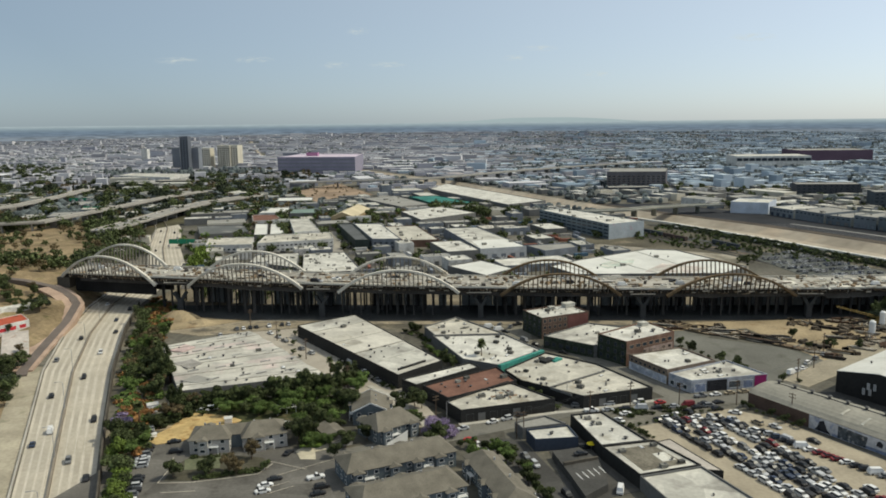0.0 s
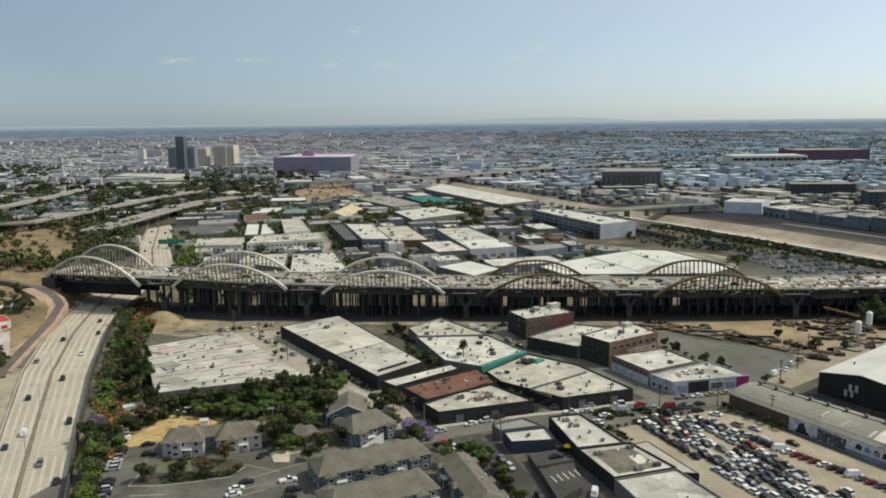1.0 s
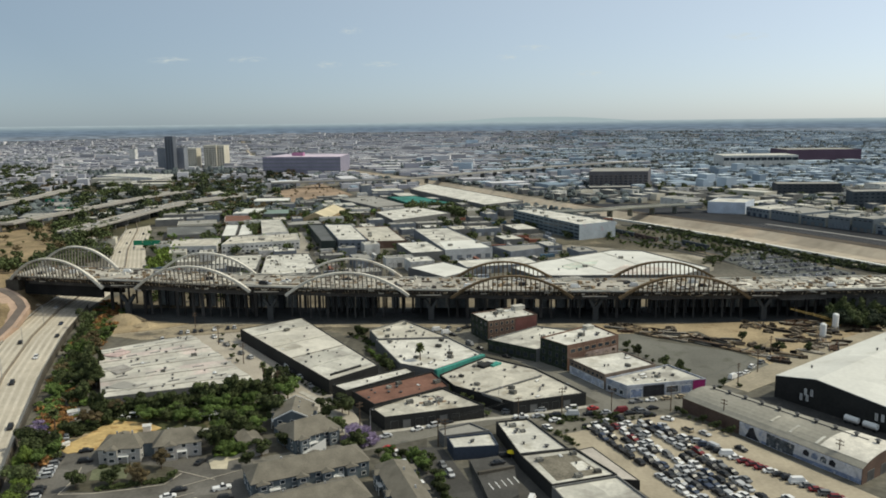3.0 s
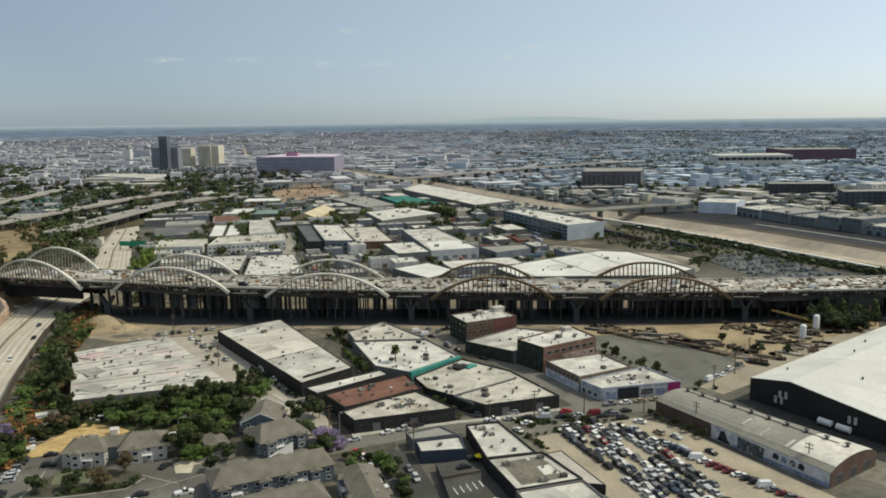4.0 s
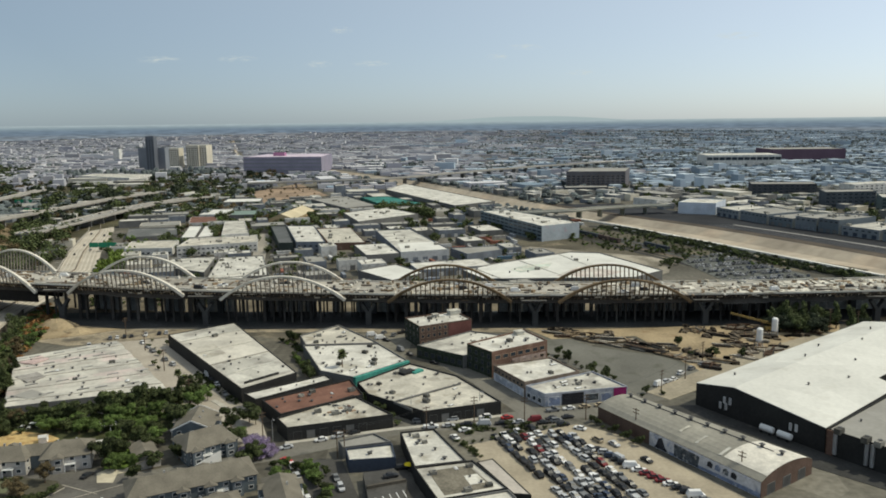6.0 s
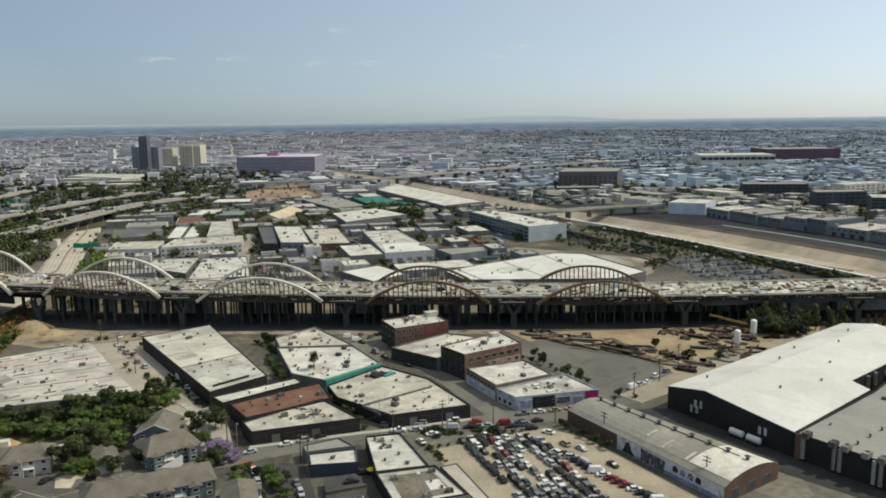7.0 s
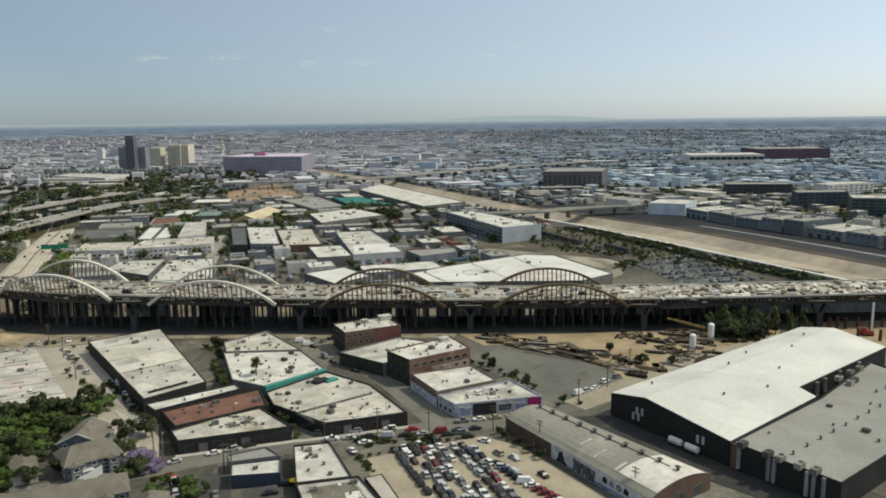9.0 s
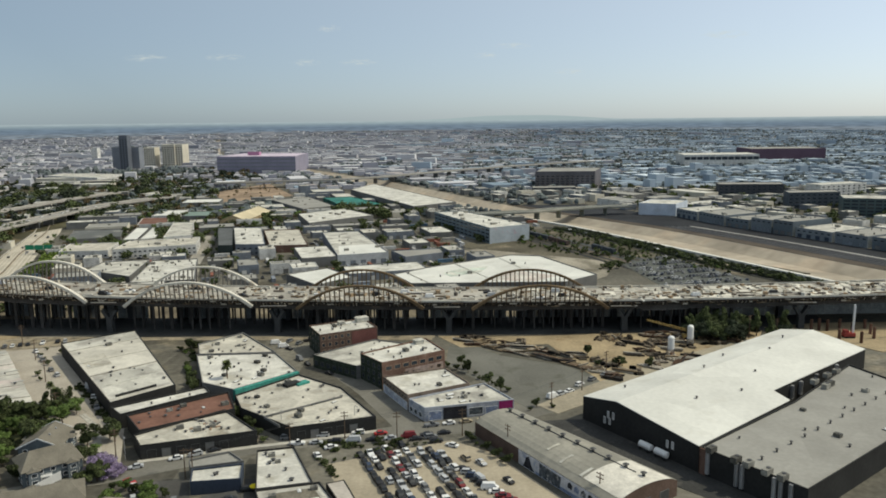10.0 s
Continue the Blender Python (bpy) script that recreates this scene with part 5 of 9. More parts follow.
for key2, at_, size_ in (("brick_block", (53.5, 402.0), (6.0, 4.0, 2.2)), ("brick_block", (44.0, 396.5), (3.0, 2.4, 1.5)), ("corner_brick_block", (84.0, 361.5), (4.0, 3.2, 1.7))):
    base, o2, top = BUILT[key2][0], BUILT[key2][0].matrix_basis.translation, BUILT[key2][2]
    r = Shape()
    r.box(at_[0] - o2.x, at_[1] - o2.y, top - 0.05, *size_, 28)
    r.box(at_[0] - o2.x, at_[1] - o2.y, top - 0.05 + size_[2], size_[0] + 0.4, size_[1] + 0.4, 0.2, 28)
    part("roof_hut", r, ROOF_PALE, base, "small pale roof hut")
window_rows(key, facing(key, -0.8, -0.6), 3, 4, 1.3, 3.3, 1.7, 1.9, DARK_METAL)
key = "low_brick_store"
root, pts, _ = BUILT[key]
e = facing(key, -0.88, -0.47)
p, q = pts[e], pts[(e + 1) % 4]
PALE_MURAL = mat("pale_blue_mural", (0.42, 0.45, 0.52), 0.8, 0.3, 0.3, 1.0, stain=(0.62, 0.62, 0.62), stain_at=0.5)
opening("mural_panel", root, p, q, 12.1, 0.1, 23.4, 3.3, WHITE_PAINT, PALE_MURAL, label="pale blue and white mural along the wall foot")
for i in range(8):
    opening("window", root, p, q, 2.0 + 2.9 * i, 3.9, 1.9, 1.5, BRICK_TRIM, GLASS)
window_rows("low_annex", facing("low_annex", -0.75, -0.65), 1, 7, 1.4, 3, 2.4, 2.2, DARK_METAL)
key = "white_corner_store"
root, pts, _ = BUILT[key]
e = facing(key, 0.24, -0.97)
p, q = pts[e], pts[(e + 1) % len(pts)]
MURALS = [mat("mural_black", (0.03, 0.03, 0.035), 0.7, 0.3, 0.4, 1.5), mat("mural_blue", (0.2, 0.24, 0.34), 0.7, 0.3, 0.4, 1.5, stain=(0.5, 0.5, 0.5)), mat("mural_dark", (0.08, 0.09, 0.1), 0.7, 0.5, 0.5, 1.5, stain=(0.4, 0.38, 0.36))]
opening("garage_door", root, p, q, 4.0, 0.2, 5.0, 3.6, WHITE_PAINT, MURALS[1])
opening("mural_panel", root, p, q, 11.5, 0.1, 9.0, 4.6, DARK_METAL, MURALS[0], label="large black painted panel")
opening("mural_panel", root, p, q, 19.5, 0.8, 5.5, 3.0, WHITE_PAINT, MURALS[2])
opening("garage_door", root, p, q, 25.5, 0.2, 4.6, 3.4, WHITE_PAINT, MURALS[1])
opening("mural_panel", root, p, q, 31.2, 0.1, 5.4, 5.0, MAGENTA, MAGENTA, label="magenta painted corner panel")
e = facing(key, -0.8, -0.6)
for i in range(3):
    opening("window", root, pts[e], pts[(e + 1) % len(pts)], 2.0 + 3.3 * i, 0.8, 2.2, 2.0, WHITE_PAINT, GLASS)
for key, n in (("corner_store", 6), ("stepped_store", 5)):
    root, pts, _ = BUILT[key]
    e = facing(key, 0.35, -0.93)
    for i in range(n):
        opening("roller_door", root, pts[e], pts[(e + 1) % len(pts)], 3.5 + i * 4.6, 0.1, 3.0, 3.2, DARK_METAL, GREY_WALL if i % 3 == 1 else BLACK_WALL)
window_rows("windowed_house", facing("windowed_house", 0.4, -0.9), 2, 5, 1.0, 3.6, 2.4, 1.8, WHITE_PAINT)
window_rows("windowed_house", facing("windowed_house", 0.95, 0.3), 2, 16, 1.0, 3.6, 2.4, 1.8, WHITE_PAINT)
window_rows("office_wing", facing("office_wing", 0.1, -1), 1, 9, 1.4, 3.5, 2.6, 1.8, WHITE_PAINT)
for n, (y0, y1, h, tone) in enumerate(RIVERSIDE):
    key = f"riverside_warehouse{n}"
    window_rows(key, facing(key, -0.9, -0.42), 1, max(3, int((y0 - y1) / 8)), 0.2, 4, 4.6, 3.6, DARK_METAL, (GREY_WALL, BLUEGREY_WALL, BLUE_WALL)[tone], "roller_door")
    window_rows(key, facing(key, -0.9, -0.42), 1, max(4, int((y0 - y1) / 5)), h - 2.8, 4, 3.2, 1.3, GREY_WALL)
# end wall painted paler than the flank because it catches the sun
repaint("long_office", 0.5, -0.85, mat("sunlit_grey_wall", (0.36, 0.4, 0.43), 0.7, 0.12, 0.1, 0.8, stain=(0.4, 0.3, 0.33), stain_at=0.6))
repaint("white_front_block", 0.3, -0.95, mat("grey_white_wall", (0.45, 0.46, 0.46), 0.85, 0.15, 0.1, 0.8))
window_rows("white_apartments", facing("white_apartments", 0.3, -0.95), 5, 9, 2.0, 3.6, 4.2, 1.9, WHITE_PAINT)
window_rows("dark_loft", facing("dark_loft", 0, -1), 4, 12, 2.0, 4.2, 4.6, 2.2, GREY_WALL)
window_rows("slate_loft", facing("slate_loft", 0, -1), 4, 9, 2.0, 4.4, 4.6, 2.2, GREY_WALL)
window_rows("teal_glass_office", facing("teal_glass_office", -0.3, -1), 5, 8, 1.5, 3.7, 6.4, 2.2, DARK_METAL)
window_rows("white_office", facing("white_office", 0.36, -0.93), 2, 17, 1.2, 3.5, 2.2, 1.6, WHITE_PAINT)
window_rows("white_office", facing("white_office", 0.95, 0.3), 2, 7, 1.2, 3.5, 2.4, 1.6, WHITE_PAINT)
window_rows("long_office", facing("long_office", -0.92, -0.4), 4, 14, 1.2, 3.3, 7.6, 1.7, BLUEGREY_WALL)
window_rows("grey_block", facing("grey_block", 0, -1), 2, 5, 1.5, 3.6, 2.2, 1.4, GREY_WALL)
window_rows("white_front_block", facing("white_front_block", 0.3, -0.95), 1, 5, 0.3, 3.6, 4.2, 3.4, GREY_WALL, BLUEGREY_WALL, "roller_door")
for e, n in ((0, 3), (2, 3), (4, 3)):
    window_rows("cream_hospital", e, 9, n, 6, 5.2, 3.2, 2.6, CREAM)
window_rows("hospital_wing", facing("hospital_wing", 0, -1), 8, 5, 6, 5.2, 3.0, 2.6, CREAM)
window_rows("department_store", facing("department_store", -0.2, -1), 4, 14, 5, 8, 12.3, 3.0, PURPLE_GREY, SLATE)
window_rows("brick_factory", facing("brick_factory", 0, -1), 5, 12, 2.5, 4, 5.0, 2.4, BRICK_TRIM)
window_rows("long_white_terminal", facing("long_white_terminal", 0, -1), 1, 12, 15, 5, 12.6, 7, DARK_METAL)
window_rows("dark_tower", facing("dark_tower", 0, -1), 14, 3, 6, 5, 3.4, 2.6, GREY_WALL)

# painted side of the vaulted warehouse
S2, P2 = tuple(S), tuple(P)
length = (S - P).length
d = (S - P) / length
out_ = Vector((d.y, -d.x))
if out_.dot(Vector((-1, -1))) < 0:
    out_ = -out_


def painted(pts, proud, material, label):
    """A painted shape on the wall from corner P: points of (metres along, height)."""
    s = Shape()
    a = [(*(P + d * u + out_ * proud), z) for u, z in pts]
    b = [(*(P + d * u - out_ * 0.02), z) for u, z in pts]
    s.face(a)
    s.face(list(reversed(b)))
    for k in range(len(pts)):
        n = (k + 1) % len(pts)
        s.face([a[k], b[k], b[n], a[n]])
    part("mural", s, material, vault, label)


L0, L1 = length * 0.37, length - 0.2
painted([(L0, 0.0), (L1, 0.0), (L1, 4.85), (L0, 4.85)], 0.06, mat("mural_ground", (0.5, 0.5, 0.52), 0.8, 0.15, 0.3, 1.2, stain=(0.3, 0.33, 0.42), stain_at=0.55), "pale painted wall with a mural")
painted([(L0 + 2.5, 0.2), (L0 + 8.5, 0.2), (L0 + 7, 1.6), (L0 + 5.6, 4.4), (L0 + 4, 3.6), (L0 + 3.4, 1.8)], 0.1, MURALS[0], "black painted figure shape")
painted([(L0 + 11, 0.2), (L0 + 21, 0.2), (L0 + 21.5, 4.0), (L0 + 11, 4.4)], 0.1, MURALS[2], "dark mottled painted field")
for k, u in enumerate((24.5, 27.5, 30.5, 33.5)):
    if L0 + u + 2.4 < L1:
        painted([(L0 + u, 2.2), (L0 + u + 2.0, 2.0), (L0 + u + 2.3, 3.4), (L0 + u + 1.2, 4.2), (L0 + u + 0.2, 3.6)], 0.1, MURALS[k % 3], "dark painted letter shape")
painted([(L0 + 9, 0.1), (L1, 0.1), (L1, 1.5), (L0 + 26, 1.2), (L0 + 16, 1.0), (L0 + 9, 0.9)], 0.09, MURALS[1], "blue painted band")
for i in range(3):
    opening("roller_door", vault, S2, tuple(R), 5 + 8 * i, 0.1, 4.0, 3.4, GREY_WALL, DARK_METAL)
ROOF_SHINE = mat("pale_roof_patch", (0.6, 0.57, 0.5), 0.75, 0.15, 0.3, 1.5)
s = Shape()
for (u, z), (v, y) in zip(bow[1:9], bow[2:10]):
    s.face([(*P.lerp(Q, u).lerp(S.lerp(R, u), 0.78), z + 0.16), (*S.lerp(R, u), z + 0.16), (*S.lerp(R, v), y + 0.16), (*P.lerp(Q, v).lerp(S.lerp(R, v), 0.78), y + 0.16)])
part("roof_patch", s, ROOF_SHINE, vault, "pale repaired roof patch")

# ladders and pipes on the black walls
for u, z in ((13, 4.6), (15.5, 4.8), (11.3, 2.2), (13.8, 2.4), (40, 3.6), (42.2, 3.8)):
    opening("wall_louvre", white_warehouse, tuple(A), tuple(D), u, z, 1.0, 2.6, WHITE_PAINT, METAL)
shell_edge = BUILT["grey_roof_warehouse"]
for u in (3, 13, 14.8, 25, 27, 30):
    pq = (176.6, 255.9), (197.3, 228.0)
    opening("wall_duct", shell_edge[0], *pq, u, 1.0, 1.0, 7.4, METAL, METAL, proud=0.8)
for u in (14, 21, 34, 52):
    opening("wall_duct", white_warehouse, tuple(NOTCH), tuple(C), u, 3.0, 1.4, 5.2, METAL, METAL, proud=1.0)
opening("brick_bay", shell_edge[0], (176.6, 255.9), (197.3, 228.0), 1.2, 0, 2.2, 8.6, BRICK, BRICK, proud=0.5)

# teal wall of the wide workshop
w = Shape()
w.beam((12.8, 318.2, 3.2), (33.6, 340.6, 3.2), 1.8, 4.2)
solo("teal_fence", w, TEAL, "teal sheet wall beside a workshop", "wall", at=(0.5, -0.4, 0))


# ---- plants ----
def crown_mesh(name, seed, blobs, count, size, material):
    g = random.Random(seed)
    s = Shape()
    for i in range(count):
        bx, by, bz, r, rz = blobs[g.randrange(len(blobs))]
        d = Vector((g.gauss(0, 1), g.gauss(0, 1), g.gauss(0, 1))).normalized() * (g.random() ** 0.35)
        c = Vector((bx + d.x * r, by + d.y * r, bz + d.z * rz))
        n = (d + Vector((g.uniform(-0.7, 0.7), g.uniform(-0.7, 0.7), g.uniform(-0.2, 0.9)))).normalized()
        a = n.orthogonal().normalized()
        a.rotate(Matrix.Rotation(g.uniform(0, 6.28), 3, n))
        b = n.cross(a)
        k = size * g.uniform(0.6, 1.3)
        s.face([c + a * k, c + b * k * 0.7 + n * k * 0.2, c - a * k, c - b * k * 0.7 - n * k * 0.15])
    return s.mesh(name, material)


def trunk_mesh(seed, h, r, limbs):
    g = random.Random(seed)
    s = Shape()
    s.tube([(0, 0, -0.2), (g.uniform(-0.15, 0.15), 0, h * 0.5), (g.uniform(-0.3, 0.3), g.uniform(-0.3, 0.3), h)], [r, r * 0.75, r * 0.5], 6)
    for x, y, z, *_ in limbs:
        s.tube([(0, 0, h * 0.75), (x * 0.5, y * 0.5, (h + z) * 0.5), (x, y, z)], [r * 0.45, r * 0.3, r * 0.12], 5)
    return s.mesh("tree", BARK)


PLANTS = {}


def plant_kind(key, label, category, seed, h, spread, n, count, size, material, low=0.4):
    g = random.Random(seed)
    blobs = [(0, 0, h * 0.56, spread * 0.62, h * 0.32)] * 2
    for i in range(n):
        t = 2 * math.pi * i / n + g.uniform(-0.4, 0.4)
        r = spread * g.uniform(0.35, 0.95)
        blobs.append((r * math.cos(t), r * math.sin(t), h * g.uniform(0.28, 0.9), spread * g.uniform(0.28, 0.6), h * g.uniform(0.1, 0.24)))
    PLANTS[key] = (trunk_mesh(seed, h * low, 0.025 * h + 0.05, blobs[3:8]), crown_mesh("crown", seed, blobs, int(count * 4.2), size * 0.46, material), label, category, crown_mesh("far_crown", seed, [(b[0], b[1], b[2] * 0.85, b[3], b[4] * 1.3) for b in blobs], int(count * 0.4), size * 1.15, material))


plant_kind("oak_a", "dark green broadleaf tree with dense crown", "tree", 1, 9, 4.2, 8, 620, 0.75, LEAF)
plant_kind("oak_b", "dark green broadleaf tree with uneven crown", "tree", 2, 11, 4.6, 9, 700, 0.8, LEAF)
plant_kind("oak_c", "small round dark green street tree", "tree", 3, 6, 2.6, 6, 420, 0.55, LEAF, 0.35)
plant_kind("light_a", "bright green leafy garden tree", "tree", 4, 7, 3.2, 7, 520, 0.6, LEAF_LIGHT, 0.35)
plant_kind("fresh", "fresh green spreading tree", "tree", 12, 9, 4.6, 8, 620, 0.7, LEAF_FRESH, 0.3)
plant_kind("light_b", "low bright green garden bush", "bush", 5, 3, 2.2, 6, 330, 0.45, LEAF_LIGHT, 0.15)
plant_kind("dry_a", "brownish sparse dry tree", "tree", 6, 8, 3.4, 7, 360, 0.65, LEAF_DRY)
plant_kind("dark", "very dark broad crowned tree", "tree", 14, 8, 5.0, 8, 560, 0.9, LEAF_DARK, 0.3)
plant_kind("rust", "rusty orange dry bush", "bush", 13, 2.8, 2.2, 6, 330, 0.45, LEAF_RUST, 0.12)
plant_kind("bush_a", "low dark green bush", "bush", 7, 2.6, 2.0, 6, 300, 0.42, LEAF, 0.12)
plant_kind("slim", "tall slim dark green tree", "tree", 8, 13, 2.2, 7, 520, 0.7, LEAF, 0.25)
plant_kind("jacaranda", "jacaranda tree in full purple blossom", "tree", 9, 5.6, 5.2, 11, 900, 0.55, LEAF_PURPLE, 0.35)


def palm_kind():
    s = Shape()
    s.tube([(0, 0, -0.2), (0.15, 0, 4), (0.1, 0.1, 8.4)], [0.3, 0.24, 0.2], 7)
    t = s.mesh("palm_tree", BARK)
    g = random.Random(11)
    c = Shape()
    for i in range(110):
        a, lift = g.uniform(0, 6.28), g.uniform(-0.9, 1.9)
        d = Vector((math.cos(a), math.sin(a), 0))
        side = Vector((-d.y, d.x, 0))
        pts = [Vector((0, 0, 8.4)) + d * ((2.3 - 0.5 * abs(lift)) * u) + Vector((0, 0, lift * 1.3 * u - 0.6 * u * u)) for u in (0, 0.35, 0.7, 1)]
        for k, (p, q) in enumerate(zip(pts, pts[1:])):
            w0, w1 = (0.12, 0.42, 0.36, 0.06)[k], (0.12, 0.42, 0.36, 0.06)[k + 1]
            c.face([p - side * w0, p + side * w0, q + side * w1, q - side * w1])
    PLANTS["palm"] = (t, c.mesh("crown", LEAF_PALM), "tall fan palm with a shaggy crown", "palm", c.mesh("far_crown", LEAF))


palm_kind()
BULK = {"trees": [], "cars": [], "roofs": []}


def joined(name, items, label, category):
    """Many copies of meshes, given with their poses, as one object of kind stuff."""
    mats, verts, faces, index, base = [], [], [], [], 0
    cache = {}
    for me, m in items:
        if me.name not in cache:
            cache[me.name] = (np.array([v.co for v in me.vertices]), [tuple(p.vertices) for p in me.polygons], [p.material_index for p in me.polygons])
        co, fs, mi = cache[me.name]
        slot = []
        for mt in me.materials:
            if mt not in mats:
                mats.append(mt)
            slot.append(mats.index(mt))
        a = np.array(m)
        verts.append(co @ a[:3, :3].T + a[:3, 3])
        faces += [tuple(i + base for i in f) for f in fs]
        index += [slot[i] for i in mi]
        base += len(co)
    me = bpy.data.meshes.new(name)
    me.from_pydata(np.concatenate(verts).tolist(), [], faces)
    for mt in mats:
        me.materials.append(mt)
    me.polygons.foreach_set("material_index", index)
    me.update()
    return tagged(new(name, me), label, category, kind="stuff")




def plant(key, x, y, k=1.0, z=None):
    t, c, label, category, lite = PLANTS[key]
    if y > 398:
        m = pose(x, y, land(x, y), 0, 0, rng.uniform(0, 360)) @ Matrix.Diagonal((k, k, k * rng.uniform(0.85, 1.15), 1))
        BULK["trees"] += [(lite, m)] if y > 462 else [(t, m), (c, m)]
        return
    name = {"bush": "bush", "palm": "palm_tree"}.get(category, "tree")
    ob = new(name, t)
    tagged(ob, label, category)
    crown = new("crown", c)
    crown.parent = ob
    m = pose(x, y, land(x, y) if z is None else z, 0, 0, rng.uniform(0, 360)) @ Matrix.Diagonal((k, k, k * rng.uniform(0.85, 1.15), 1))
    ob.matrix_basis = m
    return ob


# map of what is taken, in cells of 3 m
CELL, MX0, MY0 = 3.0, -1300.0, 130.0
GRID = np.zeros((900, 900), bool)


def mark(pts, grow=0.0):
    xs_, ys_ = [p[0] for p in pts], [p[1] for p in pts]
    for i in range(int((min(xs_) - grow - MX0) // CELL), int((max(xs_) + grow - MX0) // CELL) + 1):
        for j in range(int((min(ys_) - grow - MY0) // CELL), int((max(ys_) + grow - MY0) // CELL) + 1):
            if 0 <= i < 900 and 0 <= j < 900:
                x, y = MX0 + (i + 0.5) * CELL, MY0 + (j + 0.5) * CELL
                if inside(pts, x, y) or (grow and any(inside(pts, x + a, y + b) for a, b in ((grow, 0), (-grow, 0), (0, grow), (0, -grow)))):
                    GRID[i, j] = True


def taken(x, y):
    i, j = int((x - MX0) // CELL), int((y - MY0) // CELL)
    return not (0 <= i < 900 and 0 <= j < 900) or GRID[i, j]


for pts in TAKEN:
    mark(list(pts))
mark([(-400, 410), (560, 410), (560, 462), (-400, 500)])
for y0 in range(400, 1700, 40):
    mark([(near_bank(y0) - 4, y0), (far_bank(y0) + 4, y0), (far_bank(y0 + 40) + 4, y0 + 40), (near_bank(y0 + 40) - 4, y0 + 40)])


def grove(poly, n, kinds, lo=0.8, hi=1.25, free=True):
    xs_, ys_ = [p[0] for p in poly], [p[1] for p in poly]
    made = 0
    for _ in range(n * 6):
        x, y = rng.uniform(min(xs_), max(xs_)), rng.uniform(min(ys_), max(ys_))
        if not inside(poly, x, y) or (free and taken(x, y)):
            continue
        plant(rng.choice(kinds), x, y, rng.uniform(lo, hi))
        made += 1
        if made >= n:
            break


RAIL_YARD = [(196, 462), (200, 600), (110, 690), (160, 810), (206, 812), (370, 545), (430, 462)]
mark(RAIL_YARD)
mark([(-256, 372), (-240, 400), (-220, 384), (-203, 330), (-226, 330)])
OPEN_HILL = [(-480, 690), (-470, 810), (-400, 790), (-345, 680), (-300, 560), (-410, 575)]
mark(OPEN_HILL)
mark([(-460, 478), (-262, 478), (-268, 520), (-300, 575), (-460, 575)])
grove([(-460, 490), (-275, 490), (-300, 570), (-460, 570)], 120, ["oak_a", "oak_b", "oak_b", "dry_a", "oak_a"], 0.8, 1.35, False)
grove([(-262, 470), (-300, 478), (-420, 470), (-420, 445), (-300, 430), (-262, 440)], 30, ["oak_a", "oak_b", "dry_a", "bush_a"], 0.7, 1.1, False)
for x, y, key, k in ((-259, 413, "oak_a", 0.8), (-255, 409, "bush_a", 1.3), (-262, 418, "dry_a", 0.9), (-251, 407, "bush_a", 1.0), (-257, 421, "oak_c", 1.1), (-266, 424, "oak_b", 0.8), (-250, 413, "bush_a", 1.2)):
    plant(key, x, y, k)
grove(OPEN_HILL, 90, ["bush_a", "oak_c", "dry_a", "oak_a"], 0.7, 1.1, False)
def undergrowth(poly, n, kinds, label, lo=0.5, hi=1.0):
    """Low growth that nobody could count, as one object."""
    g = random.Random(n)
    xs_, ys_ = [p[0] for p in poly], [p[1] for p in poly]
    items = []
    while len(items) < n:
        x, y = g.uniform(min(xs_), max(xs_)), g.uniform(min(ys_), max(ys_))
        if inside(poly, x, y):
            k = g.uniform(lo, hi)
            items.append((PLANTS[g.choice(kinds)][4], pose(x, y, land(x, y) - 0.2, 0, 0, g.uniform(0, 360)) @ Matrix.Diagonal((k, k, k * 0.8, 1))))
    joined("undergrowth", items, label, "undergrowth")


BELT = [(-96, 190), (-127, 257), (-152, 316), (-175, 382), (-194, 446), (-198, 470), (-172, 440), (-150, 352), (-122, 288), (-117, 256), (-109, 246), (-107, 226), (-99, 200)]
undergrowth(BELT, 380, ["bush_a", "light_b", "light_b", "rust"], "dense mixed undergrowth beside the freeway", 0.7, 1.3)
grove([(-95, 190), (-124, 252), (-117, 252), (-111, 246), (-108, 226), (-99, 196)], 30, ["oak_a", "light_a", "oak_c", "light_a", "oak_b", "fresh"], 0.6, 0.9, False)
grove([(-136, 292), (-152, 318), (-172, 376), (-190, 440), (-190, 462), (-172, 438), (-150, 356), (-124, 296), (-118, 284), (-128, 282)], 54, ["oak_a", "oak_b", "dry_a", "oak_c", "light_a", "oak_c", "light_a", "dry_a"], 0.6, 1.0)
grove([(-152, 352), (-126, 296), (-120, 296), (-140, 340)], 9, ["palm", "slim", "palm"], 0.9, 1.25, False)
for x, y, _ in run([(-116, 283.5), (-112, 284.5), (-91, 286.5), (-72, 294), (-54, 303), (-47, 312)], 1.5):
    plant(rng.choice(["oak_c", "oak_c", "oak_a", "slim"]), x + rng.uniform(-1, 1), y + rng.uniform(-2.6, -0.4), rng.uniform(0.75, 1.05) * (0.72 if x < -90 else 1.0))
    plant(rng.choice(["bush_a", "oak_c"]), x + rng.uniform(-1, 1), y - 2.2 + rng.uniform(-1.5, 0.5), rng.uniform(0.6, 1.0))
for x, y, _ in run([(-110, 272), (-40, 291)], 5):
    plant(rng.choice(["light_a", "light_b", "light_b", "oak_c", "bush_a"]), x, y + rng.uniform(-3, 2), rng.uniform(0.7, 1.0))
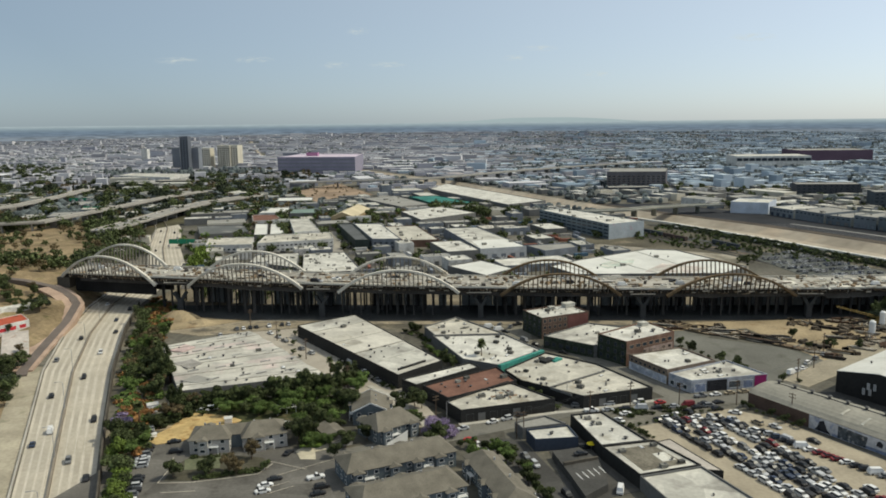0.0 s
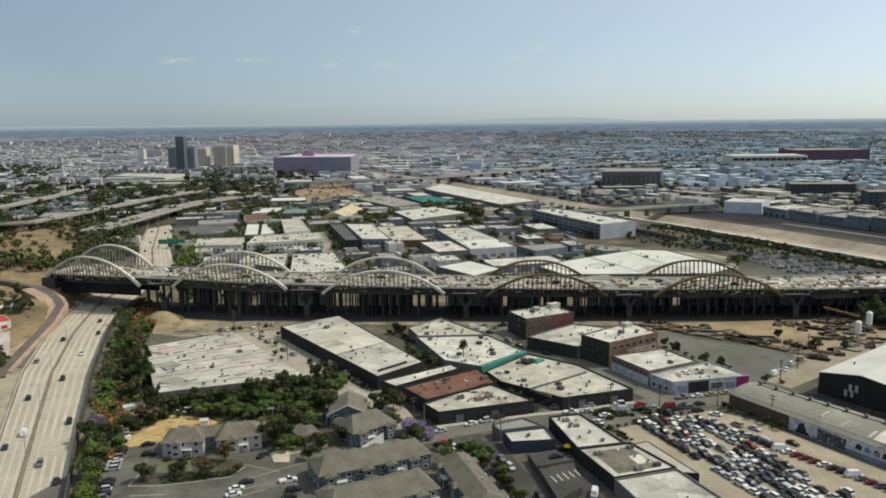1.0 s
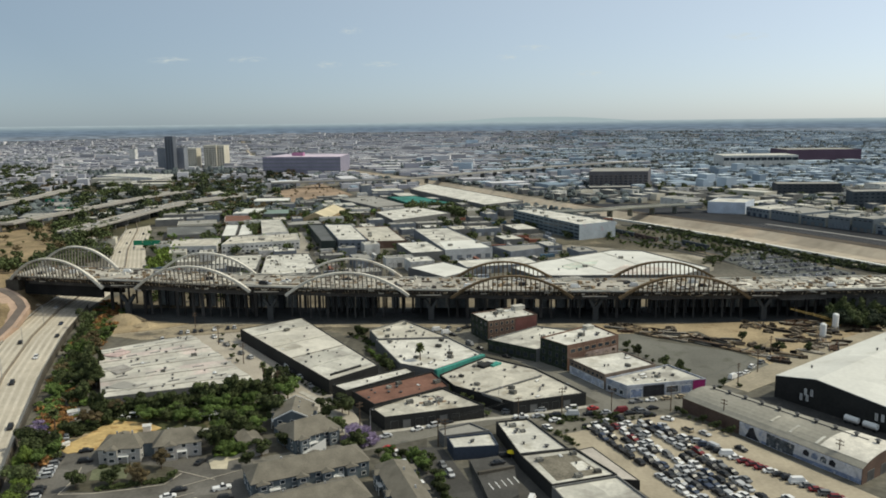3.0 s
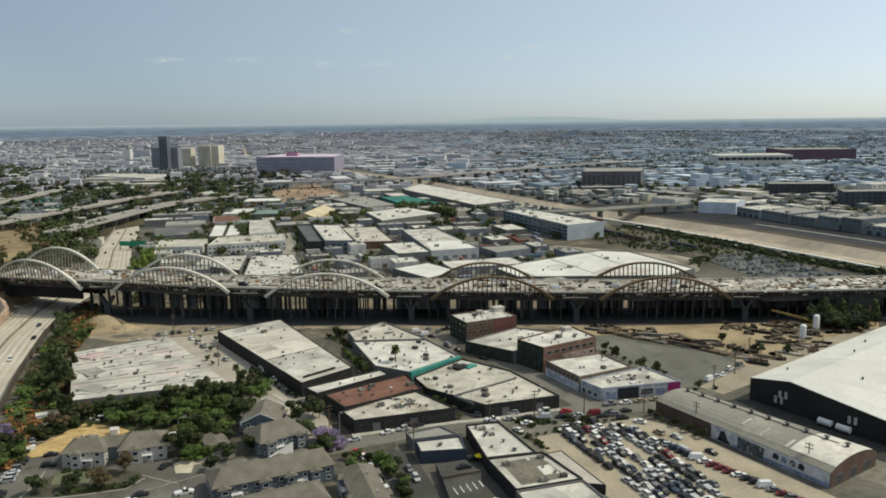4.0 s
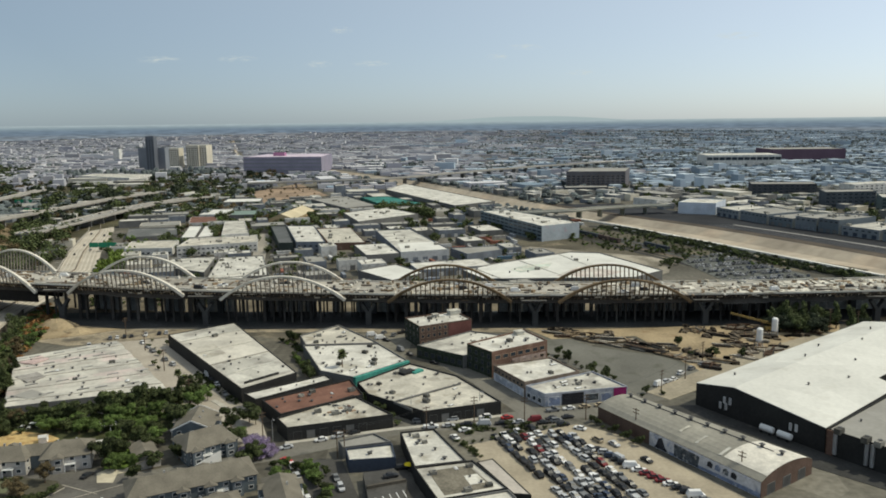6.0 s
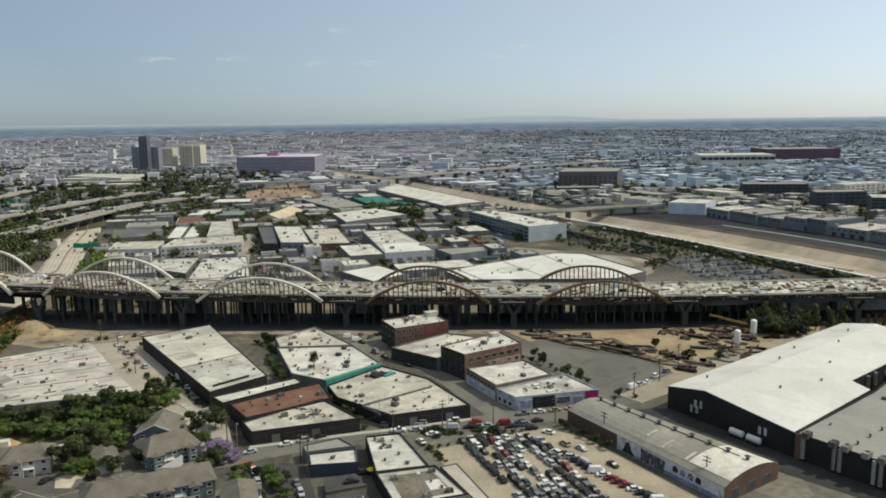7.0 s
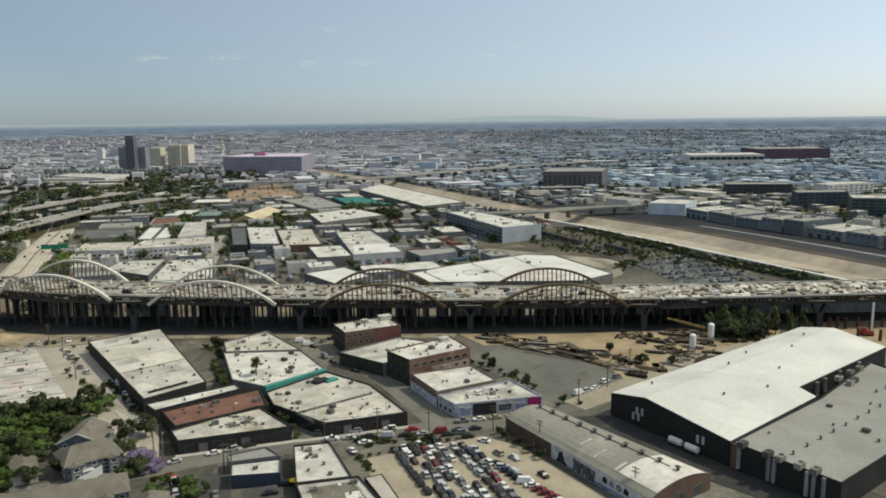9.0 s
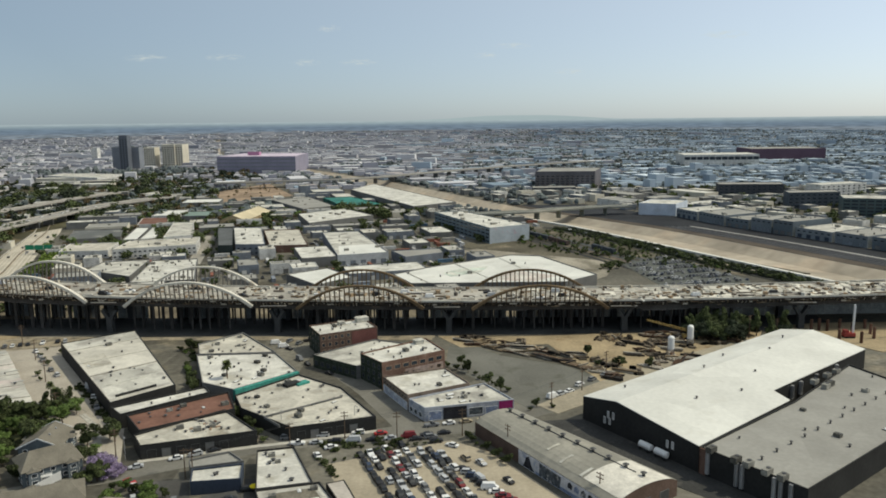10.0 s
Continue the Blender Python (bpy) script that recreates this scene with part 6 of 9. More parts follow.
grove([(-62, 262), (-46, 284), (-36, 290), (-40, 276), (-46, 258), (-48, 236), (-56, 232)], 26, ["oak_a", "light_a", "oak_c", "light_b", "oak_c"], 0.6, 1.0)
grove([(-30, 292), (-14, 262), (-6, 248), (-14, 246), (-34, 285)], 10, ["oak_c", "oak_a", "light_b"], 0.7, 1.0, False)
grove([(-2, 240), (8, 244), (18, 200), (12, 195)], 14, ["light_a", "oak_c", "light_b", "bush_a"], 0.6, 0.9, False)
ISLAND = [(-94, 219), (-85, 219), (-76, 221.5), (-66.5, 225), (-64, 232), (-68, 236), (-80, 238), (-92, 236), (-95, 228)]
# shade under the island's trees is put into the earth colour
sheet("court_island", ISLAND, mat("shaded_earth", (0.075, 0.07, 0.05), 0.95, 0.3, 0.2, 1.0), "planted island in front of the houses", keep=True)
sheet("island_lawn", [(-93, 234), (-90.4, 226.5), (-79.5, 228), (-82.1, 237)], mat("dull_lawn", (0.13, 0.14, 0.085), 0.95, 0.25, 0.2, 1.0), "dull grass before a white house", keep=True)
KERB = mat("pale_kerb", (0.4, 0.365, 0.3), 0.9, 0.15, 0.3, 1.5)
for pts, w in (([(-95.4, 217.5), (-85.5, 218.2), (-76, 220.8), (-66.2, 224.2), (-63.4, 231.5)], 0.35), ([(-92, 211.4), (-82, 212.6)], 0.35), ([(-80.6, 226.7), (-68, 235.2)], 1.3), ([(-97.5, 236), (-95.5, 228), (-95.4, 217.5)], 0.3)):
    solo("kerb", strip([(x, y, -0.3) for x, y in pts], w, 0.5), KERB, "pale concrete kerb of a planted island", "kerb", "structure")
q = Shape()
for (x0, y0), (x1, y1) in (((-62.3, 221.2), (-44, 235.2)), ((-65, 233.2), (-51.5, 227.4)), ((-62, 214), (-55, 219)), ((-60, 211), (-53, 216))):
    q.beam((x0, y0, LAYER["z"] + 0.03), (x1, y1, LAYER["z"] + 0.03), 0.3, 0.02)
solo("court_lines", q, KERB, "pale painted lines on the parking court", "lane marking", "structure")
for x, y, key, k in ((-92, 221.5, "oak_c", 1.05), (-81.4, 223.4, "oak_c", 1.1), (-83.5, 225, "oak_c", 0.8), (-75.5, 225.5, "dry_a", 0.75), (-73, 224, "dry_a", 0.7), (-71, 234.5, "dry_a", 0.8), (-64.5, 227, "oak_c", 0.6), (-66, 225.8, "bush_a", 0.7)):
    plant(key, x, y, k)
undergrowth([(-87, 219.6), (-76, 222), (-66.5, 225.6), (-67.5, 227.6), (-76, 224.6), (-86, 222)], 34, ["bush_a"], "clipped dark hedge in the parking court", 0.5, 0.75)
undergrowth([(-92, 236.4), (-79, 238.4), (-79, 237), (-91, 234.8)], 20, ["bush_a"], "low shrubs along a house front", 0.35, 0.6)
# lawn colour darkened to paint in the tree shade over this strip
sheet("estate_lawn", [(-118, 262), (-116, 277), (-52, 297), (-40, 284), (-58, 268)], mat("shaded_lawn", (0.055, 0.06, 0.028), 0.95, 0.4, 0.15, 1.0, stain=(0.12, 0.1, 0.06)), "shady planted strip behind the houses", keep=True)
sheet("court_lawn", [(-59.5, 251), (-57, 243), (-51.4, 243), (-49.5, 247.5), (-50, 262), (-58, 264)], LAWN, "small bright green lawn", keep=True)
sheet("cream_path", [(-58, 241), (-55, 234.7), (-50, 234.7), (-51.3, 240.6), (-46.5, 243.4), (-48, 248.4), (-51, 243.6), (-56.4, 243.8)], mat("cream_paving", (0.5, 0.45, 0.34), 0.9, 0.12, 0.3, 1.5), "curved cream paving before a lawn", keep=True)
sheet("dry_patch", [(-114.1, 250.8), (-107.3, 245.8), (-99.5, 249), (-97, 254), (-88, 258), (-84, 268), (-90.4, 272), (-104, 275), (-107, 268), (-108.5, 260), (-110.5, 255.6)], mat("yellow_sand", (0.47, 0.34, 0.155), 0.95, 0.2, 0.15, 0.8, stain=(0.32, 0.2, 0.085), stain_at=0.54), "dry yellow sand patch behind houses", keep=True)
sheet("orange_scrub", [(-129, 290), (-131, 276), (-126, 258), (-116, 254), (-112, 252), (-118, 268), (-122, 284)], mat("orange_earth", (0.27, 0.145, 0.06), 0.95, 0.3, 0.15, 0.8, stain=(0.15, 0.1, 0.05)), "orange dry scrub beside a freeway wall", keep=True)
undergrowth([(-129, 288), (-131, 276), (-126, 259), (-119, 256), (-120, 270), (-123, 284)], 34, ["rust"], "rusty orange dry bushes", 0.5, 0.9)
undergrowth([(-114, 258), (-107, 262), (-104, 276), (-92, 277), (-92, 284), (-118, 282)], 60, ["bush_a"], "dark shrubs under the hedge", 0.7, 1.3)
undergrowth([(-92, 284), (-92, 274), (-58, 277), (-42, 288), (-48, 300), (-70, 292)], 90, ["light_b", "bush_a", "light_b"], "bright and dark garden shrubs", 0.5, 1.0)
for x, y, a, w, l, h in ((-122.5, 280, 30, 3.0, 4.0, 2.6), (-88.3, 265.5, 15, 2.4, 2.6, 2.8), (-66.2, 261.6, 20, 2.2, 2.4, 2.6), (-111.3, 251.5, 60, 1.6, 3.4, 1.8)):
    gable("garden_shed", "small white garden shed among dry shrubs", (x, y), a, l, w, h * 0.8, h, WHITE_PAINT, WHITE_WALL, over=0.2, category="shed")
for x, y, key, k in ((-58.7, 266, "oak_a", 0.85), (-44.7, 297, "light_a", 1.2), (-25.8, 277, "oak_a", 0.9), (-41.6, 245, "oak_a", 0.7), (-60, 258, "light_a", 0.9), (-58.8, 320, "oak_c", 0.9)):
    plant(key, x, y, k)
for k, (x, y, key) in enumerate(((-58.7, 264, "oak_c"), (-41.8, 248, "oak_c"), (-35.3, 251, "oak_a"), (-44, 306, "light_a"), (-20.8, 283, "oak_a"), (-18, 281, "oak_a"), (-87.5, 275, "light_a"), (-77, 274, "light_a"), (-51, 274, "light_b"), (-57.8, 260, "oak_c"), (-55, 248, "light_a"), (-53, 246, "light_b"), (-40, 286, "oak_c"), (-47, 284, "light_a"), (-44, 236, "oak_c"))):
    plant(key, x, y, 0.62 + 0.07 * (k % 5))
for x, y in ((-2.8, 244.9), (1.3, 244.5), (5, 242), (7.4, 240.1), (10.7, 239.5), (13, 237), (12, 234.5), (9, 243), (18.1, 218.3), (19.7, 214.3), (17, 222), (15, 240)):
    plant(rng.choice(["light_a", "oak_c", "light_b"]), x, y, rng.uniform(0.5, 0.75))
for x, y, _ in run([(10, 240), (17, 226), (24, 204)], 2.8):
    plant(rng.choice(["light_a", "oak_c", "oak_c"]), x + rng.uniform(-1, 1), y, rng.uniform(0.5, 0.8))

grove([(-92, 272), (-88, 284), (-52, 296), (-42, 286), (-58, 270)], 34, ["light_a", "oak_c", "oak_c", "light_a", "oak_a"], 0.5, 0.85, False)
grove([(-114, 258), (-118, 282), (-104, 282), (-106, 268)], 9, ["oak_c", "dry_a", "oak_a"], 0.55, 0.85, False)
for x, y, _ in run([(-21.5, 364), (-6, 326.5)], 2.6):
    plant(rng.choice(["oak_c", "oak_c", "light_b", "bush_a"]), x + rng.uniform(-1, 0.6), y, rng.uniform(0.65, 0.95))
for x, y in ((18.6, 308.8), (20.5, 305.5), (23, 302), (26.5, 297.2), (29, 293), (33, 286.5), (35.5, 283.5)):
    plant(rng.choice(["oak_c", "oak_c", "bush_a"]), x - 1.6, y - 3.2, rng.uniform(0.55, 0.85))
grove([(-36, 386), (-26, 396), (-20, 384), (-24, 376)], 9, ["bush_a", "oak_c", "bush_a"], 0.7, 1.0)
for x, y, _ in run([(58, 263), (72, 270), (97, 281)], 3.6):
    plant("bush_a", x + rng.uniform(-0.6, 0.6), y + rng.uniform(-0.8, 0.8), rng.uniform(0.4, 0.75))
for u in range(9):
    x, y = 106.0 + 1.62 * u, 283.8 - 2.6 * u
    plant(rng.choice(["bush_a", "oak_c"]), x - 1.4, y - 1.2, rng.uniform(0.4, 0.65))
undergrowth([(-62.5, 339), (-60, 341), (-31, 304), (-31.5, 299), (-34, 303), (-45, 318)], 46, ["bush_a"], "dark bushes along a warehouse foot", 0.4, 0.75)
undergrowth([(13.5, 314.5), (16, 317), (31.5, 303), (31, 299), (24, 304)], 26, ["light_b", "bush_a", "bush_a"], "green shrubs in the gap between stores", 0.4, 0.65)
undergrowth([(-33, 388), (-30, 390), (2.5, 342), (0, 340)], 30, ["bush_a", "light_b", "bush_a"], "scrubby growth between workshops", 0.5, 0.9)
undergrowth([(55.5, 266.5), (58, 266), (65.6, 253), (63.4, 252)], 22, ["bush_a"], "dark bushes along a workshop wall", 0.45, 0.7)
undergrowth([(52, 279.6), (60, 281.4), (67, 277.6), (83, 280.6), (83, 277.8), (66, 274.8), (61, 270.6), (58, 272)], 44, ["bush_a"], "dark bushes between a street and a sandy yard", 0.4, 0.75)
for x, y, k in ((66.5, 283, 0.8), (74.1, 278.8, 0.9), (81.3, 279.4, 0.9)):
    plant("bush_a", x, y, k)
plant("jacaranda", -11.5, 257.5, 0.95)
plant("jacaranda", -7.5, 254.5, 0.75)
for x, y, key, k in ((-204, 320, "oak_a", 1.0), (-209, 312, "oak_b", 0.9), (-200, 303, "oak_a", 0.8), (-196, 292, "bush_a", 1.1), (-190, 276, "bush_a", 1.2), (-186, 262, "dry_a", 0.7), (-205, 288, "bush_a", 1.3), (-214, 300, "oak_c", 1.0), (-222, 318, "oak_a", 0.9)):
    plant(key, x, y, k)
plant("jacaranda", -127.5, 263, 0.8)
plant("jacaranda", -124.5, 260, 0.6)
for x, y, k in ((5.8, 333.6, 1.15), (-55.3, 313, 0.9), (-60, 318, 0.8), (-52, 308, 0.7), (-120, 262, 1.0)):
    plant("palm", x, y, k)
for x, y in ((-83.5, 351), (-87, 366), (-79, 345), (-92, 372), (-97, 379), (-90, 384), (-100, 390)):
    plant("bush_a", x, y, rng.uniform(0.6, 0.9))
for x, y in ((131.7, 312.3), (129, 308.5), (105.6, 358.3), (109, 350), (114.3, 337.6), (119, 330), (103, 364), (138, 311), (164, 363), (166, 365), (173, 363), (175, 361), (162, 377), (187, 360), (97, 361), (101, 357), (106, 353), (110.6, 344), (116, 338), (122, 329)):
    plant(rng.choice(["oak_c", "bush_a"]), x, y, rng.uniform(0.5, 0.95))
grove([(216, 408), (226, 398), (258, 400), (268, 410), (230, 422)], 30, ["dark", "oak_b", "slim", "dark"], 0.85, 1.25, False)
grove([(-300, 500), (-262, 470), (-245, 425), (-228, 385), (-205, 300), (-330, 330), (-380, 480)], 34, ["bush_a", "oak_c", "oak_a"], 0.6, 1.3)
for x, y, key, k in ((-237, 407, "dark", 1.0), (-235, 403, "oak_b", 0.9), (-204, 318, "oak_a", 0.9), (-208, 326, "oak_b", 0.8), (-281, 437, "oak_b", 1.0), (-290, 445, "oak_a", 1.0), (-300, 452, "oak_b", 1.0), (-296, 437, "oak_a", 0.9), (-278, 428, "oak_c", 1.1), (-210, 336, "dry_a", 0.7), (-212, 344, "bush_a", 1.2), (-216, 350, "dry_a", 0.6), (-262, 420, "dry_a", 0.7), (-255, 414, "bush_a", 1.1), (-270, 412, "bush_a", 1.3), (-249, 430, "bush_a", 1.0), (-260, 440, "dry_a", 0.8)):
    plant(key, x, y, k)
for x, y, _ in run([(-246, 440), (-232, 405), (-222, 370)], 6):
    plant(rng.choice(["oak_c", "bush_a"]), x - 12, y, rng.uniform(0.7, 1.0))
grove([(-380, 490), (-262, 490), (-270, 640), (-340, 780), (-500, 860), (-600, 700)], 400, ["oak_a", "oak_b", "bush_a", "oak_c", "dry_a", "oak_b", "dry_a"], 0.7, 1.3)
grove([(-385, 640), (-275, 600), (-262, 560), (-258, 480), (-300, 480), (-420, 700), (-400, 830), (-345, 800)], 150, ["oak_a", "oak_b", "oak_b"], 0.9, 1.4)
grove([(-500, 1180), (-330, 1180), (-340, 1400), (-520, 1400)], 105, ["dark", "oak_b", "dry_a"], 0.9, 1.4)
grove([(-330, 860), (-230, 860), (-215, 1020), (-260, 1180), (-330, 1180)], 80, ["dark", "oak_b", "dry_a", "dry_a"], 0.9, 1.5)
for x, y in ((-208, 566), (-212, 580), (-216, 600), (-222, 622), (-226, 640), (-205, 574), (-212, 612), (-220, 650)):
    plant("fresh", x - 2, y, rng.uniform(0.8, 1.2))
    plant("fresh", x - 8, y + 30, rng.uniform(0.7, 1.2))
grove([(-232, 560), (-212, 560), (-250, 690), (-290, 790), (-300, 770)], 22, ["light_a", "oak_c", "oak_a"], 0.7, 1.0)
grove([(-667, 1292), (-619, 1402), (-450, 1174), (-300, 893), (-330, 880), (-468, 958)], 60, ["dark", "dark", "oak_b"], 1.2, 1.9, False)
grove([(-600, 1640), (-430, 1560), (-296, 1160), (-262, 945), (-335, 975), (-480, 1330)], 80, ["dark", "dark", "dry_a", "oak_b"], 1.1, 1.8, False)
grove([(-460, 1660), (-345, 1720), (-268, 1452), (-332, 1330)], 44, ["dark", "dark", "dry_a"], 1.1, 1.6, False)
DEPOTS = [(-585, 1225), (-705, 1500), (-540, 1482), (-452, 1250)]
mark(DEPOTS)
grove([(-900, 860), (-300, 840), (-250, 1000), (-330, 1400), (-900, 1400)], 400, ["oak_a", "oak_b", "dry_a", "dark", "dark", "dark"], 0.8, 1.5)
grove([(-1260, 2060), (-1030, 1940), (-720, 1420), (-700, 1190), (-900, 1200)], 190, ["dark", "dark", "oak_b"], 0.9, 1.4)
grove([(-552, 1535), (-585, 1832), (-477, 1862), (-343, 1349), (-453, 1424)], 105, ["dark", "dark", "dry_a"], 0.8, 1.4)


# ---- vehicles ----
TYRE = mat("tyre_rubber", (0.02, 0.02, 0.02), 0.9, 0.1, 1.0, 5.0)
CAR_GLASS = mat("car_glass", (0.02, 0.025, 0.03), 0.35, 0.1, 1.0, 5.0)
PAINTS = {}
for n, c in (("white", (0.66, 0.66, 0.65)), ("silver", (0.42, 0.43, 0.44)), ("grey", (0.16, 0.165, 0.17)), ("black", (0.02, 0.02, 0.022)), ("red", (0.35, 0.025, 0.025)), ("blue", (0.05, 0.09, 0.2)), ("tan", (0.36, 0.3, 0.21)), ("navy", (0.03, 0.045, 0.08)), ("maroon", (0.16, 0.015, 0.02))):
    PAINTS[n] = mat("paint_" + n, c, 0.6, 0.05, 0.5, 4.0)
ws = Shape()
ws.tube([(0, -0.11, 0), (0, 0.11, 0)], [0.34, 0.34], 10)
WHEEL = ws.mesh("wheel", TYRE)
CARS = {}


def car_kind(style, colour):
    if (style, colour) in CARS:
        return CARS[style, colour]
    L, W, H, hood, tail = {"sedan": (4.7, 1.82, 1.45, 1.25, 0.75), "wagon": (4.7, 1.88, 1.72, 1.15, 0.1), "van": (5.4, 2.0, 2.2, 0.7, 0.05), "pickup": (5.6, 1.98, 1.85, 1.5, 2.2)}[style]
    s = Shape()
    a, z0, z1 = L / 2, 0.28, 0.28 + (0.62 if style == "sedan" else 0.8)
    k = W / 2

    def ring(x, w, lo, hi):
        return [(x, -w, lo), (x, w, lo), (x, w, hi), (x, -w, hi)]

    secs = [ring(-a, k * 0.82, z0 + 0.12, z1 - 0.1), ring(-a + 0.25, k, z0, z1), ring(0, k, z0 - 0.06, z1 + 0.04), ring(a - 0.5, k * 0.98, z0, z1 - 0.06), ring(a, k * 0.78, z0 + 0.12, z1 - 0.24)]
    base = len(s.v)
    for r in secs:
        s.v += r
    for i in range(len(secs) - 1):
        for j in range(4):
            e = (j + 1) % 4
            s.f.append((base + i * 4 + j, base + i * 4 + e, base + i * 4 + 4 + e, base + i * 4 + 4 + j))
            s.m.append(0)
    s.f += [(base, base + 3, base + 2, base + 1), tuple(base + (len(secs) - 1) * 4 + j for j in range(4))]
    s.m += [0, 0]
    x0, x1 = -a + tail + 0.15, a - hood
    s.prism([(x0 + 0.35, -k * 0.74), (x1 - 0.65, -k * 0.74), (x1 - 0.65, k * 0.74), (x0 + 0.35, k * 0.74)], H - 0.06, H)
    if style == "pickup":
        s.prism([(-a + 0.2, -k * 0.85), (-a + tail, -k * 0.85), (-a + tail, k * 0.85), (-a + 0.2, k * 0.85)], z1 - 0.02, z1 + 0.02)
    g = Shape()
    lo = [(x0, -k * 0.92, z1), (x1, -k * 0.92, z1), (x1, k * 0.92, z1), (x0, k * 0.92, z1)]
    hi = [(x0 + 0.32, -k * 0.76, H - 0.05), (x1 - 0.62, -k * 0.76, H - 0.05), (x1 - 0.62, k * 0.76, H - 0.05), (x0 + 0.32, k * 0.76, H - 0.05)]
    for j in range(4):
        e = (j + 1) % 4
        g.face([lo[j], lo[e], hi[e], hi[j]])
    g.face(hi)
    CARS[style, colour] = (s.mesh("car", PAINTS[colour]), g.mesh("cabin_glass", CAR_GLASS if style != "van" else [PAINTS[colour]]), L, k)
    return CARS[style, colour]


STYLE_WORDS = {"sedan": "sedan car", "wagon": "sport utility car", "van": "panel van", "pickup": "pickup truck"}


def car(x, y, rz, style=None, colour=None, place="parked on the street", group="", z=0.07):
    style = style or rng.choice(["sedan", "sedan", "wagon", "wagon", "pickup", "sedan", "van"] if rng.random() < 0.4 else ["sedan", "wagon"])
    colour = colour or rng.choice(["white", "white", "silver", "silver", "grey", "black", "black", "grey", "black", "white", "silver", "grey", "tan", "white", "black", "silver"] + (["maroon", "navy"] if rng.random() < 0.1 else []))
    body, glass, L, k = car_kind(style, colour)
    if y > 440 or z > 5:
        m = pose(x, y, z, 0, 0, rz)
        BULK["cars"] += [(body, m), (glass, m)]
        return
    ob = new("car", body)
    tagged(ob, f"{colour} {STYLE_WORDS[style]} {place}", "car" if style != "van" else "van", group)
    ob.matrix_basis = pose(x, y, z, 0, 0, rz)
    child = new("cabin_glass", glass)
    child.parent = ob
    for i in (-1, 1):
        for j in (-1, 1):
            wh = new("wheel", WHEEL)
            wh.parent = ob
            wh.matrix_basis = pose(i * L * 0.3, j * (k - 0.1), 0.34)
    return ob


# the storage yard: rows along its length
LOT_AREA = [(67, 268), (82, 277), (97, 272), (103, 250), (110, 232), (124, 205), (128, 190), (98, 190), (90, 214), (77, 245)]
U, V = Vector((0.385, -0.923)), Vector((0.923, 0.385))
YARD_PAINT = ["white", "white", "silver", "black", "black", "grey", "black", "silver", "black", "white", "navy", "black", "silver", "silver", "white", "grey"]
yrng = random.Random(17)
for i in range(14):
    row = i * 2.55 + (i // 2) * 0.75 + (1.6 if i > 6 else 0) - 6
    start = yrng.uniform(-2, 2)
    for j in range(-2, 18):
        p = Vector((74, 266)) + V * row + U * (start + j * 5.25 + yrng.uniform(-0.35, 0.35))
        if inside(LOT_AREA, p.x, p.y) and yrng.random() > 0.09:
            car(p.x, p.y, math.degrees(math.atan2(U.y, U.x)) + yrng.choice((0, 180)) + yrng.uniform(-5, 5), yrng.choice(("sedan", "sedan", "wagon", "sedan", "wagon", "pickup")), yrng.choice(YARD_PAINT) if yrng.random() > 0.025 else "maroon", "stored in the sandy yard", group="cars in the storage yard", z=0.08)
for n, (x, y, a) in enumerate(run([(103, 258), (110.5, 246), (123, 230), (134, 214), (142, 198)], 3.0)):
    style = "van" if n in (5, 13) else yrng.choice(("sedan", "wagon", "sedan"))
    car(x, y, a + 52 + yrng.uniform(-6, 6), style, "white" if style == "van" else "maroon" if n in (7, 8, 9, 15, 17) else yrng.choice(YARD_PAINT), "parked along the yard edge", group="cars in the storage yard", z=0.08)
for x, y, a, style, colour in ((99.5, 276, 150, "sedan", "white"), (109, 262.5, -58, "sedan", "silver"), (104, 266, 120, "wagon", "tan"), (117, 250, -60, "sedan", "black"), (108, 251, 120, "van", "silver"), (94, 279.5, 10, "wagon", "black"), (92, 283, 16, "wagon", "grey"), (87, 281.5, 16, "sedan", "black")):
    car(x, y, a, style, colour, "parked beside the sandy yard", z=0.08)
# along the streets
for x, y, a in run([(-2, 260), (35, 281.5), (72, 287.5)], 6.2) + run([(40, 277), (74, 281), (100, 287.5)], 6.4) + run([(92, 293.5), (118, 301)], 6.5):
    if rng.random() < 0.8:
        car(x, y, a + rng.choice((0, 180)) + rng.uniform(-3, 3), place="parked along the street", group="street cars")
for x, y, a in run([(-32, 299), (-62, 350), (-90, 392)], 7) + run([(-58, 330), (-108, 392)], 9) + run([(-14, 262), (-30, 290)], 8):
    if rng.random() < 0.55:
        car(x + rng.uniform(-1, 1), y, a + rng.choice((0, 180)), place="parked beside a warehouse", group="street cars")
for x, y, a in run([(-130, 392), (-98, 404)], 3.4) + run([(-138, 378), (-118, 386)], 3.4):
    if rng.random() < 0.55:
        car(x, y, a + 90 + rng.uniform(-4, 4), place="parked behind a warehouse")
for x, y, a in run([(16, 244), (30, 208)], 7) + run([(3, 246), (20, 206)], 8):
    if rng.random() < 0.6:
        car(x, y, a + rng.choice((0, 180)), place="parked on the side street")
for x, y, a in run([(-99.5, 206), (-102.5, 219), (-107.5, 236), (-109, 243)], 2.9):
    if rng.random() < 0.8:
        car(x, y, a + 95 + rng.uniform(-5, 5), None, rng.choice(["black", "white", "black", "grey", "silver"]), "parked along the estate driveway", "housing court cars")
